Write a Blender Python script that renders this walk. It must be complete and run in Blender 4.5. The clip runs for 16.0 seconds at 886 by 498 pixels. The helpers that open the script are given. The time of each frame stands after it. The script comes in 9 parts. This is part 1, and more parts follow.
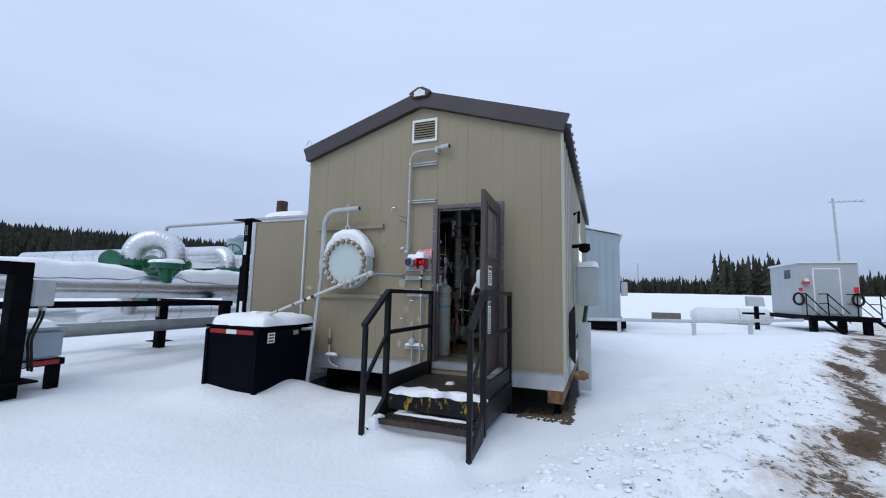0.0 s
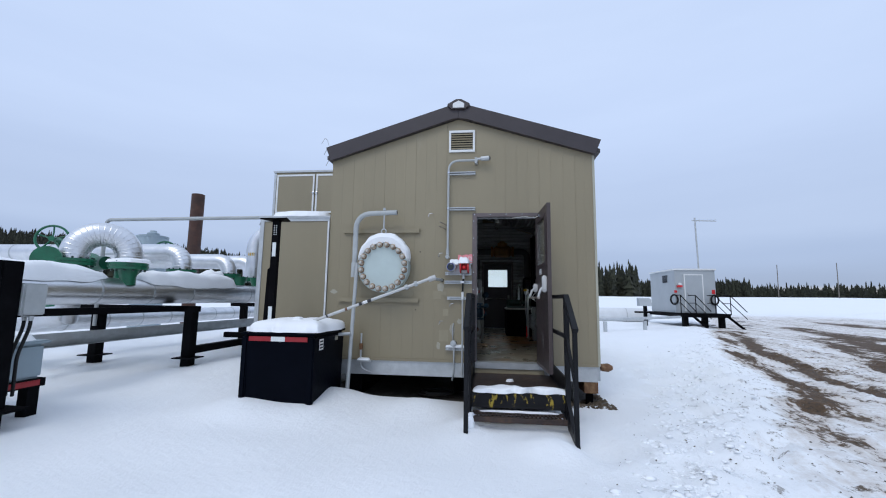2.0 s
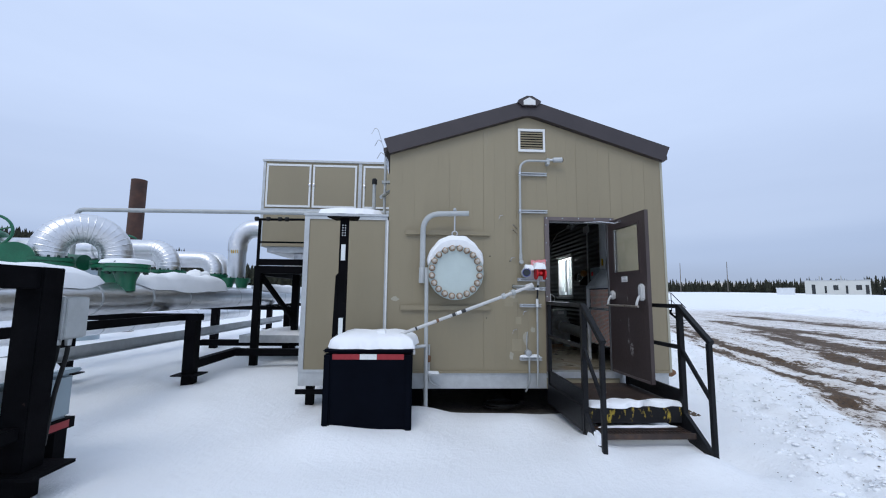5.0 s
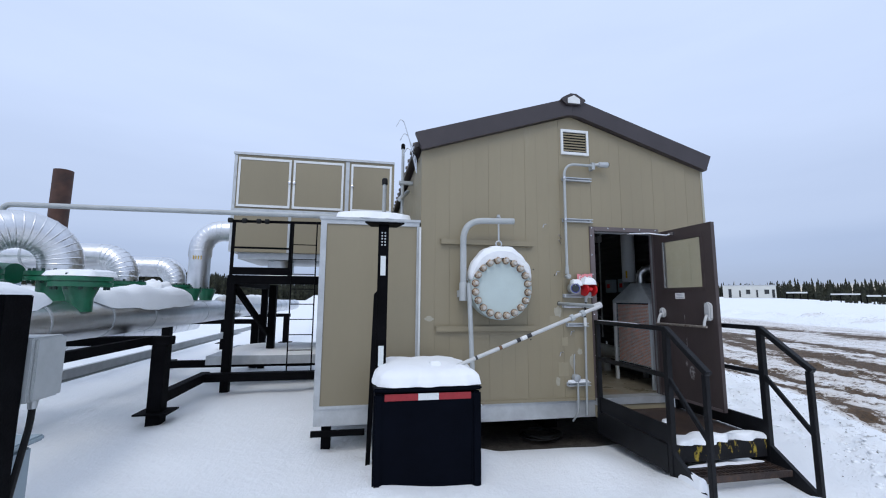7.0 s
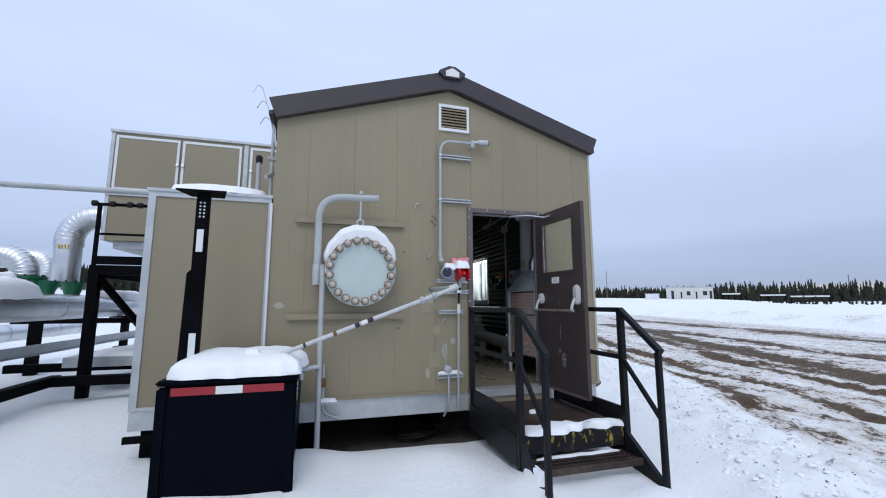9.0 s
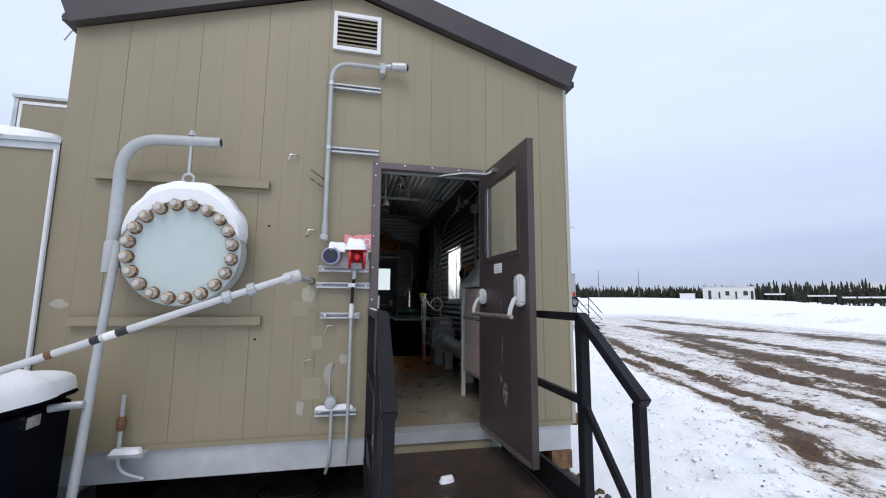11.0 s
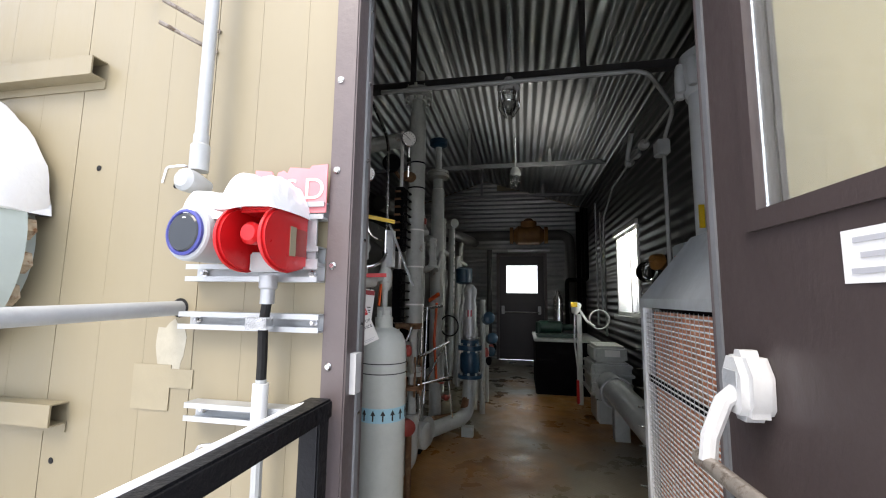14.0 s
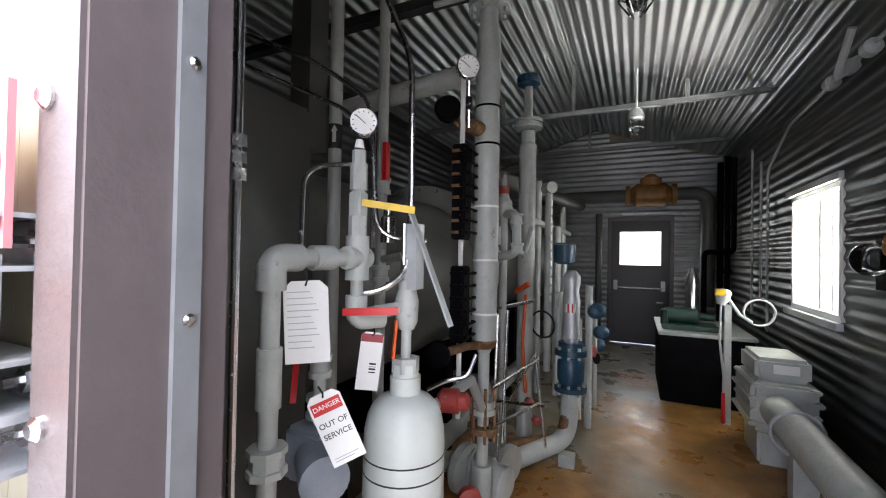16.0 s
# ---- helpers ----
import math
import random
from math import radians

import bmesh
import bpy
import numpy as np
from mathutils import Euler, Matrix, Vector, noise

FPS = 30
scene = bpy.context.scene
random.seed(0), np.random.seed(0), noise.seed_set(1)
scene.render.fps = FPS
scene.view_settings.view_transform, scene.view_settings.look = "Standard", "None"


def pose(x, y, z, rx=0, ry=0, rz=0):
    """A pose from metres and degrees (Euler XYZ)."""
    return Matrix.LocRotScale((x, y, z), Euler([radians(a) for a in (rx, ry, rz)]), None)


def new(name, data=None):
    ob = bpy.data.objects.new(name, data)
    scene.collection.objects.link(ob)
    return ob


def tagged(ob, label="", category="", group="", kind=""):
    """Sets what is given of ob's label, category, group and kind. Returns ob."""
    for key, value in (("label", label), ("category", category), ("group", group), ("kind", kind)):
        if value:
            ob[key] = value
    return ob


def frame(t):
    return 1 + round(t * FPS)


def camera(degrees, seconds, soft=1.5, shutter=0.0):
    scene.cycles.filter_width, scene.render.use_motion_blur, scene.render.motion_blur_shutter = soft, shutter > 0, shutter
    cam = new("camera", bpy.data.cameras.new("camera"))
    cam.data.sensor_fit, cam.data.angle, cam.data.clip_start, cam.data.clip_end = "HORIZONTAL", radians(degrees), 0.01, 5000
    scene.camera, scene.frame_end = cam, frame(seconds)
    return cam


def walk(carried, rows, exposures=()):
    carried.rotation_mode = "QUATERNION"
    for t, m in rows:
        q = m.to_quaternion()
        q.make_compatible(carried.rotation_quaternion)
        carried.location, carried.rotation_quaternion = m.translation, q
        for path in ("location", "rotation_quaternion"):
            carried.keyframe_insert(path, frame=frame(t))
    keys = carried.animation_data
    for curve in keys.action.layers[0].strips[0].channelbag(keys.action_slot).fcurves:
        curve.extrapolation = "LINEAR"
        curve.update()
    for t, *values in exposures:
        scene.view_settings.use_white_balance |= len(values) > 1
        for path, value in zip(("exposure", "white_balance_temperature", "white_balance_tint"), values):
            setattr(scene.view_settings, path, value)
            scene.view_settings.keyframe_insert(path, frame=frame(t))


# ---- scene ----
cam = camera(94.7, 16.0, soft=1.1)
METRES, EYE, TILT, LEAN, TURN = 12.4, 1.38, 0.0, 0.0, 21.4
ROWS = [
    (0.0, 0.0, 0.0, 0.0, -0.13, 6.42, -1.19),
    (0.5, -0.0465, 0.0035, -0.0007, -4.01, 6.68, -1.08),
    (1.0, -0.0894, 0.0025, -0.0018, -7.74, 6.9, -0.97),
    (1.5, -0.1304, 0.0005, -0.0027, -11.56, 7.06, -0.88),
    (2.0, -0.1659, 0.0007, -0.0019, -14.83, 7.04, -0.83),
    (2.5, -0.2038, 0.0005, -0.0009, -17.56, 6.96, -0.79),
    (3.0, -0.2413, 0.015, -0.0038, -19.37, 6.81, -0.72),
    (3.5, -0.2712, 0.0268, -0.0007, -20.66, 6.66, -0.62),
    (4.0, -0.2917, 0.0355, 0.0042, -21.86, 6.49, -0.52),
    (6.5, -0.3391, 0.1702, 0.019, -29.82, 6.79, -0.61),
    (7.0, -0.3621, 0.1791, 0.0233, -32.18, 7.1, -0.39),
    (7.5, -0.3618, 0.1763, 0.0229, -34.59, 7.44, -0.17),
    (8.0, -0.3356, 0.1636, 0.0165, -36.26, 7.62, 0.01),
    (8.5, -0.3023, 0.1537, 0.0126, -37.2, 7.67, 0.09),
    (9.0, -0.2681, 0.1583, 0.0072, -37.64, 7.62, 0.02),
    (9.5, -0.2313, 0.1618, 0.0075, -37.72, 7.59, -0.08),
    (10.0, -0.1904, 0.1719, 0.0081, -37.37, 7.55, -0.19),
    (12.5, -0.0384, 0.2863, 0.009, -23.34, 7.24, -0.75),
    (13.0, -0.0213, 0.3134, 0.011, -19.23, 7.35, -0.8),
    (13.5, -0.0115, 0.3439, 0.0172, -14.93, 7.3, -0.8),
    (14.0, -0.0034, 0.3645, 0.0238, -10.55, 6.7, -0.8),
    (14.5, 0.0011, 0.3849, 0.032, -6.6, 5.48, -0.88),
    (15.0, 0.0062, 0.4011, 0.0373, -2.8, 3.75, -0.95),
    (15.5, 0.0115, 0.4143, 0.0381, 0.4, 2.33, -0.96),
    (16.0, 0.0154, 0.4276, 0.0408, 3.81, 0.8, -1.02),
]
EXPOSURES = [(0.0, -0.08, 6380, 8), (4.2, -0.07, 6380, 8), (6.3, 0.0, 6450, 9), (9.0, 0.0, 6450, 9), (10.2, 0.15, 6600, 10), (12.3, 0.68, 7700, 12), (13.0, 1.24, 8150, 12), (13.5, 1.58, 8200, 12),
             (14.0, 1.74, 7650, 12), (14.5, 1.83, 7300, 12), (15.0, 1.96, 7050, 14), (15.5, 2.28, 7250, 15), (16.0, 2.95, 7450, 14)]
walk(cam, [(t, pose(0, 0, EYE, TILT, LEAN, TURN) @ pose(METRES * x, METRES * y, METRES * z, 90 + pitch, roll, yaw)) for t, x, y, z, yaw, pitch, roll in ROWS], EXPOSURES)

# ---------------------------------------------------------------- sky and sun
SUN_EL, SUN_AZ = radians(52), radians(200)
world = bpy.data.worlds.new("world")
scene.world = world
world.use_nodes = True
wn, wl = world.node_tree.nodes, world.node_tree.links
wn.clear()
w_out = wn.new("ShaderNodeOutputWorld")
w_bg = wn.new("ShaderNodeBackground")
w_sky = wn.new("ShaderNodeTexSky")
w_sky.sky_type, w_sky.sun_disc, w_sky.sun_elevation, w_sky.sun_rotation = "NISHITA", False, SUN_EL, SUN_AZ
w_co = wn.new("ShaderNodeTexCoord")
w_sep = wn.new("ShaderNodeSeparateXYZ")
w_ramp = wn.new("ShaderNodeValToRGB")
w_noise = wn.new("ShaderNodeTexNoise")
w_map = wn.new("ShaderNodeMapping")
w_mix = wn.new("ShaderNodeMix")
w_cl = wn.new("ShaderNodeMix")
w_add = wn.new("ShaderNodeMath")
wl.new(w_co.outputs["Generated"], w_map.inputs[0])
w_map.inputs["Scale"].default_value = (1.0, 1.0, 6.0)
wl.new(w_map.outputs[0], w_noise.inputs["Vector"])
w_noise.inputs["Scale"].default_value, w_noise.inputs["Detail"].default_value, w_noise.inputs["Roughness"].default_value = 1.6, 6, 0.5
wl.new(w_co.outputs["Generated"], w_sep.inputs[0])
# overcast deck: height above the horizon shifted a little by the cloud noise
w_add.operation = "MULTIPLY_ADD"
wl.new(w_noise.outputs["Fac"], w_add.inputs[0])
w_add.inputs[1].default_value = 0.05
w_add2 = wn.new("ShaderNodeMath")
w_add2.operation = "SUBTRACT"
wl.new(w_sep.outputs["Z"], w_add2.inputs[0])
w_add2.inputs[1].default_value = 0.025
wl.new(w_add2.outputs[0], w_add.inputs[2])
wl.new(w_add.outputs[0], w_ramp.inputs[0])
r = w_ramp.color_ramp
r.interpolation = "EASE"
stops = [(0.0, (0.80, 0.76, 0.70)), (0.018, (0.74, 0.69, 0.64)), (0.036, (0.41, 0.50, 0.71)), (0.10, (0.47, 0.575, 0.82)), (0.15, (0.56, 0.67, 0.92)), (0.40, (0.68, 0.81, 1.10)), (1.0, (0.80, 0.93, 1.2))]
while len(r.elements) < len(stops):
    r.elements.new(0.5)
for el, (p, c) in zip(r.elements, stops):
    el.position, el.color = p, (*c, 1)
w_cl.data_type, w_cl.blend_type = "RGBA", "MULTIPLY"
w_cl.inputs[0].default_value = 0.2
wl.new(w_ramp.outputs[0], w_cl.inputs[6])
w_cr = wn.new("ShaderNodeValToRGB")
w_cr.color_ramp.elements[0].position, w_cr.color_ramp.elements[0].color = 0.3, (0.8, 0.82, 0.86, 1)
w_cr.color_ramp.elements[1].position, w_cr.color_ramp.elements[1].color = 0.7, (1.15, 1.12, 1.08, 1)
wl.new(w_noise.outputs["Fac"], w_cr.inputs[0])
wl.new(w_cr.outputs[0], w_cl.inputs[7])
w_sc = wn.new("ShaderNodeVectorMath")
w_sc.operation = "SCALE"
wl.new(w_sky.outputs[0], w_sc.inputs[0])
w_sc.inputs["Scale"].default_value = 0.08
w_mix.data_type = "RGBA"
w_mix.inputs[0].default_value = 0.9
wl.new(w_sc.outputs[0], w_mix.inputs[6])
wl.new(w_cl.outputs[2], w_mix.inputs[7])
wl.new(w_mix.outputs[2], w_bg.inputs[0])
w_bg.inputs[1].default_value = 1.0
wl.new(w_bg.outputs[0], w_out.inputs[0])

sun = new("sun", bpy.data.lights.new("sun", "SUN"))
sun.data.energy, sun.data.angle, sun.data.color = 0.9, radians(30), (1.0, 0.96, 0.9)
sun.matrix_world = Matrix.Rotation(math.pi - SUN_AZ, 4, "Z") @ Matrix.Rotation(radians(90) - SUN_EL, 4, "X") @ pose(0, 0, 0, 0, 0, 180)




def opening_light(name, at, turn, w, h, watts, tint=(0.93, 0.97, 1.0), spread=180):
    """An area lamp added at an opening of the building to stand in for daylight."""
    d = bpy.data.lights.new(name, "AREA")
    d.shape, d.size, d.size_y, d.energy, d.color = "RECTANGLE", w, h, watts, tint
    d.spread = radians(spread)
    ob = new(name, d)
    ob.matrix_world = Matrix.Translation(at) @ Euler([radians(v) for v in turn]).to_matrix().to_4x4()


opening_light("window_daylight", (-0.405, 8.88, 1.955), (0, 95, 0), 0.82, 0.82, 0.7)
opening_light("window_snow_light", (-0.20, 8.88, 1.40), (0, 158, 0), 0.55, 0.82, 15, spread=52)
# Added fill, over the sky light already coming through the open door.
opening_light("doorway_daylight", (-1.69, 5.30, 1.52), (90, 0, 0), 0.82, 1.96, 0.42)
opening_light("rear_pane_daylight", (-1.685, 12.475, 2.045), (-90, 0, 0), 0.6, 0.54, 0.55)

# ---------------------------------------------------------------- materials
def nodes_of(name):
    m = bpy.data.materials.new(name)
    m.use_nodes = True
    return m, m.node_tree.nodes, m.node_tree.links, m.node_tree.nodes["Principled BSDF"]


def noise_node(n, l, scale, detail=4, rough=0.6, stretch=(1, 1, 1)):
    geo = n.new("ShaderNodeNewGeometry")
    mp = n.new("ShaderNodeMapping")
    mp.inputs["Scale"].default_value = stretch
    l.new(geo.outputs["Position"], mp.inputs[0])
    tex = n.new("ShaderNodeTexNoise")
    tex.inputs["Scale"].default_value, tex.inputs["Detail"].default_value, tex.inputs["Roughness"].default_value = scale, detail, rough
    l.new(mp.outputs[0], tex.inputs["Vector"])
    return tex


def ramp_node(n, l, source, lo, hi, c0=(0, 0, 0), c1=(1, 1, 1)):
    rp = n.new("ShaderNodeValToRGB")
    a, b = rp.color_ramp.elements
    a.position, a.color, b.position, b.color = lo, (*c0, 1), hi, (*c1, 1)
    l.new(source, rp.inputs[0])
    return rp


def mix_node(n, l, fac, c0, c1, blend="MIX"):
    mx = n.new("ShaderNodeMix")
    mx.data_type, mx.blend_type = "RGBA", blend
    for sock, v in ((mx.inputs[0], fac), (mx.inputs[6], c0), (mx.inputs[7], c1)):
        if isinstance(v, (int, float)):
            sock.default_value = v
        elif isinstance(v, tuple):
            sock.default_value = (*v, 1)
        else:
            l.new(v, sock)
    return mx.outputs[2]


def surface(name, color, rough=0.5, metal=0.0, vary=0.15, scale=2.0, grain=40.0, bump=0.02, stain=None, stain_at=(0.55, 0.75), stain_scale=3.0, stretch=(1, 1, 1), piece=0.0, coat=0.0, steady=False):
    """A painted or bare surface: broad and fine variation, optional stains, fine relief."""
    m, n, l, b = nodes_of(name)
    big, fine = noise_node(n, l, scale, 4, 0.6, stretch), noise_node(n, l, grain, 3, 0.6, stretch)
    c = tuple(color)
    lo, hi = tuple(v * (1 - vary) for v in c), tuple(min(1, v * (1 + vary)) for v in c)
    col = ramp_node(n, l, big.outputs["Fac"], 0.3, 0.7, lo, hi).outputs[0]
    col = mix_node(n, l, 0.5, col, ramp_node(n, l, fine.outputs["Fac"], 0.3, 0.7, (1 - vary,) * 3, (1, 1, 1)).outputs[0], "MULTIPLY")
    if piece:
        info = n.new("ShaderNodeObjectInfo")
        col = mix_node(n, l, 1.0, col, ramp_node(n, l, info.outputs["Random"], 0, 1, (1 - piece,) * 3, (1, 1, 1)).outputs[0], "MULTIPLY")
    if stain:
        st = noise_node(n, l, stain_scale, 6, 0.7, stretch)
        mask = ramp_node(n, l, st.outputs["Fac"], *stain_at).outputs[0]
        col = mix_node(n, l, mask, col, tuple(stain))
    l.new(col, b.inputs["Base Color"])
    rr = ramp_node(n, l, fine.outputs["Fac"], 0.25, 0.75, (max(0.02, rough - 0.1),) * 3, (min(1, rough + 0.1),) * 3)
    if steady:
        b.inputs["Roughness"].default_value = rough
    else:
        l.new(rr.outputs[0], b.inputs["Roughness"])
    b.inputs["Metallic"].default_value = metal
    if max(color) < 0.02:
        b.inputs["Specular IOR Level"].default_value = 0.16 if max(color) > 0.0115 else 0.03
    if coat:
        b.inputs["Coat Weight"].default_value = coat
    if bump:
        bp = n.new("ShaderNodeBump")
        bp.inputs["Strength"].default_value, bp.inputs["Distance"].default_value = min(1.0, bump * 10), 0.01
        l.new(fine.outputs["Fac"], bp.inputs["Height"])
        l.new(bp.outputs[0], b.inputs["Normal"])
    return m


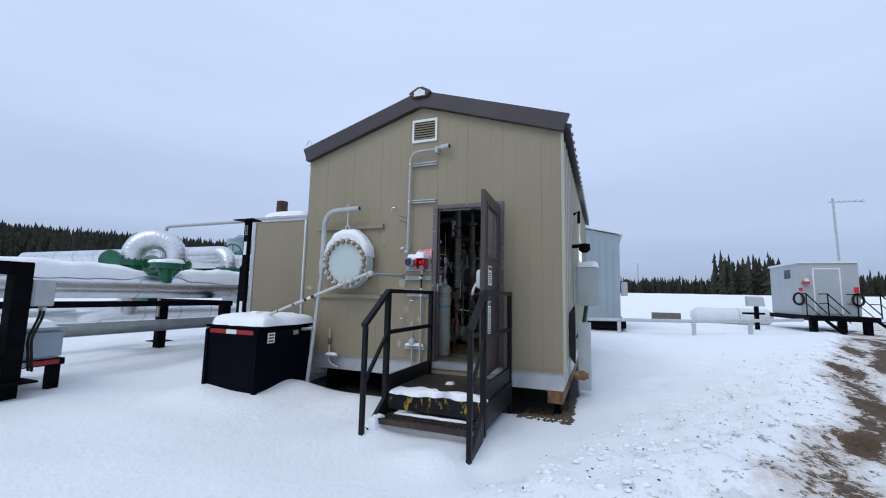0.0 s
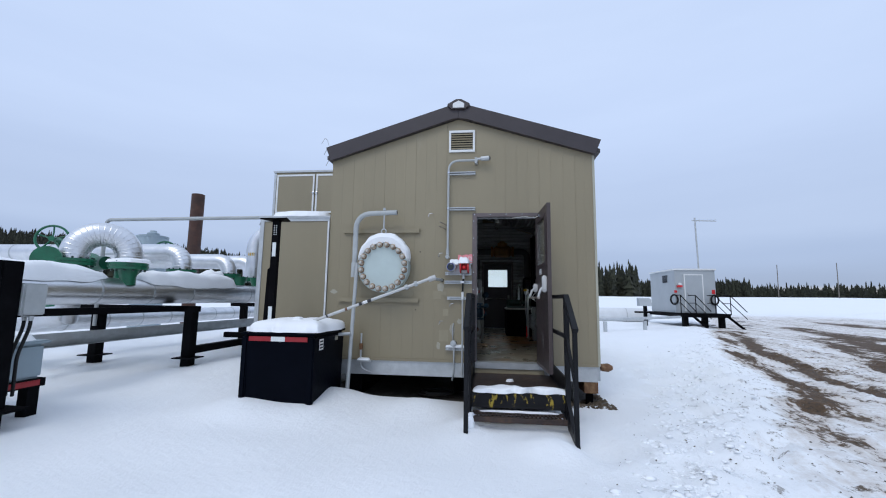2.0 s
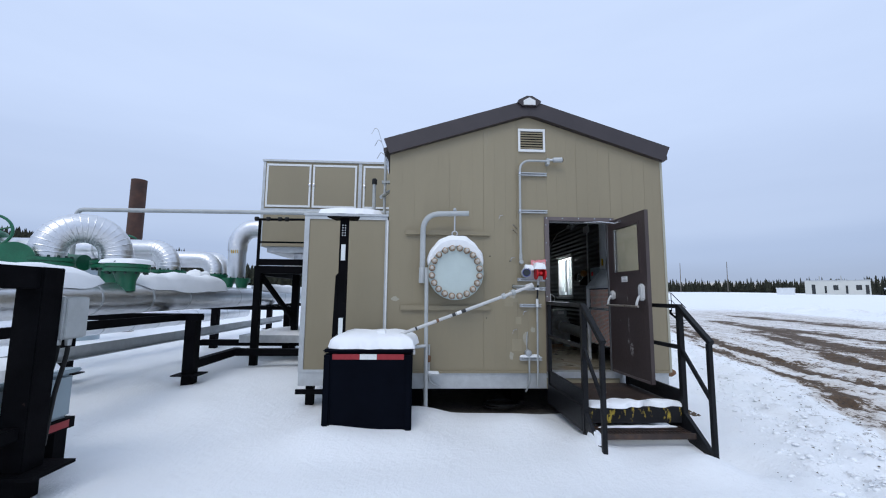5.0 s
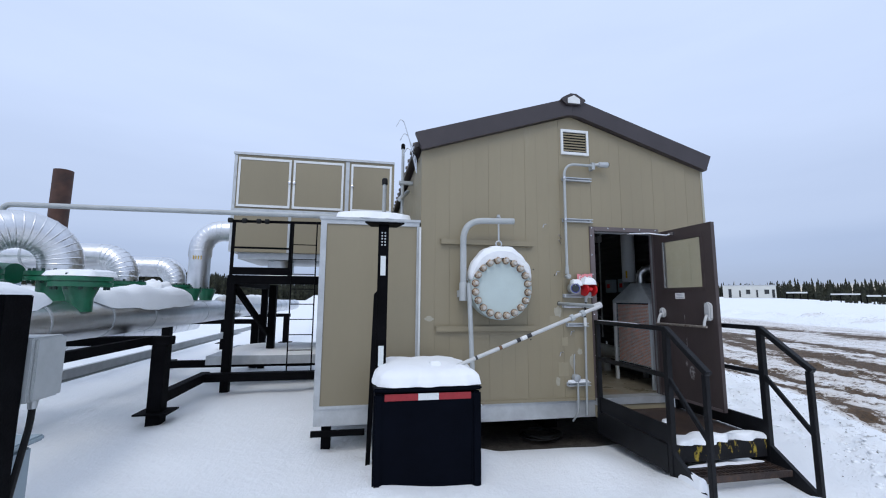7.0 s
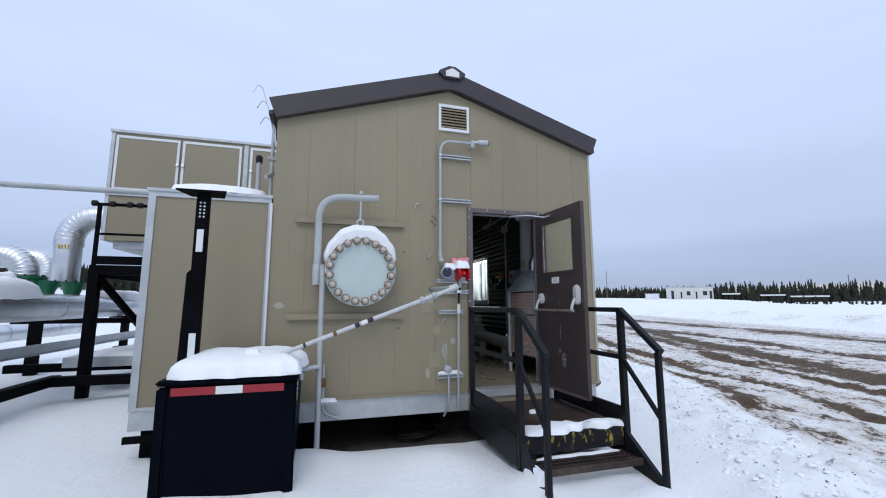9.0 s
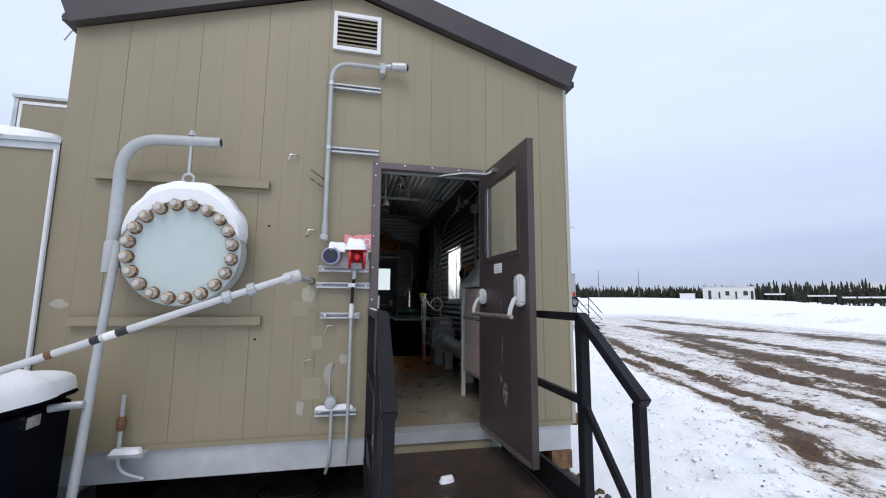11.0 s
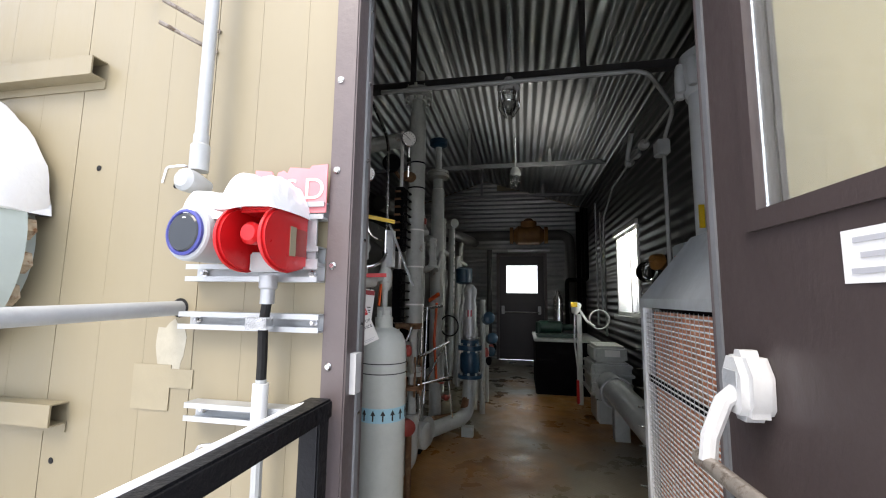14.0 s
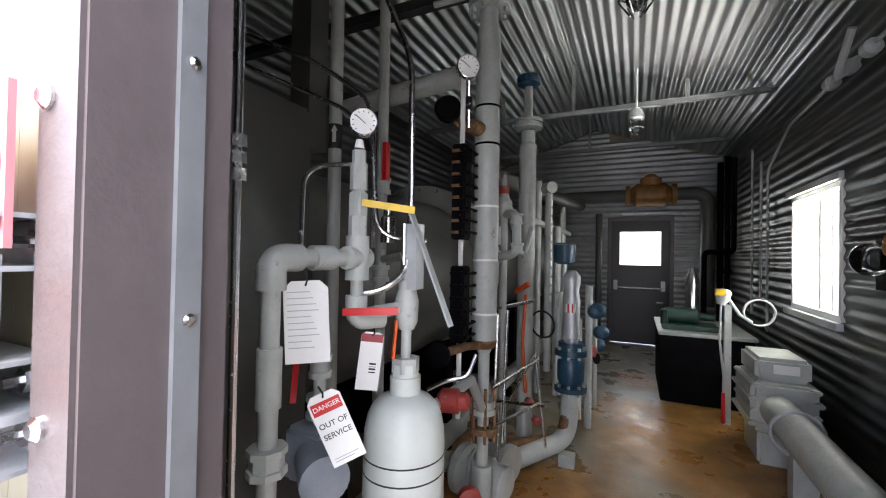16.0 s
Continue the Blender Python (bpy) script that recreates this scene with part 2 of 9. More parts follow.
M = {
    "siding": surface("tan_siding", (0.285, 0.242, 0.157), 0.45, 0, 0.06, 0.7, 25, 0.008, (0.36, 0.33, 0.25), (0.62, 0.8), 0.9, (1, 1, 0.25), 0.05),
    # Paler than the gable's siding; used on the east wall and corner flashing.
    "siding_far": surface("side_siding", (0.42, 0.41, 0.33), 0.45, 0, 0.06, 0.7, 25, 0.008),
    "smear": surface("pale_sealant", (0.40, 0.37, 0.29), 0.6, 0, 0.12, 14, 60, 0.01),
    "patch": surface("tan_patch", (0.33, 0.285, 0.19), 0.5, 0, 0.08, 4, 40, 0.01),
    "trim": surface("brown_trim", (0.045, 0.036, 0.038), 0.4, 0, 0.12, 3, 50, 0.01),
    "door_paint": surface("brown_door_paint", (0.062, 0.046, 0.044), 0.44, 0, 0.12, 3, 60, 0.01, (0.22, 0.20, 0.19), (0.70, 0.80), 7, (1, 1, 0.45)),
    "frame_paint": surface("door_frame_paint", (0.135, 0.108, 0.106), 0.4, 0, 0.12, 4, 60, 0.01, (0.2, 0.18, 0.17), (0.72, 0.8), 9),
    "black": surface("black_steel_paint", (0.0120, 0.0125, 0.0145), 0.42, 0, 0.25, 5, 70, 0.03, (0.22, 0.23, 0.25), (0.70, 0.76), 22),
    "rack_black": surface("rack_black_paint", (0.005, 0.005, 0.006), 0.6, 0, 0.3, 5, 60, 0.02, (0.05, 0.03, 0.025), (0.68, 0.78), 8),
    "bin_black": surface("bin_black_plastic", (0.0025, 0.0035, 0.007), 0.5, 0, 0.2, 3, 60, 0.01),
    "galv": surface("galvanised_steel", (0.52, 0.54, 0.55), 0.42, 0.45, 0.12, 6, 60, 0.015),
    "grey_paint": surface("light_grey_paint", (0.42, 0.44, 0.44), 0.42, 0, 0.1, 5, 60, 0.01, (0.22, 0.13, 0.08), (0.7, 0.8), 8),
    "pipe_grey": surface("interior_grey_paint", (0.43, 0.45, 0.425), 0.34, 0, 0.14, 6, 60, 0.012, (0.20, 0.11, 0.06), (0.63, 0.72), 9),
    "bottle": surface("bottle_paint", (0.56, 0.59, 0.55), 0.36, 0, 0.07, 5, 60, 0.008, (0.40, 0.38, 0.33), (0.7, 0.8), 10),
    "regulator": surface("blue_grey_casting", (0.24, 0.27, 0.31), 0.42, 0, 0.15, 9, 60, 0.02, (0.14, 0.13, 0.12), (0.62, 0.74), 14),
    "pale_grey": surface("pale_grey_paint", (0.66, 0.69, 0.71), 0.4, 0, 0.06, 4, 60, 0.01),
    "vessel": surface("dark_grey_insulation", (0.085, 0.085, 0.08), 0.42, 0, 0.1, 2, 40, 0.01),
    "zinc": surface("bright_steel_tube", (0.7, 0.7, 0.7), 0.22, 1.0, 0.06, 8, 60, 0.0),
    "worn_bar": surface("worn_steel_bar", (0.42, 0.37, 0.32), 0.4, 0.6, 0.2, 20, 60, 0.01, (0.15, 0.11, 0.08), (0.5, 0.62), 30),
    "scuff": surface("pale_scuff", (0.30, 0.28, 0.27), 0.6, 0, 0.3, 30, 90, 0.01, (0.10, 0.08, 0.075), (0.45, 0.55), 40),
    "lagging": surface("aluminium_lagging", (0.74, 0.75, 0.77), 0.36, 1.0, 0.08, 4, 30, 0.02),
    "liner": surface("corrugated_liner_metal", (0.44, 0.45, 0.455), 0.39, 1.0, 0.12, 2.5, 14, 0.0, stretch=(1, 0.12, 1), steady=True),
    # Same lining metal, its colour darkened to carry the walls' indoor shade.
    "liner_shaded": surface("shaded_liner_metal", (0.085, 0.088, 0.09), 0.36, 1.0, 0.12, 2.5, 14, 0.0, stretch=(1, 0.12, 1), steady=True),
    "green": surface("green_valve_paint", (0.012, 0.13, 0.065), 0.38, 0, 0.2, 5, 60, 0.02),
    "green_dark": surface("dark_green_paint", (0.008, 0.04, 0.028), 0.4, 0, 0.2, 5, 60, 0.02),
    "rust": surface("rusted_stack", (0.075, 0.035, 0.024), 0.8, 0, 0.3, 3, 40, 0.05, (0.04, 0.022, 0.018), (0.45, 0.65), 2),
    "rusty": surface("rusty_steel", (0.20, 0.10, 0.05), 0.75, 0.2, 0.3, 8, 60, 0.05, (0.32, 0.2, 0.1), (0.5, 0.7), 12),
    "red": surface("red_plastic", (0.62, 0.012, 0.016), 0.35, 0, 0.08, 6, 50, 0.005),
    "red_worn": surface("worn_red_paint", (0.34, 0.045, 0.035), 0.45, 0, 0.2, 12, 60, 0.01, (0.30, 0.27, 0.25), (0.6, 0.7), 14),
    "red_tape": surface("red_reflective_tape", (0.30, 0.014, 0.02), 0.35, 0, 0.1, 20, 90, 0.01),
    "white_tape": surface("white_reflective_tape", (0.72, 0.75, 0.74), 0.3, 0, 0.05, 20, 90, 0.01),
    "white": surface("white_paint", (0.74, 0.75, 0.74), 0.4, 0, 0.05, 4, 60, 0.005),
    "white_dirty": surface("scuffed_white_plastic", (0.55, 0.55, 0.54), 0.45, 0, 0.08, 9, 60, 0.01, (0.42, 0.4, 0.38), (0.66, 0.78), 14),
    "paper": surface("paper", (0.82, 0.81, 0.78), 0.7, 0, 0.04, 12, 90, 0.002),
    "ink": surface("black_ink", (0.02, 0.02, 0.022), 0.6, 0, 0.05, 12, 90, 0.0),
    "faint_ink": surface("faint_ink", (0.45, 0.45, 0.47), 0.7, 0, 0.05, 12, 90, 0.0),
    "snow": surface("snow", (0.90, 0.915, 0.93), 0.65, 0, 0.03, 1.5, 28, 0.04),
    "brass_bolt": surface("weathered_bolt", (0.55, 0.46, 0.35), 0.5, 0.55, 0.25, 30, 90, 0.03, (0.24, 0.11, 0.05), (0.5, 0.65), 40),
    "bolt_end": surface("pale_bolt_end", (0.58, 0.55, 0.50), 0.45, 0.3, 0.15, 30, 90, 0.02, (0.34, 0.2, 0.1), (0.58, 0.72), 40),
    "weather_strip": surface("weather_strip", (0.24, 0.245, 0.25), 0.5, 0.2, 0.15, 6, 60, 0.01),
    "dark_steel": surface("dark_mill_steel", (0.05, 0.05, 0.052), 0.5, 0.4, 0.2, 6, 60, 0.01),
    "galv_dull": surface("dull_galvanised_steel", (0.26, 0.27, 0.275), 0.5, 0.5, 0.15, 6, 60, 0.01),
    "hood": surface("weathered_galvanised_hood", (0.54, 0.58, 0.60), 0.4, 0.35, 0.18, 4, 40, 0.015, (0.62, 0.66, 0.68), (0.5, 0.66), 5),
    "flange_face": surface("flange_face_paint", (0.50, 0.58, 0.56), 0.4, 0, 0.06, 3, 50, 0.008, (0.42, 0.34, 0.24), (0.72, 0.82), 7),
    "yellow_worn": surface("worn_yellow_nosing", (0.016, 0.016, 0.018), 0.6, 0, 0.2, 8, 60, 0.03, (0.42, 0.31, 0.05), (0.58, 0.63), 11, (1, 1, 0.5)),
    "deck": surface("rusty_brown_deck", (0.045, 0.03, 0.025), 0.55, 0.2, 0.3, 5, 60, 0.05, (0.09, 0.05, 0.03), (0.5, 0.7), 6),
    "blue": surface("blue_paint", (0.014, 0.06, 0.105), 0.35, 0, 0.15, 9, 60, 0.01),
    "orange_paint": surface("dull_orange_paint", (0.30, 0.13, 0.03), 0.45, 0, 0.25, 9, 60, 0.02),
    "orange": surface("orange_handle", (0.75, 0.10, 0.02), 0.4, 0, 0.1, 9, 60, 0.005),
    "yellow": surface("yellow_handle", (0.70, 0.45, 0.02), 0.4, 0, 0.1, 9, 60, 0.005),
    "copper_fin": surface("burner_panel", (0.85, 0.36, 0.21), 0.5, 0.1, 0.25, 9, 50, 0.02, (0.5, 0.32, 0.22), (0.5, 0.7), 5),
    "shed_blue": surface("blue_grey_siding", (0.30, 0.37, 0.41), 0.45, 0, 0.06, 1, 30, 0.01),
    "trailer": surface("pale_grey_siding", (0.40, 0.43, 0.45), 0.45, 0, 0.06, 1, 30, 0.01),
    "office": surface("cream_office_wall", (0.62, 0.62, 0.58), 0.5, 0, 0.05, 0.5, 10, 0.0),
    "dark_glass": surface("dark_window", (0.03, 0.035, 0.04), 0.12, 0, 0.1, 3, 30, 0.0),
    "rubber": surface("black_rubber", (0.018, 0.018, 0.018), 0.55, 0, 0.2, 9, 60, 0.02),
    "bark": surface("spruce_bark", (0.06, 0.045, 0.035), 0.9, 0, 0.2, 3, 30, 0.0),
    "pink": surface("faded_pink_sign", (0.80, 0.28, 0.30), 0.5, 0, 0.06, 9, 60, 0.0),
    "tank_white": surface("white_tank_paint", (0.72, 0.74, 0.76), 0.35, 0, 0.05, 2, 30, 0.0),
    "wood": surface("weathered_timber", (0.16, 0.14, 0.12), 0.8, 0, 0.2, 3, 40, 0.03),
    "blue_ring": surface("blue_ring_paint", (0.05, 0.06, 0.28), 0.4, 0, 0.1, 9, 60, 0.0),
    "arrow_blue": surface("pale_blue_band", (0.35, 0.62, 0.72), 0.45, 0, 0.05, 9, 60, 0.0),
}


def glass_material(name, tint=(0.9, 0.95, 0.93), rough=0.02):
    m, n, l, b = nodes_of(name)
    b.inputs["Base Color"].default_value = (*tint, 1)
    b.inputs["Transmission Weight"].default_value, b.inputs["Roughness"].default_value, b.inputs["IOR"].default_value = 1.0, rough, 1.45
    return m


M["glass"] = glass_material("window_glass")
M["lens"] = glass_material("gauge_lens", (0.8, 0.85, 0.85), 0.05)


def foliage_material():
    m, n, l, b = nodes_of("spruce_needles")
    geo = n.new("ShaderNodeNewGeometry")
    col = ramp_node(n, l, geo.outputs["Random Per Island"], 0, 1, (0.009, 0.011, 0.005), (0.030, 0.032, 0.016)).outputs[0]
    fine = noise_node(n, l, 0.35, 5)
    col = mix_node(n, l, ramp_node(n, l, fine.outputs["Fac"], 0.72, 0.82).outputs[0], col, (0.12, 0.13, 0.14))
    l.new(col, b.inputs["Base Color"])
    b.inputs["Roughness"].default_value = 0.85
    return m


M["needles"] = foliage_material()


def ground_material():
    """Snow with driven mud along the yard's track and bare gravel under the building."""
    m, n, l, b = nodes_of("snow_and_mud")
    geo = n.new("ShaderNodeNewGeometry")
    at = n.new("ShaderNodeAttribute")
    at.attribute_name = "mud"
    ruts = noise_node(n, l, 1.0, 7, 0.62)
    # long streaks along the track: rotate, then squeeze one axis
    mp = ruts.inputs["Vector"].links[0].from_node
    mp.vector_type = "TEXTURE"
    mp.inputs["Rotation"].default_value, mp.inputs["Scale"].default_value = (0, 0, radians(84)), (6.0, 0.5, 1)
    patch = noise_node(n, l, 1.9, 8, 0.68)
    fine = noise_node(n, l, 15, 6, 0.72)
    a1 = n.new("ShaderNodeMath")
    a1.operation = "MULTIPLY_ADD"
    l.new(ruts.outputs["Fac"], a1.inputs[0])
    a1.inputs[1].default_value = 1.5
    l.new(at.outputs["Fac"], a1.inputs[2])
    a2 = n.new("ShaderNodeMath")
    a2.operation = "MULTIPLY_ADD"
    l.new(patch.outputs["Fac"], a2.inputs[0])
    a2.inputs[1].default_value = 0.95
    l.new(a1.outputs[0], a2.inputs[2])
    a3 = n.new("ShaderNodeMath")
    a3.operation = "MULTIPLY_ADD"
    l.new(fine.outputs["Fac"], a3.inputs[0])
    a3.inputs[1].default_value = 0.85
    l.new(a2.outputs[0], a3.inputs[2])
    grit = n.new("ShaderNodeMath")
    grit.operation = "MULTIPLY_ADD"
    l.new(noise_node(n, l, 4.2, 8, 0.78, (1, 1, 1)).outputs["Fac"], grit.inputs[0])
    grit.inputs[1].default_value = 0.9
    l.new(a3.outputs[0], grit.inputs[2])
    a3 = n.new("ShaderNodeMath")
    a3.operation = "SUBTRACT"
    l.new(grit.outputs[0], a3.inputs[0])
    a3.inputs[1].default_value = 0.615
    rng = n.new("ShaderNodeMapRange")
    rng.inputs["From Min"].default_value, rng.inputs["From Max"].default_value = 2.00, 2.12
    l.new(a3.outputs[0], rng.inputs["Value"])
    slush = n.new("ShaderNodeMapRange")
    slush.inputs["From Min"].default_value, slush.inputs["From Max"].default_value = 1.45, 2.10
    l.new(a3.outputs[0], slush.inputs["Value"])
    snow = ramp_node(n, l, noise_node(n, l, 0.8, 4).outputs["Fac"], 0.3, 0.7, (0.88, 0.90, 0.915), (0.91, 0.925, 0.94)).outputs[0]
    slushc = mix_node(n, l, slush.outputs[0], snow, (0.56, 0.50, 0.44))
    soil = ramp_node(n, l, fine.outputs["Fac"], 0.35, 0.68, (0.022, 0.012, 0.004), (0.125, 0.066, 0.022)).outputs[0]
    col = mix_node(n, l, rng.outputs[0], slushc, soil)
    # thrown flecks of soil on the trodden snow
    fl = noise_node(n, l, 6.5, 7, 0.7)
    gate = n.new("ShaderNodeMapRange")
    gate.inputs["From Min"].default_value, gate.inputs["From Max"].default_value = -0.75, 0.2
    l.new(at.outputs["Fac"], gate.inputs["Value"])
    flm = n.new("ShaderNodeMath")
    flm.operation = "MULTIPLY"
    l.new(ramp_node(n, l, fl.outputs["Fac"], 0.57, 0.63).outputs[0], flm.inputs[0])
    l.new(gate.outputs[0], flm.inputs[1])
    col = mix_node(n, l, flm.outputs[0], col, (0.10, 0.066, 0.034))
    gravel = ramp_node(n, l, fine.outputs["Fac"], 0.35, 0.7, (0.03, 0.026, 0.022), (0.13, 0.115, 0.10)).outputs[0]
    ab = n.new("ShaderNodeAttribute")
    ab.attribute_name = "bare"
    bare = n.new("ShaderNodeMath")
    bare.operation = "MULTIPLY_ADD"
    l.new(patch.outputs["Fac"], bare.inputs[0])
    bare.inputs[1].default_value = 0.6
    l.new(ab.outputs["Fac"], bare.inputs[2])
    br = ramp_node(n, l, bare.outputs[0], 0.75, 0.85).outputs[0]
    col = mix_node(n, l, br, col, gravel)
    l.new(col, b.inputs["Base Color"])
    rr = n.new("ShaderNodeMapRange")
    rr.inputs["To Min"].default_value, rr.inputs["To Max"].default_value = 0.6, 0.75
    l.new(rng.outputs[0], rr.inputs["Value"])
    l.new(rr.outputs[0], b.inputs["Roughness"])
    bp = n.new("ShaderNodeBump")
    bp.inputs["Strength"].default_value, bp.inputs["Distance"].default_value = 0.5, 0.05
    l.new(a3.outputs[0], bp.inputs["Height"])
    bp2 = n.new("ShaderNodeBump")
    bp2.inputs["Strength"].default_value, bp2.inputs["Distance"].default_value = 0.25, 0.02
    l.new(noise_node(n, l, 22, 4).outputs["Fac"], bp2.inputs["Height"])
    l.new(bp.outputs[0], bp2.inputs["Normal"])
    l.new(bp2.outputs[0], b.inputs["Normal"])
    return m


def floor_material():
    m, n, l, b = nodes_of("rust_stained_plate")
    base = ramp_node(n, l, noise_node(n, l, 1.2, 5).outputs["Fac"], 0.3, 0.7, (0.15, 0.132, 0.098), (0.24, 0.212, 0.155)).outputs[0]
    # rust lies in two broad pools where water has stood, with ragged edges
    at = n.new("ShaderNodeNewGeometry")
    pools = None
    for centre, radius in (((-1.15, 8.9, 0.48), 1.15), ((-2.45, 7.3, 0.48), 1.0), ((-1.6, 10.2, 0.48), 0.5)):
        far = n.new("ShaderNodeVectorMath")
        far.operation = "DISTANCE"
        l.new(at.outputs["Position"], far.inputs[0])
        far.inputs[1].default_value = centre
        near = n.new("ShaderNodeMapRange")
        near.inputs["From Min"].default_value, near.inputs["From Max"].default_value = radius, radius * 0.35
        l.new(far.outputs["Value"], near.inputs["Value"])
        if pools is None:
            pools = near.outputs[0]
        else:
            both = n.new("ShaderNodeMath")
            both.operation = "MAXIMUM"
            l.new(pools, both.inputs[0])
            l.new(near.outputs[0], both.inputs[1])
            pools = both.outputs[0]
    edge = n.new("ShaderNodeMath")
    edge.operation = "MULTIPLY_ADD"
    l.new(pools, edge.inputs[0])
    edge.inputs[1].default_value = 0.32
    l.new(noise_node(n, l, 1.1, 3, 0.5, (1, 0.7, 1)).outputs["Fac"], edge.inputs[2])
    rusty = ramp_node(n, l, edge.outputs[0], 0.54, 0.74).outputs[0]
    soil = ramp_node(n, l, noise_node(n, l, 5, 5).outputs["Fac"], 0.3, 0.7, (0.19, 0.078, 0.018), (0.40, 0.20, 0.06)).outputs[0]
    l.new(mix_node(n, l, rusty, base, soil), b.inputs["Base Color"])
    l.new(ramp_node(n, l, noise_node(n, l, 3.5, 5).outputs["Fac"], 0.35, 0.65, (0.2,) * 3, (0.55,) * 3).outputs[0], b.inputs["Roughness"])
    geo = n.new("ShaderNodeNewGeometry")
    mp = n.new("ShaderNodeMapping")
    mp.inputs["Rotation"].default_value, mp.inputs["Scale"].default_value = (0, 0, radians(45)), (1, 1, 0)
    l.new(geo.outputs["Position"], mp.inputs[0])
    vor = n.new("ShaderNodeTexVoronoi")
    vor.inputs["Scale"].default_value, vor.inputs["Randomness"].default_value = 38, 0.0
    l.new(mp.outputs[0], vor.inputs["Vector"])
    bp = n.new("ShaderNodeBump")
    bp.invert = True
    bp.inputs["Strength"].default_value, bp.inputs["Distance"].default_value = 0.35, 0.004
    l.new(vor.outputs["Distance"], bp.inputs["Height"])
    l.new(bp.outputs[0], b.inputs["Normal"])
    return m


M["ground"] = ground_material()
M["floor"] = floor_material()


# ---------------------------------------------------------------- mesh helpers
def mesh_object(name, bm, material, parent=None, smooth=True, bevel=0.0):
    if bevel:
        bmesh.ops.bevel(bm, geom=[e for e in bm.edges if len(e.link_faces) == 2 and e.calc_face_angle(0) > 0.6], offset=bevel, segments=2, affect="EDGES", clamp_overlap=True)
    me = bpy.data.meshes.new(name)
    bm.to_mesh(me)
    bm.free()
    me.materials.append(M[material] if isinstance(material, str) else material)
    if smooth:
        me.shade_smooth()
        me.set_sharp_from_angle(angle=radians(35))
    ob = new(name, me)
    if parent:
        ob.parent = parent
    return ob


def thing(name, label, category, at=(0, 0, 0), group=""):
    """The Empty at a thing's base that parents its parts."""
    return tagged(place(new(name), at), label, category, group)


def place(ob, at):
    ob.location = at
    return ob


def part(name, bm, material, parent, label="", bevel=0.0, smooth=True):
    """One mesh under a thing or a part; bm is in world coordinates."""
    root = parent
    shift = Vector((0, 0, 0))
    while root:
        shift += root.location
        root = root.parent
    bmesh.ops.translate(bm, verts=bm.verts, vec=-shift)
    ob = mesh_object(name, bm, material, parent, smooth, bevel)
    return tagged(ob, label) if label else ob


def solo(name, bm, material, label, category, bevel=0.0, group="", kind="", smooth=True):
    return tagged(mesh_object(name, bm, material, None, smooth, bevel), label, category, group, kind)


def box(x0, x1, y0, y1, z0, z1, bm=None):
    bm = bm or bmesh.new()
    vs = [bm.verts.new(p) for p in ((x0, y0, z0), (x1, y0, z0), (x1, y1, z0), (x0, y1, z0), (x0, y0, z1), (x1, y0, z1), (x1, y1, z1), (x0, y1, z1))]
    for f in ((3, 2, 1, 0), (4, 5, 6, 7), (0, 1, 5, 4), (1, 2, 6, 5), (2, 3, 7, 6), (3, 0, 4, 7)):
        bm.faces.new([vs[i] for i in f])
    return bm


def prism(pts, axis, a, b, bm=None):
    """A flat outline pushed from a to b along an axis: 'y' takes (x, z), 'x' takes (y, z), 'z' takes (x, y)."""
    bm = bm or bmesh.new()
    put = {"y": lambda p, v: (p[0], v, p[1]), "x": lambda p, v: (v, p[0], p[1]), "z": lambda p, v: (p[0], p[1], v)}[axis]
    lo, hi = [bm.verts.new(put(p, a)) for p in pts], [bm.verts.new(put(p, b)) for p in pts]
    fs = [bm.faces.new(lo), bm.faces.new(hi[::-1])]
    k = len(pts)
    for i in range(k):
        fs.append(bm.faces.new((lo[i], hi[i], hi[(i + 1) % k], lo[(i + 1) % k])))
    bmesh.ops.recalc_face_normals(bm, faces=fs)
    return bm


def lathe(origin, axis, profile, n=24, bm=None):
    """A turned shape: profile of (along, radius) from origin along axis."""
    bm = bm or bmesh.new()
    o, ax = Vector(origin), Vector(axis).normalized()
    u = ax.orthogonal().normalized()
    v = ax.cross(u)
    rings = []
    for a, rad in profile:
        c = o + ax * a
        rings.append([bm.verts.new(c + (u * math.cos(2 * math.pi * i / n) + v * math.sin(2 * math.pi * i / n)) * max(rad, 1e-4)) for i in range(n)])
    for r0, r1 in zip(rings, rings[1:]):
        for i in range(n):
            bm.faces.new((r0[i], r0[(i + 1) % n], r1[(i + 1) % n], r1[i]))
    bm.faces.new(rings[0][::-1])
    bm.faces.new(rings[-1])
    return bm


def rod(p, q, r, n=12, bm=None, r2=None):
    d = Vector(q) - Vector(p)
    return lathe(p, d, [(0, r), (d.length, r if r2 is None else r2)], n, bm)


def fillet(pts, radius, k=6):
    """A bent line with its corners rounded."""
    pts = [Vector(p) for p in pts]
    out = [pts[0]]
    for a, b, c in zip(pts, pts[1:], pts[2:]):
        d0, d1 = (a - b), (c - b)
        rr = min(radius, d0.length * 0.49, d1.length * 0.49)
        p, q = b + d0.normalized() * rr, b + d1.normalized() * rr
        for i in range(k + 1):
            t = i / k
            out.append(p * (1 - t) ** 2 + b * 2 * t * (1 - t) + q * t * t)
    return out + [pts[-1]]


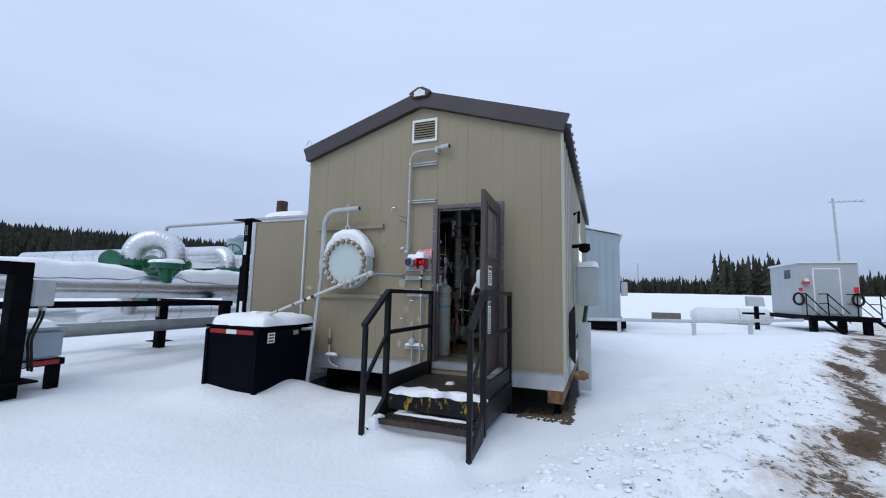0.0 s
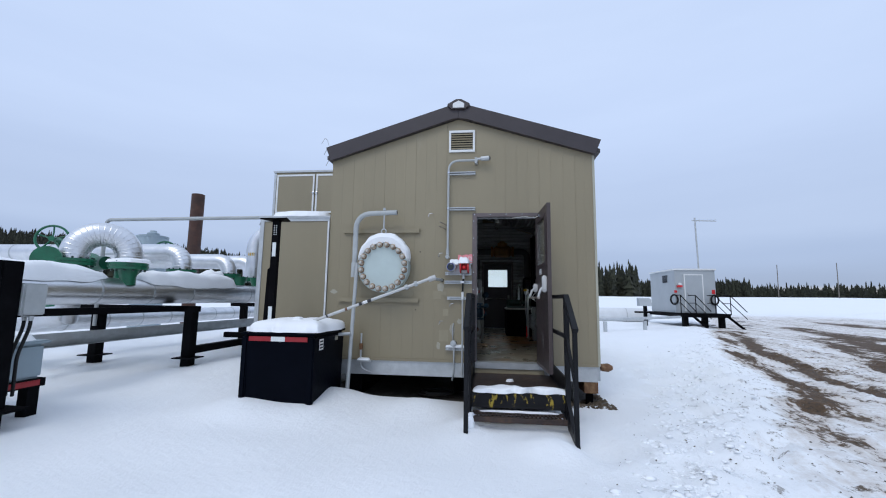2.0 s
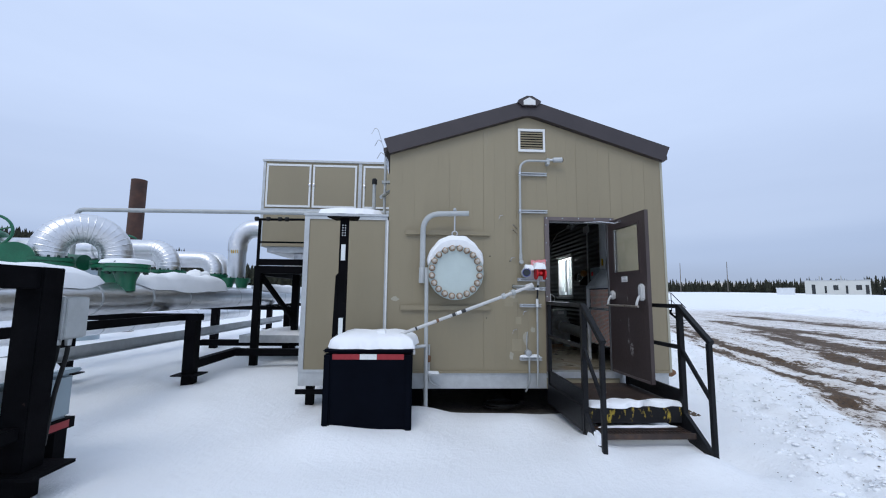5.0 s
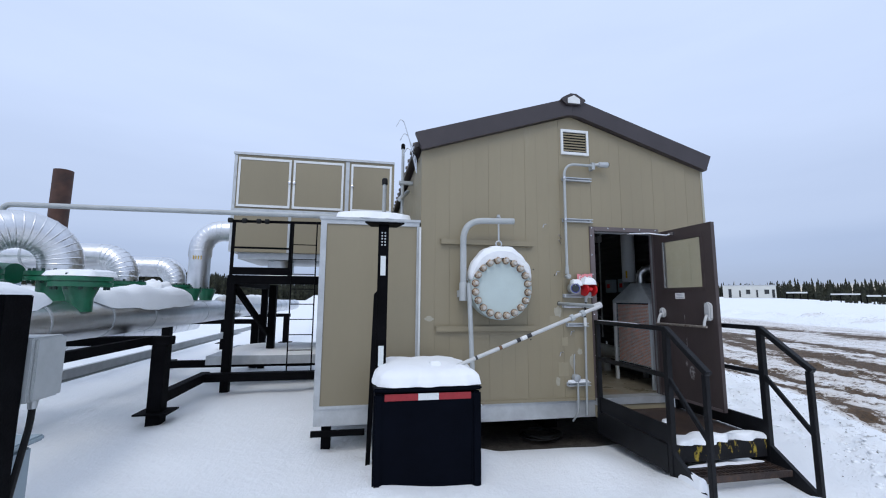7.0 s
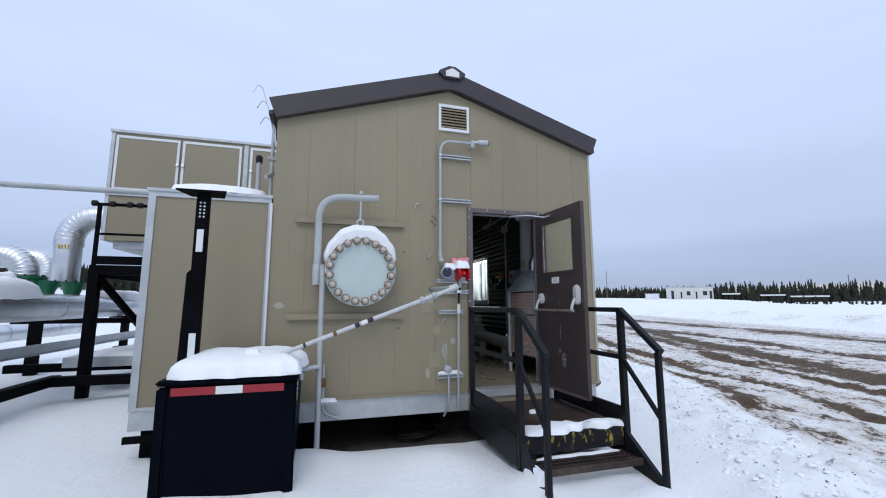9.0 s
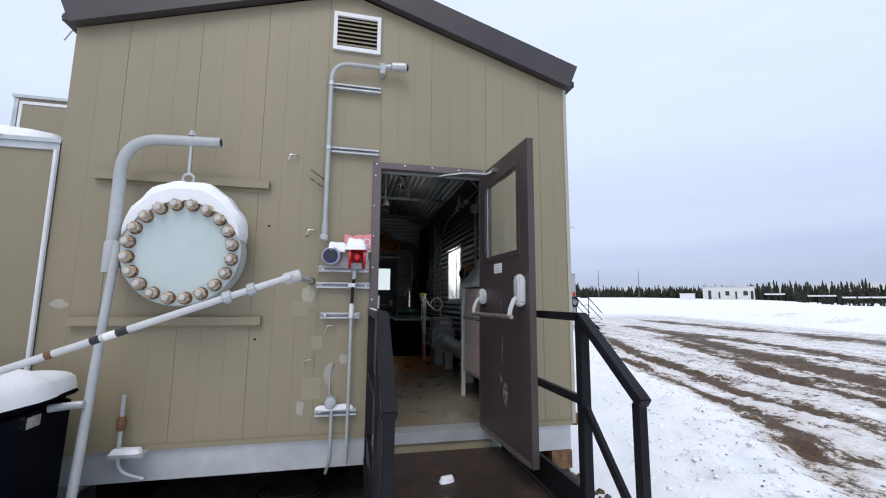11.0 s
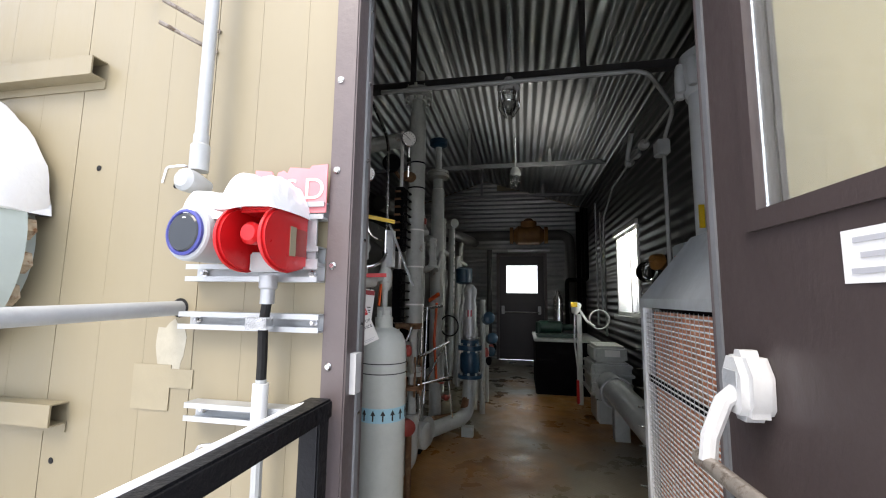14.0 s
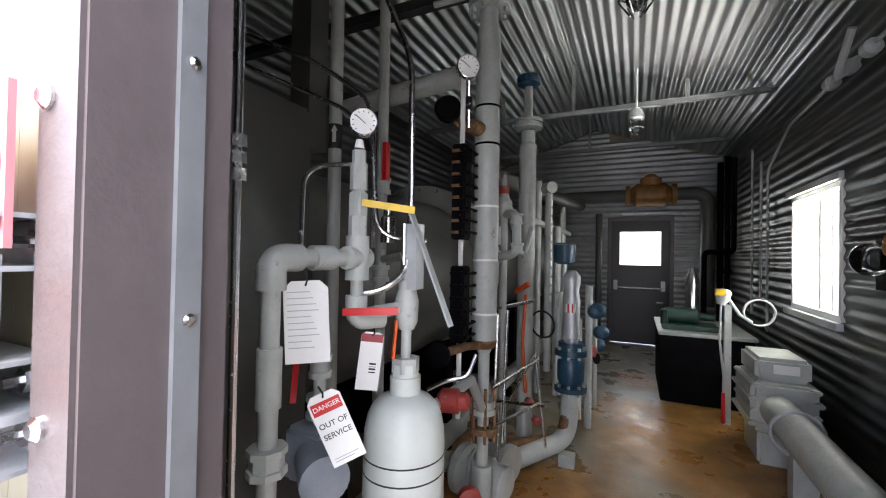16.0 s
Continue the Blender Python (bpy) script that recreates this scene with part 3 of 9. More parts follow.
def tube(pts, r, n=10, bm=None, radii=None):
    """A pipe along a line of points."""
    bm = bm or bmesh.new()
    pts = [Vector(p) for p in pts]
    d = (pts[1] - pts[0]).normalized()
    u = d.orthogonal().normalized()
    rings = []
    for i, p in enumerate(pts):
        e = (pts[min(i + 1, len(pts) - 1)] - pts[max(i - 1, 0)]).normalized()
        u = (u - e * u.dot(e)).normalized()
        v = e.cross(u)
        rad = radii[i] if radii else r
        rings.append([bm.verts.new(p + (u * math.cos(2 * math.pi * j / n) + v * math.sin(2 * math.pi * j / n)) * rad) for j in range(n)])
    for r0, r1 in zip(rings, rings[1:]):
        for j in range(n):
            bm.faces.new((r0[j], r0[(j + 1) % n], r1[(j + 1) % n], r1[j]))
    bm.faces.new(rings[0][::-1])
    bm.faces.new(rings[-1])
    return bm


def square_bar(p, q, w, h=None, bm=None, up=(0, 0, 1)):
    """A straight bar of square section from p to q."""
    bm = bm or bmesh.new()
    h = h or w
    p, q = Vector(p), Vector(q)
    d = (q - p).normalized()
    s = d.cross(Vector(up))
    s = s.normalized() if s.length > 1e-3 else Vector((1, 0, 0))
    t = s.cross(d).normalized()
    cs = [(-w / 2, -h / 2), (w / 2, -h / 2), (w / 2, h / 2), (-w / 2, h / 2)]
    a, b = [bm.verts.new(p + s * x + t * y) for x, y in cs], [bm.verts.new(q + s * x + t * y) for x, y in cs]
    fs = [bm.faces.new(a[::-1]), bm.faces.new(b)] + [bm.faces.new((a[i], a[(i + 1) % 4], b[(i + 1) % 4], b[i])) for i in range(4)]
    bmesh.ops.recalc_face_normals(bm, faces=fs)
    return bm


def ring_of(count, centre, axis, radius, start=0.0):
    """Evenly spaced places on a circle."""
    ax = Vector(axis).normalized()
    u = Vector((0, 0, 1)) if abs(ax.z) < 0.9 else Vector((1, 0, 0))
    u = (u - ax * u.dot(ax)).normalized()
    v = ax.cross(u)
    for i in range(count):
        a = start + 2 * math.pi * i / count
        yield Vector(centre) + (u * math.cos(a) + v * math.sin(a)) * radius


def heap(x0, x1, y0, y1, z, h, seed=0, nx=24, ny=16, ragged=0.06, power=0.35, sag=0.0, lump=1.0):
    """A settled layer of snow: domed, with an uneven rim, closed below."""
    bm = bmesh.new()
    top, bot = {}, {}
    cx, cy = (x0 + x1) / 2, (y0 + y1) / 2
    for i in range(nx + 1):
        for j in range(ny + 1):
            u, v = 2 * i / nx - 1, 2 * j / ny - 1
            # square to rounded square
            su, sv = u * math.sqrt(1 - 0.22 * v * v), v * math.sqrt(1 - 0.22 * u * u)
            px, py = cx + su * (x1 - x0) / 2, cy + sv * (y1 - y0) / 2
            rim = max(abs(u), abs(v))
            nz = noise.noise((px * 3 + seed, py * 3, seed * 1.7))
            n2 = noise.noise((px * 9 + seed, py * 9, seed * 0.7 + 5))
            px += ragged * nz * rim
            py += ragged * n2 * rim
            hh = h * max(0.0, 1 - rim ** 4) ** power * (1 + lump * (0.28 * nz + 0.12 * n2))
            top[i, j] = bm.verts.new((px, py, z - sag * rim ** 8 + hh))
            bot[i, j] = bm.verts.new((px, py, z - 0.004 - sag * rim ** 8)) if rim < 1 else top[i, j]
    for i in range(nx):
        for j in range(ny):
            bm.faces.new((top[i, j], top[i + 1, j], top[i + 1, j + 1], top[i, j + 1]))
            q = (bot[i, j], bot[i, j + 1], bot[i + 1, j + 1], bot[i + 1, j])
            if len({id(w) for w in q}) == 4:
                try:
                    bm.faces.new(q)
                except ValueError:
                    pass
    return bm


def lettering(name, text, size, m, material, parent=None, label="", align="CENTER"):
    """Flat lettering in the built-in font, turned into a mesh."""
    cu = bpy.data.curves.new(name, "FONT")
    cu.body, cu.size, cu.align_x, cu.align_y, cu.extrude = text, size, align, "CENTER", 0.0004
    tmp = bpy.data.objects.new(name, cu)
    me = bpy.data.meshes.new_from_object(tmp)
    bpy.data.objects.remove(tmp)
    me.materials.append(M[material])
    ob = new(name, me)
    if parent:
        ob.parent = parent
        ob.matrix_basis = Matrix.Translation(parent.location).inverted() @ m
    else:
        ob.matrix_basis = m
    return ob


# ---------------------------------------------------------------- ground
FRONT, BACK, WEST, EAST, RIDGE = 5.185, 12.55, -4.36, -0.445, -2.395
FLOOR, SKIRT, EAVE, APEX = 0.48, 0.47, 3.47, 4.09


def smooth01(a, b, v):
    t = min(1.0, max(0.0, (v - a) / (b - a)))
    return t * t * (3 - 2 * t)


def track_side(x, y):
    """Metres to the right of the line where the trodden snow gives way to the track."""
    edge = 0.55 + (y - 3.6) * 0.62 if y < 5.8 else 1.95 + (y - 5.8) * 0.43
    return (x - edge) * 0.85


RUTS = [
    (0.32, [(9.5, 22), (5.7, 14.0), (4.0, 10.0), (3.45, 7.7), (2.53, 5.9), (1.8, 4.75), (1.35, 4.1)]),
    (0.24, [(10.5, 22), (6.3, 13.3), (4.9, 9.6), (4.2, 7.1), (4.0, 5.4), (3.7, 4.6), (3.6, 2.0)]),
    (0.62, [(15.0, 22), (11.2, 15.1), (9.8, 12.3), (8.1, 9.0), (7.2, 6.5), (6.8, 3.0), (7.0, -3.0)]),
    (0.28, [(12.0, 19), (9.3, 13.3), (6.4, 8.6), (5.5, 6.0), (5.4, 2.0)]),
    (0.8, [(24.0, 34), (21.5, 24.0), (20.5, 18.5), (18.4, 12.9), (15.0, 5.0), (13.0, -4.0)]),
    (0.5, [(15.5, 26), (14.2, 17), (11.6, 10.6), (9.9, 4.0), (9.0, -4.0)]),
]


def rut(x, y):
    """How deep in a wheel rut a place lies, 0 to 1."""
    best = 0.0
    if x < -0.5 or x > 24 or y < -8 or y > 36:
        return best
    wob = 0.35 * noise.noise((x * 0.5, y * 0.5, 41))
    for w, line in RUTS:
        for (ax, ay), (bx, by) in zip(line, line[1:]):
            dx, dy = bx - ax, by - ay
            t = min(1.0, max(0.0, ((x - ax) * dx + (y - ay) * dy) / (dx * dx + dy * dy)))
            d = math.hypot(x - ax - t * dx + wob, y - ay - t * dy)
            if d < 2.5 * w:
                best = max(best, math.exp(-(d / w) ** 2) * (0.75 + 0.6 * noise.noise((x * 0.55, y * 0.55, 43))))
    return best


def ground_height(x, y):
    d = math.hypot(x + 1, y - 4)
    h = 0.06 * noise.noise((x * 0.35, y * 0.35, 0)) + 0.028 * noise.noise((x * 1.1, y * 1.5, 3))
    s = track_side(x, y)
    road = smooth01(-0.3, 1.2, s) * (1 - smooth01(16, 26, s)) * (1 - smooth01(45, 70, y))
    berm = math.exp(-((s + 0.2) / 0.7) ** 2) * smooth01(-3, 1, y)
    h += berm * (0.06 + 0.10 * noise.noise((x * 2.6, y * 2.6, 7)) + 0.06 * abs(noise.noise((x * 6, y * 6, 8)))) - 0.05 * road
    trod = smooth01(-1.6, -0.3, s + 0.5 * noise.noise((x * 0.6, y * 0.6, 31))) * (1 - smooth01(12, 25, d))
    h += trod * (0.05 * noise.noise((x * 2.9, y * 2.9, 33)) + 0.06 * abs(noise.noise((x * 5.0, y * 5.0, 35))))
    h += road * (0.05 * noise.noise((x * 0.9 - y * 0.5, (y * 0.5 + x * 0.87) * 0.3, 2)) + 0.02 * noise.noise((x * 4, y * 4, 5)))
    h -= 0.035 * rut(x, y)
    under = smooth01(WEST - 0.1, WEST + 0.3, x) * (1 - smooth01(EAST - 0.25, EAST + 0.12, x)) * smooth01(FRONT - 0.35, FRONT + 0.25, y) * (1 - smooth01(BACK - 0.3, BACK + 0.1, y))
    h -= 0.10 * under
    # drifts: along the bin and the front wall, beside the steps, heaped before them
    h += 0.15 * math.exp(-((x + 4.35) / 0.75) ** 4 - ((y - 4.2) / 0.62) ** 4)
    h += 0.10 * math.exp(-((x + 3.55) / 0.75) ** 2 - ((y - 4.62) / 0.42) ** 2)
    h += 0.07 * math.exp(-((x + 5.05) / 0.35) ** 2 - ((y - 4.2) / 0.5) ** 2)
    h += 0.13 * math.exp(-((x + 2.75) / 0.45) ** 2 - ((y - 4.35) / 0.4) ** 2)
    h += 0.10 * math.exp(-((x + 1.35) / 0.32) ** 2 - ((y - 3.25) / 0.22) ** 2)
    h -= 0.13 * math.exp(-((x + 0.95) / 0.22) ** 2 - ((y - 3.38) / 0.3) ** 2)
    h += 0.10 * math.exp(-((x + 2.2) / 0.18) ** 2 - ((y - 3.75) / 0.3) ** 2)
    h += 0.12 * math.exp(-((x + 6.4) / 1.2) ** 2 - ((y - 6.8) / 1.6) ** 2)
    # windblown crust and scattered prints over the open snow
    h += 0.014 * noise.noise((x * 2.1 + y * 0.8, y * 0.9, 13)) * (1 - smooth01(10, 30, d))
    h -= 0.035 * smooth01(0.32, 0.5, noise.noise((x * 2.2, y * 1.7, 17))) * smooth01(-0.9, 0.6, x) * smooth01(1, 3, y) * (1 - smooth01(14, 24, y))
    # foot tracks in the trodden strip beside the building
    lane = math.exp(-((x - 0.35 - 0.12 * (y - 3)) / 0.45) ** 2) * smooth01(0.5, 3, y) * (1 - smooth01(10, 18, y))
    h -= lane * 0.05 * smooth01(0.05, 0.35, noise.noise((x * 3.2, y * 2.4, 9)))
    # wooded rise in the distance
    if d > 42:
        az = math.degrees(math.atan2(x, y))
        side = smooth01(-8, -45, az) if az > -110 else 1 - smooth01(-110, -150, az)
        h += (1 - side) * (2.8 - 1.3 * smooth01(48, 57, az)) * smooth01(62, 135, d) * (1 if az > -8 else 0)
        h += 23 * smooth01(90, 330, d) * side + 1.5 * smooth01(120, 300, d) * (1 - side)
        h += 1.2 * noise.noise((x * 0.012, y * 0.012, 0)) * smooth01(60, 200, d)
    return h


def axis_steps(centre, dense, step, reach, growth):
    out, v, s = [0.0], 0.0, step
    while v < reach:
        if v > dense:
            s *= growth
        v += s
        out.append(v)
    return [centre - v for v in out[:0:-1]] + [centre + v for v in out]


def build_ground():
    xs, ys = axis_steps(-1.2, 7.5, 0.1, 2600, 1.085), axis_steps(4.5, 7.0, 0.1, 2600, 1.085)
    nx, ny = len(xs), len(ys)
    verts = [(x, y, ground_height(x, y)) for y in ys for x in xs]
    faces = [(j * nx + i, j * nx + i + 1, (j + 1) * nx + i + 1, (j + 1) * nx + i) for j in range(ny - 1) for i in range(nx - 1)]
    me = bpy.data.meshes.new("ground")
    me.from_pydata(verts, [], faces)
    mud, bare = [], []
    for x, y, z in verts:
        s = track_side(x, y)
        m = smooth01(-0.9, 1.0, s + 0.35 * noise.noise((x * 0.8, y * 0.8, 21))) * (1 - smooth01(13, 20, s)) * (1 - smooth01(40, 75, y)) * smooth01(-25, -8, y)
        mud.append(-0.75 + 1.12 * m + 0.80 * rut(x, y))
        u = smooth01(WEST - 0.05, WEST + 0.15, x) * (1 - smooth01(EAST - 0.1, EAST + 0.3, x)) * smooth01(FRONT - 0.35, FRONT + 0.02, y) * (1 - smooth01(BACK - 0.1, BACK + 0.1, y))
        bare.append(u)
    for key, vals in (("mud", mud), ("bare", bare)):
        at = me.attributes.new(key, "FLOAT", "POINT")
        at.data.foreach_set("value", vals)
    me.materials.append(M["ground"])
    me.shade_smooth()
    return tagged(new("ground", me), "snow-covered yard with a muddy driven track", "ground", kind="structure")


ground = build_ground()


def clods():
    """Frozen lumps of soil thrown up along the track's edge, and stones under the floor."""
    rnd = random.Random(4)
    verts, faces = [], []
    for k in range(1500):
        if k < 1200:
            y = rnd.uniform(1.5, 14)
            x = (0.55 + (y - 3.6) * 0.62 if y < 5.8 else 1.95 + (y - 5.8) * 0.43) + rnd.gauss(-0.1, 0.6)
            s = 0.004 + 0.014 * rnd.random() ** 4
        else:
            x, y, s = rnd.uniform(-0.95, -0.35), rnd.uniform(4.75, 5.6), rnd.uniform(0.012, 0.045)
        z = ground_height(x, y)
        o = len(verts)
        for dx, dy, dz in ((1, 0, 0), (0, 1, 0), (-1, 0, 0), (0, -1, 0), (0, 0, 1), (0, 0, -0.6)):
            j = rnd.uniform(0.6, 1.3) * s
            verts.append((x + dx * j, y + dy * j, z + dz * j * 0.7))
        faces += [(o, o + 1, o + 4), (o + 1, o + 2, o + 4), (o + 2, o + 3, o + 4), (o + 3, o, o + 4), (o + 1, o, o + 5), (o + 2, o + 1, o + 5), (o + 3, o + 2, o + 5), (o, o + 3, o + 5)]
    me = bpy.data.meshes.new("soil_lumps")
    me.from_pydata(verts, [], faces)
    me.materials.append(surface("frozen_soil", (0.10, 0.075, 0.05), 0.9, 0, 0.35, 20, 80, 0.05))
    tagged(new("soil_lumps", me), "frozen brown soil lumps along the track edge", "soil", kind="stuff")


clods()


def snow_bank():
    """Ploughed snow and dirt heaped along the far side of the yard."""
    verts, faces, dirt = [], [], []
    (ax, ay), (bx, by) = (24.0, 1.0), (47.0, 62.0)
    ln = math.hypot(bx - ax, by - ay)
    ux, uy = (bx - ax) / ln, (by - ay) / ln
    ni, nj = 260, 28
    for i in range(ni + 1):
        for j in range(nj + 1):
            t, w = i / ni * ln, (j / nj - 0.5) * 7.0
            x, y = ax + ux * t + uy * w, ay + uy * t - ux * w
            u = max(0.0, 1 - (w / 3.5) ** 2) * smooth01(0, 6, t) * smooth01(0, 10, ln - t)
            lump = 0.55 + 0.5 * noise.noise((x * 0.22, y * 0.22, 51)) + 0.3 * noise.noise((x * 0.8, y * 0.8, 52)) + 0.22 * abs(noise.noise((x * 2.1, y * 2.1, 53)))
            verts.append((x, y, ground_height(x, y) - 0.08 + u * max(0.0, lump) * 0.95))
            dirt.append(-0.22 + 0.75 * noise.noise((x * 0.35, y * 0.35, 55)) - 0.5 * (1 - u))
    for i in range(ni):
        for j in range(nj):
            o = i * (nj + 1) + j
            faces.append((o, o + nj + 1, o + nj + 2, o + 1))
    me = bpy.data.meshes.new("snow_bank")
    me.from_pydata(verts, [], faces)
    for key, vals in (("mud", dirt), ("bare", [0.0] * len(verts))):
        at = me.attributes.new(key, "FLOAT", "POINT")
        at.data.foreach_set("value", vals)
    me.materials.append(M["ground"])
    me.shade_smooth()
    tagged(new("snow_bank", me), "ploughed bank of dirty snow along the far side", "snow bank", kind="stuff")


snow_bank()


def snow_lumps():
    """Broken crust kicked up along the trodden ridge."""
    rnd = random.Random(9)
    base = bmesh.new()
    bmesh.ops.create_icosphere(base, subdivisions=1, radius=1)
    pts = [v.co.copy() for v in base.verts]
    tris = [[v.index for v in f.verts] for f in base.faces]
    base.free()
    verts, faces = [], []
    for k in range(2600):
        y = 2.2 + 11 * rnd.random() ** 1.3
        x = -0.15 + (y - 3.26) * 0.46 + rnd.gauss(0, 0.20 + 0.02 * y)
        s = 0.006 + 0.030 * rnd.random() ** 5
        z = ground_height(x, y)
        o = len(verts)
        for p in pts:
            q = p * s * (1 + 0.5 * noise.noise(p * 1.7 + Vector((k, 0, 0))))
            verts.append((x + q.x * 1.3, y + q.y, z + q.z * 0.45))
        faces += [[o + i for i in t] for t in tris]
    me = bpy.data.meshes.new("snow_lumps")
    me.from_pydata(verts, [], faces)
    me.shade_smooth()
    me.materials.append(M["snow"])
    tagged(new("snow_lumps", me), "broken snow crust along the trodden ridge", "snow", kind="stuff")


snow_lumps()

# ---------------------------------------------------------------- metering building: shell
DOOR_L, DOOR_R, DOOR_T = -2.115, -1.245, 2.525
FR_L, FR_R, FR_T = -2.18, -1.18, 2.62


def roof_z(x, eave=EAVE, apex=APEX):
    return apex - (apex - eave) * abs(x - RIDGE) / (RIDGE - WEST)


def structure(name, bm, material, label, category="wall", smooth=False):
    return solo(name, bm, material, label, category, kind="structure", smooth=smooth)


bm = prism([(WEST, SKIRT), (FR_L + 0.03, SKIRT), (FR_L + 0.03, roof_z(FR_L + 0.03)), (WEST, EAVE)], "y", FRONT, FRONT + 0.09)
prism([(FR_R - 0.03, SKIRT), (EAST, SKIRT), (EAST, EAVE), (FR_R - 0.03, roof_z(FR_R - 0.03))], "y", FRONT, FRONT + 0.09, bm)
prism([(FR_L + 0.03, FR_T - 0.04), (FR_R - 0.03, FR_T - 0.04), (FR_R - 0.03, roof_z(FR_R - 0.03)), (RIDGE, APEX), (FR_L + 0.03, roof_z(FR_L + 0.03))][:3] + [(FR_L + 0.03, roof_z(FR_L + 0.03))], "y", FRONT, FRONT + 0.09, bm)
wall_front = structure("wall_front", bm, "siding", "tan ribbed steel gable wall with a doorway")

WIN_Y0, WIN_Y1, WIN_Z0, WIN_Z1 = 8.42, 9.34, 1.5, 2.41
bm = box(EAST - 0.09, EAST, FRONT + 0.09, WIN_Y0, SKIRT, EAVE)
box(EAST - 0.09, EAST, WIN_Y1, BACK, SKIRT, EAVE, bm)
box(EAST - 0.09, EAST, WIN_Y0, WIN_Y1, SKIRT, WIN_Z0, bm)
box(EAST - 0.09, EAST, WIN_Y0, WIN_Y1, WIN_Z1, EAVE, bm)
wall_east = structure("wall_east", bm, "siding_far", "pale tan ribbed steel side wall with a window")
wall_west = structure("wall_west", box(WEST, WEST + 0.09, FRONT + 0.09, BACK, SKIRT, EAVE), "siding", "tan ribbed steel side wall")
BD_L, BD_R, BD_T = -2.12, -1.26, 2.5
bm = prism([(WEST, SKIRT), (BD_L, SKIRT), (BD_L, roof_z(BD_L)), (RIDGE, APEX), (WEST, EAVE)], "y", BACK - 0.09, BACK)
prism([(BD_R, SKIRT), (EAST, SKIRT), (EAST, EAVE), (BD_R, roof_z(BD_R))], "y", BACK - 0.09, BACK, bm)
prism([(BD_L, BD_T), (BD_R, BD_T), (BD_R, roof_z(BD_R)), (BD_L, roof_z(BD_L))], "y", BACK - 0.09, BACK, bm)
wall_back = structure("wall_back", bm, "siding", "tan ribbed steel rear wall with a door")

# skid beam, floor and underside
bm = box(WEST + 0.02, EAST - 0.02, FRONT + 0.012, FRONT + 0.10, 0.265, SKIRT - 0.003)
box(WEST + 0.02, WEST + 0.12, FRONT + 0.1, BACK, 0.265, SKIRT - 0.003, bm)
box(EAST - 0.12, EAST - 0.02, FRONT + 0.1, BACK, 0.265, SKIRT - 0.003, bm)
box(WEST + 0.12, EAST - 0.12, BACK - 0.1, BACK - 0.01, 0.265, SKIRT - 0.003, bm)
structure("base_beam", bm, "galv", "pale grey steel skirt beam under the building", "beam")
structure("floor", box(WEST + 0.09, EAST - 0.09, FRONT + 0.09, BACK - 0.09, FLOOR - 0.08, FLOOR), "floor", "rust-stained checker plate floor", "floor")
skid = thing("skid_runner", "rusty steel skid runner under the building", "beam", (EAST - 0.1, FRONT, 0.0))
part("runner", box(EAST - 0.2, EAST - 0.02, FRONT + 0.0, BACK, 0.12, 0.262), "rusty", skid)
part("foot", box(EAST - 0.14, EAST - 0.06, FRONT + 0.12, FRONT + 0.24, -0.15, 0.12), "rack_black", skid)
skid = thing("skid_runner", "rusty steel skid runner under the building", "beam", (WEST + 0.3, FRONT, 0.0))
part("runner", box(WEST + 0.3, WEST + 0.5, FRONT + 0.3, BACK, -0.12, 0.262), "rack_black", skid)
skid = thing("skid_runner", "rusty steel skid runner under the building", "beam", (RIDGE, FRONT, 0.0))
part("runner", box(RIDGE - 0.1, RIDGE + 0.1, FRONT + 0.8, BACK, -0.12, 0.262), "rack_black", skid)


def gable_strip(xa, xb, y0, y1, bm, z0=SKIRT + 0.03):
    """A vertical siding strip, cut round the doorway and to the roof's slope."""
    cuts = sorted({xa, xb, *[c for c in (FR_L, FR_R, RIDGE) if xa < c < xb]})
    for a, b in zip(cuts, cuts[1:]):
        lo = FR_T if FR_L - 1e-6 <= a and b <= FR_R + 1e-6 else z0
        prism([(a, lo), (b, lo), (b, roof_z(b) - 0.005), (a, roof_z(a) - 0.005)], "y", y0, y1, bm)


def front_panels():
    seams = [WEST + 0.002, -4.01, -3.52, -3.04, -2.57, -2.13, -1.70, -1.21, -0.70, EAST - 0.002]
    for a, b in zip(seams, seams[1:]):
        bm = bmesh.new()
        k = max(1, round((b - a) / 0.155))
        for i in range(k):
            x0, x1 = a + (b - a) * i / k, a + (b - a) * (i + 1) / k
            g0, g1 = (0.0013 if i == 0 else 0.0004), (0.0013 if i == k - 1 else 0.0004)
            gable_strip(x0 + g0, x1 - g1, FRONT - 0.005, FRONT - 0.0005, bm)
        part("siding_panel", bm, "siding", wall_front, smooth=False)


def side_panels():
    y = FRONT + 0.09
    while y < BACK - 0.1:
        y1 = min(y + 0.30, BACK)
        bm = bmesh.new()
        for a, b, dz in ((y + 0.004, y1 - 0.05, 0.006), (y1 - 0.05, y1 - 0.003, 0.018)):
            if b <= WIN_Y0 or a >= WIN_Y1:
                box(EAST + 0.0005, EAST + dz, a, b, SKIRT + 0.02, EAVE - 0.01, bm)
            else:
                box(EAST + 0.0005, EAST + dz, a, b, SKIRT + 0.02, WIN_Z0, bm)
                box(EAST + 0.0005, EAST + dz, a, b, WIN_Z1, EAVE - 0.01, bm)
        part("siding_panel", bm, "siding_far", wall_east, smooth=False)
        y = y1


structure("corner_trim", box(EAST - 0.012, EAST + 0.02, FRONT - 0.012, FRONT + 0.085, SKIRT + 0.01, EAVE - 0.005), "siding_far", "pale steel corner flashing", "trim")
structure("base_trim", box(WEST, FR_L - 0.005, FRONT - 0.02, FRONT - 0.007, SKIRT, SKIRT + 0.035), "siding", "tan drip flashing at the wall's foot", "trim")
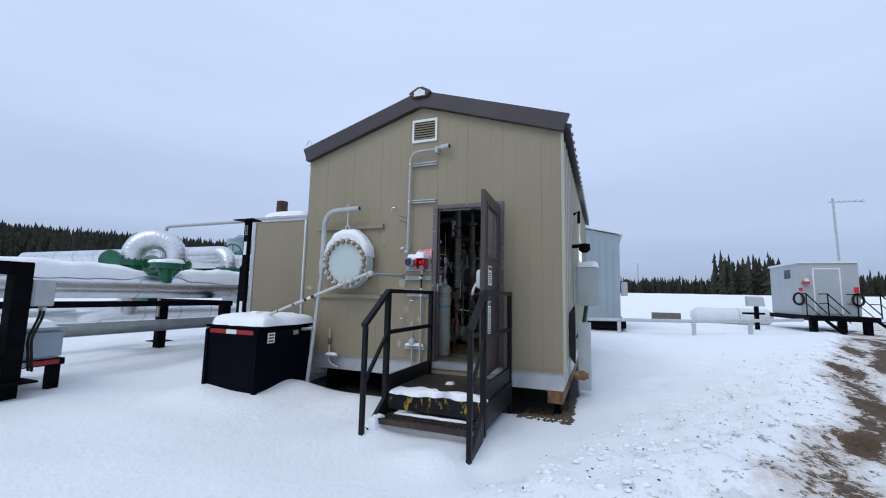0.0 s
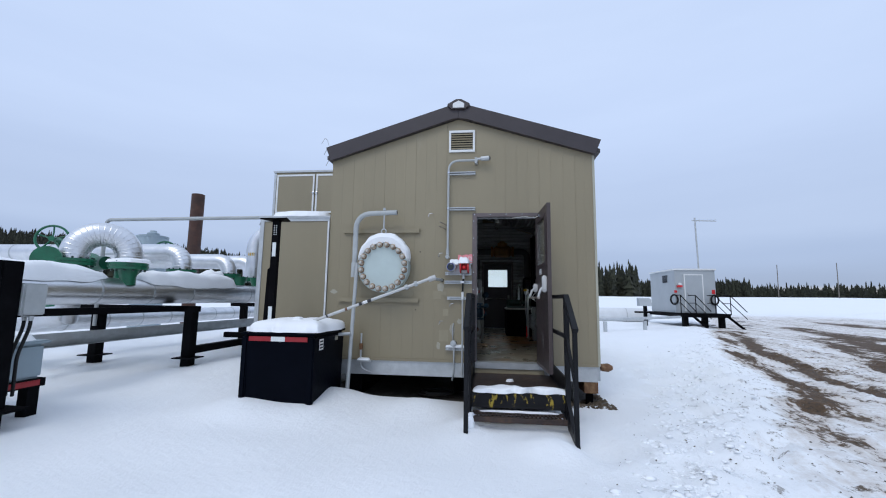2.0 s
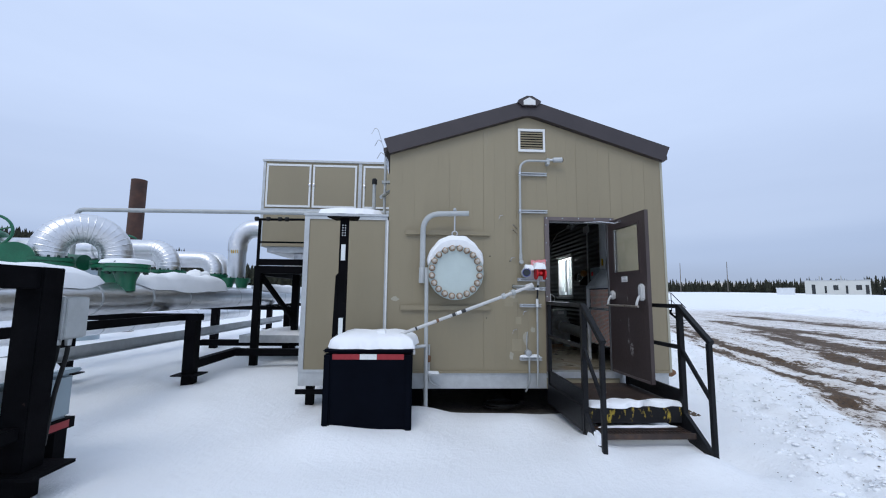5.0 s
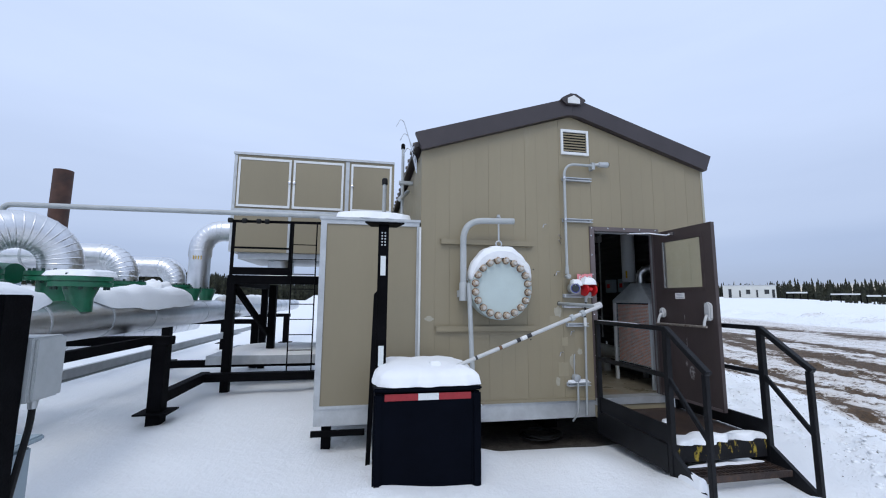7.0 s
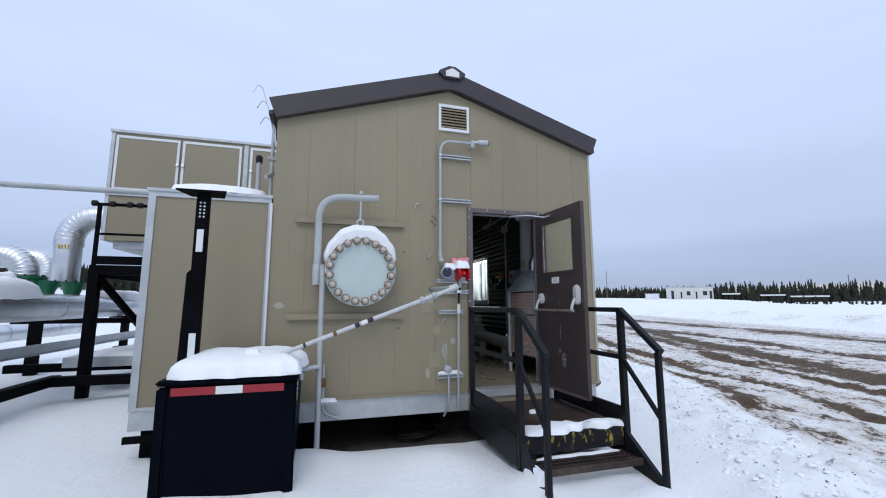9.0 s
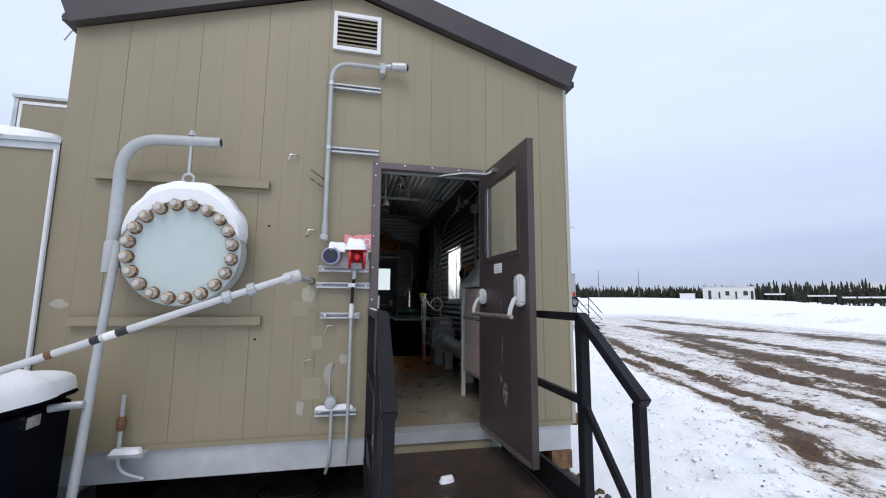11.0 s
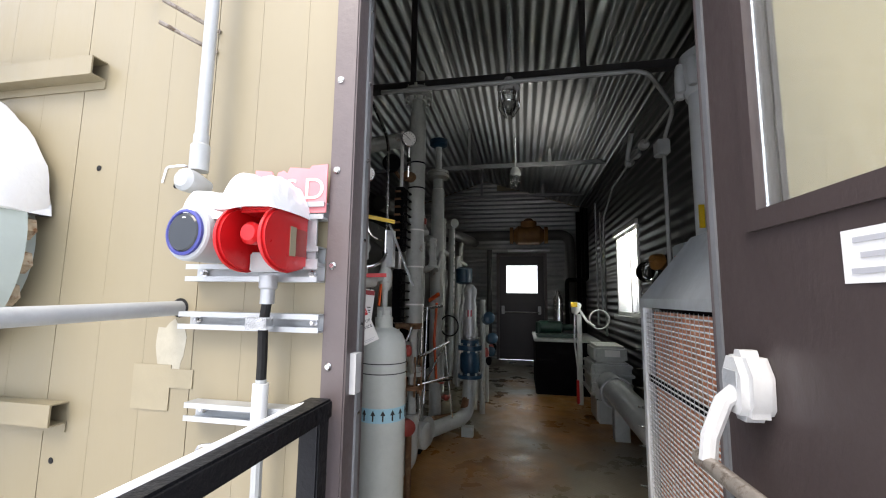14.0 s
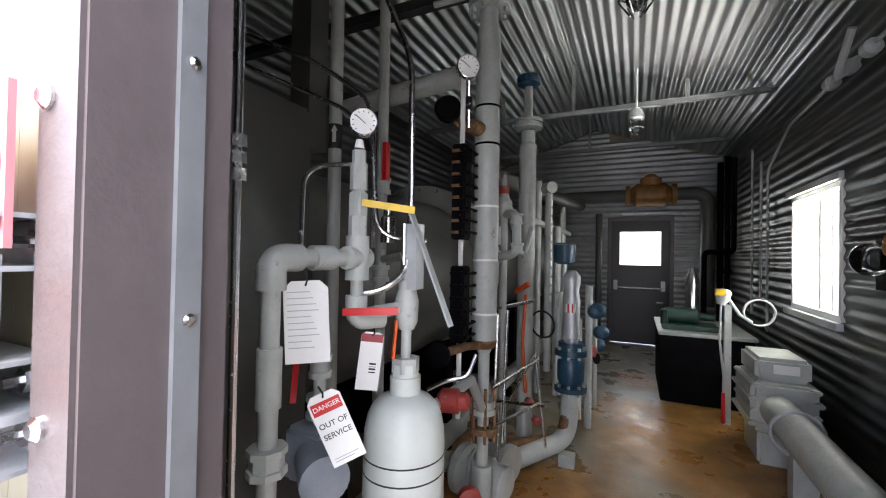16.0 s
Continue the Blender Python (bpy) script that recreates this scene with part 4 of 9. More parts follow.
structure("base_trim", box(FR_R + 0.005, EAST - 0.013, FRONT - 0.02, FRONT - 0.007, SKIRT, SKIRT + 0.035), "siding", "tan drip flashing at the wall's foot", "trim")

# roof: two ribbed sheets, brown fascia on the gable, ridge cap with a pale closure
OH = 0.09
SL = (APEX - EAVE) / (RIDGE - WEST)


def roof_sheet(sign):
    x_e = RIDGE + sign * (RIDGE - WEST + OH)
    z_e = APEX + 0.06 - SL * (RIDGE - WEST + OH)
    bm = prism([(RIDGE, APEX + 0.06), (x_e, z_e), (x_e, z_e + 0.05), (RIDGE, APEX + 0.12)], "y", FRONT - 0.02, BACK + 0.1)
    ob = structure("roof_west" if sign < 0 else "roof_east", bm, "trim", "brown ribbed metal roof slope with thin snow", "roof")
    y = FRONT + 0.05
    while y < BACK:
        rib = prism([(y, 0), (y + 0.05, 0), (y + 0.04, 0.035), (y + 0.01, 0.035)], "x", 0, RIDGE - WEST + OH + 0.015)
        me = bpy.data.meshes.new("rib")
        for v in rib.verts:
            v.co = Vector((RIDGE + sign * v.co.x, v.co.y, APEX + 0.115 - SL * v.co.x + v.co.z))
        bmesh.ops.recalc_face_normals(rib, faces=rib.faces)
        rib.to_mesh(me)
        rib.free()
        me.materials.append(M["trim"])
        o = new("rib", me)
        o.parent = ob
        y += 0.305
    return ob


roof_sheet(-1), roof_sheet(1)
for sign in (-1, 1):
    xe = RIDGE + sign * (RIDGE - WEST + OH)
    ze = APEX + 0.24 - (SL + 0.005) * (RIDGE - WEST + OH)
    structure("fascia", prism([(RIDGE + sign * 0.001, APEX - 0.02), (RIDGE + sign * 0.001, APEX + 0.225), (xe, ze - 0.005), (xe - sign * 0.085, ze - 0.215), (RIDGE + sign * 0.10, APEX - 0.032)], "y", FRONT - 0.09, FRONT - 0.022), "trim", "dark brown gable fascia", "trim")
cap = thing("ridge_cap", "brown ridge cap with a pale foam end closure", "roof cap", (RIDGE, FRONT - 0.1, APEX + 0.12))
part("cover", prism([(RIDGE - 0.17, APEX + 0.175), (RIDGE - 0.16, APEX + 0.195), (RIDGE - 0.04, APEX + 0.262), (RIDGE + 0.04, APEX + 0.262), (RIDGE + 0.16, APEX + 0.195), (RIDGE + 0.17, APEX + 0.175), (RIDGE + 0.1, APEX + 0.11), (RIDGE - 0.1, APEX + 0.11)], "y", FRONT - 0.125, BACK + 0.1), "trim", cap)
part("closure", prism([(RIDGE - 0.085, APEX + 0.125), (RIDGE + 0.085, APEX + 0.125), (RIDGE + 0.085, APEX + 0.19), (RIDGE, APEX + 0.235), (RIDGE - 0.085, APEX + 0.19)], "y", FRONT - 0.135, FRONT - 0.1255), "white", cap, "pale foam closure")
bm = heap(WEST - 0.05, RIDGE - 0.2, FRONT - 0.05, BACK, 0, 0.05, 3, 30, 40)
for v in bm.verts:
    v.co.z += APEX + 0.19 - SL * (RIDGE - v.co.x)
solo("snow_cover", bm, "snow", "thin snow on the brown roof slope", "snow")

# louvre vent
vent = thing("gable_vent", "white framed louvre vent in the tan gable", "vent", (-2.345, FRONT, 3.73))
VX0, VX1, VZ0, VZ1 = -2.54, -2.15, 3.56, 3.90
bm = box(VX0, VX0 + 0.03, FRONT - 0.03, FRONT - 0.006, VZ0, VZ1)
box(VX1 - 0.03, VX1, FRONT - 0.03, FRONT - 0.006, VZ0, VZ1, bm)
box(VX0 + 0.03, VX1 - 0.03, FRONT - 0.03, FRONT - 0.006, VZ1 - 0.035, VZ1, bm)
box(VX0 + 0.03, VX1 - 0.03, FRONT - 0.03, FRONT - 0.006, VZ0, VZ0 + 0.035, bm)
part("frame", bm, "white", vent)
part("backing", box(VX0 + 0.03, VX1 - 0.03, FRONT - 0.009, FRONT - 0.0065, VZ0 + 0.035, VZ1 - 0.035), "black", vent)
for i in range(7):
    z = VZ0 + 0.045 + i * 0.037
    part("slat", prism([(FRONT - 0.026, z), (FRONT - 0.010, z + 0.022), (FRONT - 0.010, z + 0.027), (FRONT - 0.026, z + 0.006)], "x", VX0 + 0.03, VX1 - 0.03), "siding", vent, smooth=False)

# ---------------------------------------------------------------- entrance
fr = tagged(new("door_1"), "open brown steel entrance door frame", "door frame", kind="structure")
fr.location = (-1.675, FRONT, FLOOR)
part("jamb", box(FR_L, DOOR_L, FRONT - 0.028, FRONT + 0.0945, FLOOR - 0.03, FR_T), "frame_paint", fr, bevel=0.004)
part("jamb", box(DOOR_R, FR_R, FRONT - 0.028, FRONT + 0.0945, FLOOR - 0.03, FR_T), "frame_paint", fr, bevel=0.004)
part("head", box(DOOR_L, DOOR_R, FRONT - 0.028, FRONT + 0.0945, DOOR_T + 0.04, FR_T), "frame_paint", fr, bevel=0.004)
bm = box(DOOR_L, DOOR_L + 0.006, FRONT + 0.038, FRONT + 0.061, FLOOR, DOOR_T + 0.04)
box(DOOR_R - 0.006, DOOR_R, FRONT + 0.038, FRONT + 0.061, FLOOR, DOOR_T + 0.04, bm)
box(DOOR_L + 0.006, DOOR_R - 0.006, FRONT + 0.038, FRONT + 0.061, DOOR_T + 0.02, DOOR_T + 0.04, bm)
part("stop", bm, "weather_strip", fr, "grey weather stop")
for i in range(9):
    part("screw", lathe((DOOR_L + 0.006, FRONT + 0.05, 0.7 + i * 0.225), (1, 0, 0), [(0, 0.006), (0.002, 0.006), (0.004, 0.003)], 8), "zinc", fr)
part("threshold", box(FR_L, FR_R, FRONT - 0.05, FRONT + 0.11, FLOOR - 0.07, FLOOR + 0.012), "galv", fr)
part("sill_plate", box(FR_L, FR_R, FRONT - 0.03, FRONT - 0.002, 0.268, FLOOR - 0.075), "patch", fr)
for x in (FR_L + 0.02, FR_R - 0.02):
    for i in range(8):
        part("screw", lathe((x, FRONT - 0.028, 0.75 + i * 0.25), (0, -1, 0), [(0, 0.010), (0.003, 0.010), (0.007, 0.006)], 10), "zinc", fr)
for i in range(5):
    part("screw", lathe((FR_L + 0.03 + i * 0.23, FRONT - 0.028, FR_T - 0.02), (0, -1, 0), [(0, 0.010), (0.003, 0.010), (0.007, 0.006)], 10), "zinc", fr)
part("strike", box(DOOR_L - 0.001, DOOR_L + 0.016, FRONT + 0.0, FRONT + 0.035, 1.43, 1.53), "white_dirty", fr, "pale strike plate")


def door_leaf():
    """The leaf stands open at a right angle; x is its thickness, y its width."""
    X0, X1, YA, YB, ZA, ZB = -1.28, -1.235, 4.27, FRONT - 0.04, 0.505, 2.555
    d = thing("entrance_door", "brown steel door with a wired-glass pane, standing open", "door", (X1, YB, ZA))
    GY0, GY1, GZ0, GZ1 = 4.42, 5.0, 1.83, 2.42
    bm = box(X0, X1, YA, GY0, ZA, ZB)
    box(X0, X1, GY1, YB, ZA, ZB, bm)
    box(X0, X1, GY0, GY1, ZA, GZ0, bm)
    box(X0, X1, GY0, GY1, GZ1, ZB, bm)
    part("leaf", bm, "door_paint", d, smooth=False)
    for x in (X0 - 0.008, X1 - 0.002):
        bm = box(x, x + 0.010, GY0 - 0.03, GY1 + 0.03, GZ0 - 0.03, GZ0 + 0.005)
        box(x, x + 0.010, GY0 - 0.03, GY1 + 0.03, GZ1 - 0.005, GZ1 + 0.03, bm)
        box(x, x + 0.010, GY0 - 0.03, GY0 + 0.005, GZ0 + 0.005, GZ1 - 0.005, bm)
        box(x, x + 0.010, GY1 - 0.005, GY1 + 0.03, GZ0 + 0.005, GZ1 - 0.005, bm)
        part("glazing_bead", bm, "door_paint", d, smooth=False)
    part("pane", box(X0 + 0.012, X1 - 0.022, GY0, GY1, GZ0, GZ1), "pane_mesh", d, "pale wired glass pane")
    # push bar with its two end boxes
    for y, za, zb in ((4.35, 1.46, 1.665), (5.02, 1.47, 1.59)):
        bm = prism([(y - 0.04, za + 0.02), (y - 0.025, za), (y + 0.025, za), (y + 0.04, za + 0.02), (y + 0.042, zb - 0.04), (y + 0.02, zb), (y - 0.02, zb), (y - 0.042, zb - 0.04)], "x", X0 - 0.055, X0 - 0.001)
        part("latch_case", bm, "white_dirty", d, "scuffed white latch case", bevel=0.014)
        part("slot", box(X0 - 0.0575, X0 - 0.0555, y - 0.02, y + 0.02, za + 0.06, za + 0.085), "galv", d)
    for y in (4.35, 5.02):
        part("lever_arm", tube([(X0 - 0.04, y, 1.525), (X0 - 0.07, y, 1.50), (X0 - 0.095, y, 1.44), (X0 - 0.10, y, 1.40)], 0.015, 10), "white_dirty", d)
    part("push_bar", rod((X0 - 0.10, 4.32, 1.395), (X0 - 0.10, 5.05, 1.395), 0.014, 14), "worn_bar", d, "scuffed steel push bar")
    lab = part("label_plate", box(X0 - 0.0025, X0 - 0.0005, 4.69, 4.83, 1.70, 1.77), "paper", d, "small white maker's label")
    for i, (a, b) in enumerate(((4.705, 4.815), (4.72, 4.80), (4.73, 4.81))):
        part("print_bar", box(X0 - 0.0045, X0 - 0.0027, a, b, 1.712 + i * 0.02, 1.719 + i * 0.02), "faint_ink", lab)
    for y0, y1, z0, z1 in ((4.47, 4.66, 1.5, 1.72), (4.47, 4.62, 0.9, 1.32)):
        s = part("notice", box(X1 + 0.0005, X1 + 0.0025, y0, y1, z0, z1), "paper", d, "white printed notice on the outer face")
        z = z1 - 0.03
        part("print_bar", box(X1 + 0.0028, X1 + 0.004, y0 + 0.015, y1 - 0.015, z1 - 0.05, z1 - 0.012), "blue", s)
        while z > z0 + 0.06:
            z -= 0.026
            part("print_bar", box(X1 + 0.0028, X1 + 0.004, y0 + 0.02, y1 - 0.02 - 0.03 * ((z * 100) % 2 > 1), z - 0.03, z - 0.02), "ink", s)
    part("kick_sweep", box(X0 - 0.006, X0 - 0.0005, YA + 0.02, YB - 0.03, ZA, ZA + 0.03), "frame_paint", d)
    for z in (0.7, 1.5, 2.35):
        part("hinge", rod((X1 + 0.01, YB + 0.012, z - 0.06), (X1 + 0.01, YB + 0.012, z + 0.06), 0.011, 10), "frame_paint", d)
    part("stay_arm", tube([(X0 - 0.006, 4.83, 2.50), (-1.32, 4.88, 2.49), (-1.45, 5.02, 2.53), (-1.62, FRONT + 0.02, 2.545)], 0.011, 8), "zinc", d, "steel door stay")
    for i, (y, z, w, h_) in enumerate(((4.65, 0.86, 0.035, 0.08), (4.72, 0.95, 0.015, 0.03), (4.71, 1.46, 0.004, 0.06), (4.70, 1.16, 0.006, 0.09), (4.43, 1.65, 0.014, 0.007), (4.9, 1.2, 0.008, 0.010))):
        pts = []
        for k in range(16):
            a = 2 * math.pi * k / 16
            rr = 1 + 0.75 * noise.noise((math.cos(a) * 2.2 + i * 5, math.sin(a) * 2.2, 8))
            pts.append((y + w * rr * math.cos(a), z + h_ * rr * math.sin(a)))
        part("scuff", prism(pts, "x", X0 - 0.0012, X0 - 0.0004), "scuff", d, "pale scuff on the paint", smooth=False)
    d.rotation_euler = (0, 0, radians(3))
    part("stay_foot", box(X0 - 0.02, X0 - 0.0005, 4.79, 4.87, 2.485, 2.52), "zinc", d)
    return d


def pane_material():
    """Wired cast glass: pale, faintly ribbed, mostly mirroring."""
    m, n, l, b = nodes_of("wired_glass")
    b.inputs["Base Color"].default_value = (0.94, 0.96, 0.88, 1)
    b.inputs["Roughness"].default_value, b.inputs["Transmission Weight"].default_value = 0.05, 0.95
    geo = n.new("ShaderNodeNewGeometry")
    wv = n.new("ShaderNodeTexWave")
    wv.bands_direction = "Z"
    wv.inputs["Scale"].default_value = 40
    l.new(geo.outputs["Position"], wv.inputs["Vector"])
    bp = n.new("ShaderNodeBump")
    bp.inputs["Strength"].default_value, bp.inputs["Distance"].default_value = 0.03, 0.001
    l.new(wv.outputs["Fac"], bp.inputs["Height"])
    l.new(bp.outputs[0], b.inputs["Normal"])
    return m


M["pane_mesh"] = pane_material()
door_leaf()

# ---------------------------------------------------------------- steps
RAIL_F = 3.925
ST_L, ST_R, ST_F, ST_B, ST_Z = -2.16, -1.09, 3.925, 5.13, 0.35


def entrance_steps():
    s = thing("entrance_steps", "black steel entry steps with rusty deck and worn yellow nosing", "steps", ((ST_L + ST_R) / 2, 4.5, 0.0))
    part("landing", box(ST_L + 0.03, ST_R - 0.03, ST_F + 0.04, ST_B, ST_Z - 0.03, ST_Z), "deck", s, "rusty checker plate landing", bevel=0.004)
    part("nosing", box(ST_L + 0.03, ST_R - 0.03, ST_F, ST_F + 0.036, ST_Z - 0.16, ST_Z + 0.004), "yellow_worn", s, "worn black and yellow nosing", bevel=0.005)
    # grating tread
    tr = part("tread", box(ST_L + 0.05, ST_R - 0.05, ST_F - 0.245, ST_F - 0.225, 0.105, 0.157), "deck", s, "rusty grating tread")
    part("tread_edge", box(ST_L + 0.05, ST_R - 0.05, ST_F + 0.0, ST_F + 0.02, 0.115, 0.155), "deck", tr)
    for i in range(24):
        x = ST_L + 0.06 + i * (ST_R - ST_L - 0.12) / 23
        part("grate_bar", box(x - 0.003, x + 0.003, ST_F - 0.225, ST_F, 0.122, 0.152), "deck", tr)
    for y in (ST_F - 0.18, ST_F - 0.11, ST_F - 0.05):
        part("cross_rod", rod((ST_L + 0.06, y, 0.148), (ST_R - 0.06, y, 0.148), 0.004, 6), "deck", tr)
    for x in (ST_L, ST_R):
        sg = -1 if x == ST_L else 1
        part("side_beam", box(x - 0.028, x + 0.028, ST_F + 0.03, ST_B, 0.10, 0.345), "black", s, bevel=0.004)
        part("toe_plate", box(x - 0.012, x + 0.012, ST_F + 0.03, ST_B - 0.06, 0.36, 0.52), "black", s)
        part("stringer", prism([(ST_F + 0.03, ST_Z - 0.01), (ST_F + 0.03, ST_Z - 0.24), (3.66, -0.12), (3.43, -0.12), (3.44, -0.02)], "x", x - 0.02, x + 0.02), "black", s, smooth=False)
        part("post", square_bar((x, 3.49, -0.26), (x, 3.49, 1.06), 0.045), "black", s, bevel=0.004)
        part("post", square_bar((x, RAIL_F, 0.05), (x, RAIL_F, 1.40), 0.055, 0.055), "black", s, bevel=0.004)
        part("post", square_bar((x, ST_B - 0.03, -0.1 if sg > 0 else 0.1), (x, ST_B - 0.03, 1.40), 0.05), "black", s, bevel=0.004)
        part("top_rail", square_bar((x, RAIL_F - 0.015, 1.41), (x, ST_B, 1.41), 0.06, 0.045), "black", s, bevel=0.005)
        part("slope_rail", square_bar((x, RAIL_F + 0.005, 1.415), (x, 3.455, 1.065), 0.06, 0.045), "black", s, bevel=0.005)
        part("mid_rail", square_bar((x, RAIL_F, 0.97), (x, ST_B - 0.03, 0.97), 0.035, 0.045), "black", s, bevel=0.004)
        part("slope_mid_rail", square_bar((x, RAIL_F, 0.96), (x, 3.50, 0.52), 0.03, 0.04), "black", s, bevel=0.004)
    solo("snow_cover", heap(ST_L + 0.03, ST_R - 0.03, ST_F - 0.025, ST_F + 0.12, ST_Z + 0.004, 0.055, 5, 70, 14, 0.10, 0.4), "snow", "ragged strip of snow along the landing's lip", "snow", smooth=True)
    solo("snow_cover", heap(ST_L - 0.04, ST_L + 0.10, 3.55, 3.88, -0.03, 0.22, 8, 14, 18, 0.04, 0.8), "snow", "snow drifted on the step's stringer", "snow")
    solo("snow_cover", heap(ST_L + 0.12, ST_R - 0.1, ST_F - 0.04, ST_F - 0.004, 0.156, 0.018, 6, 60, 6, 0.012), "snow", "thin line of snow along the back of the tread", "snow")
    solo("snow_cover", heap(-1.72, -1.62, 4.55, 4.63, ST_Z, 0.03, 9, 8, 8, 0.03), "snow", "small clump of snow on the deck", "snow")
    solo("snow_cover", heap(ST_L - 0.021, ST_L - 0.003, ST_F + 0.35, ST_B - 0.05, 1.433, 0.004, 10, 6, 60, 0.012), "snow", "thin line of snow on the hand rail", "snow")


entrance_steps()

# ---------------------------------------------------------------- on the gable wall
def strut(x0, x1, z, h=0.045, d=0.045, label="galvanised strut channel bolted to the tan wall"):
    s = thing("strut_channel", label, "bracket", ((x0 + x1) / 2, FRONT, z), "strut channels on the wall")
    y0, y1 = FRONT - 0.007 - d, FRONT - 0.0065
    lo, hi, w = z - h / 2, z + h / 2, 0.004
    bm = prism([(y1, lo), (y0, lo), (y0, lo + 0.013), (y0 + w, lo + 0.013), (y0 + w, lo + w), (y1 - w, lo + w), (y1 - w, hi - w), (y0 + w, hi - w), (y0 + w, hi - 0.013), (y0, hi - 0.013), (y0, hi), (y1, hi)], "x", x0, x1)
    part("channel", bm, "galv", s, smooth=False)
    for x in (x0 + 0.03, x1 - 0.03):
        part("bolt", lathe((x, y1 - 0.004, z), (0, -1, 0), [(0, 0.011), (0.008, 0.011), (0.0081, 0.005), (0.02, 0.005)], 6), "zinc", s, smooth=False)
    return s


strut(-2.54, -2.14, 3.225), strut(-2.55, -2.14, 2.685), strut(-2.47, -2.18, 1.89), strut(-2.57, -2.19, 1.73), strut(-2.35, -2.19, 1.775), strut(-2.58, -2.18, 1.605), strut(-2.54, -2.25, 1.375), strut(-2.55, -2.25, 0.665)

CX = -2.535
cond = thing("conduit", "grey steel conduit running up to the gable lamp", "conduit", (CX, FRONT, 2.0))
part("pipe", tube(fillet([(CX, FRONT - 0.075, 2.05), (CX, FRONT - 0.075, 3.41), (-2.10, FRONT - 0.075, 3.41)], 0.16, 8), 0.0165, 12), "grey_paint", cond)
part("coupling", lathe((CX, FRONT - 0.075, 2.0), (0, 0, 1), [(0, 0.024), (0.07, 0.024), (0.075, 0.019), (0.1, 0.019)], 14), "grey_paint", cond)
for z in (2.685, 3.225):
    part("clamp", lathe((CX, FRONT - 0.075, z - 0.015), (0, 0, 1), [(0, 0.022), (0.03, 0.022)], 12), "zinc", cond)
part("elbow_fitting", lathe((CX, FRONT - 0.09, 1.965), (0, -1, 0), [(-0.05, 0.018), (0.0, 0.03), (0.03, 0.03), (0.04, 0.02)], 14), "grey_paint", cond)
lampx = thing("wall_lamp", "small grey bullet lamp on the gable", "lamp", (-2.05, FRONT, 3.42))
part("bracket", box(-2.15, -2.11, FRONT - 0.09, FRONT - 0.007, 3.36, 3.45), "grey_paint", lampx)
part("body", lathe((-2.11, FRONT - 0.08, 3.425), (1, -0.15, 0), [(0, 0.016), (0.05, 0.022), (0.06, 0.036), (0.17, 0.038), (0.18, 0.03)], 18), "galv", lampx)
part("glass", lathe((-1.935, FRONT - 0.106, 3.425), (1, -0.15, 0), [(0, 0.03), (0.012, 0.028), (0.02, 0.01)], 18), "dark_glass", lampx)

# emergency stop station
def lumpy(bm, amp, scale, above):
    """Roughen the top of a snow heap."""
    for v in bm.verts:
        if v.co.z > above:
            v.co.z += amp * noise.noise(v.co * scale) + 0.4 * amp * noise.noise(v.co * scale * 2.5)
    return bm


esd = thing("stop_station", "red emergency stop guard beside a round grey detector", "stop button", (-2.4, FRONT, 1.83))
part("round_housing", lathe((-2.462, FRONT - 0.04, 1.82), (-0.12, -1, 0), [(0, 0.05), (0.03, 0.068), (0.115, 0.068), (0.12, 0.064)], 28), "grey_paint", esd, "round grey housing")
part("ring", lathe((-2.478, FRONT - 0.158, 1.82), (-0.12, -1, 0), [(0, 0.056), (0.008, 0.056), (0.010, 0.050), (0.006, 0.047)], 28), "blue_ring", esd, "blue lens ring")
part("lens", lathe((-2.479, FRONT - 0.166, 1.82), (-0.12, -1, 0), [(0, 0.047), (0.003, 0.043)], 28), "dark_glass", esd)
OUTLINE = [(FRONT - 0.045, 1.876)] + [(FRONT - 0.118 - 0.112 * math.sin(a) ** 0.8, 1.803 + 0.077 * math.cos(a)) for a in [math.pi * (0.12 + 0.88 * k / 20) for k in range(21)]] + [(FRONT - 0.045, 1.742)]
bm = prism(OUTLINE, "x", -2.240, -2.222)
prism(OUTLINE, "x", -2.348, -2.330, bm)
box(-2.330, -2.240, FRONT - 0.175, FRONT - 0.045, 1.862, 1.876, bm)
box(-2.330, -2.240, FRONT - 0.075, FRONT - 0.045, 1.735, 1.862, bm)
guard = part("guard", bm, "red", esd, "glossy red hooded guard", bevel=0.006)
part("button", lathe((-2.286, FRONT - 0.076, 1.812), (0, -1, 0), [(0, 0.014), (0.085, 0.014), (0.087, 0.025), (0.108, 0.026), (0.118, 0.018)], 20), "red", guard, "red mushroom button")
part("base_box", box(-2.328, -2.245, FRONT - 0.125, FRONT - 0.0755, 1.728, 1.775), "grey_paint", guard, bevel=0.004)
part("sticker", box(-2.2218, -2.2205, FRONT - 0.128, FRONT - 0.103, 1.766, 1.836), "patch", guard, "tan printed sticker")
part("sticker_edge", box(-2.2218, -2.2208, FRONT - 0.101, FRONT - 0.055, 1.768, 1.834), "red_worn", guard, "worn clear tape over the sticker")
part("mount_bar", box(-2.46, -2.20, FRONT - 0.044, FRONT - 0.038, 1.75, 1.88), "galv", esd)
sgn = thing("stop_sign", "faded pink stop sign with pale letters", "sign", (-2.27, FRONT, 1.98))
bm = prism([(-2.385, 1.885), (-2.178, 1.885), (-2.178, 2.012), (-2.222, 2.010), (-2.228, 2.002), (-2.262, 2.006), (-2.285, 2.008), (-2.292, 1.992), (-2.302, 2.0), (-2.318, 1.996), (-2.325, 1.978), (-2.338, 1.999), (-2.385, 2.004)], "y", FRONT - 0.045, FRONT - 0.040)
part("plate", bm, "pink", sgn)
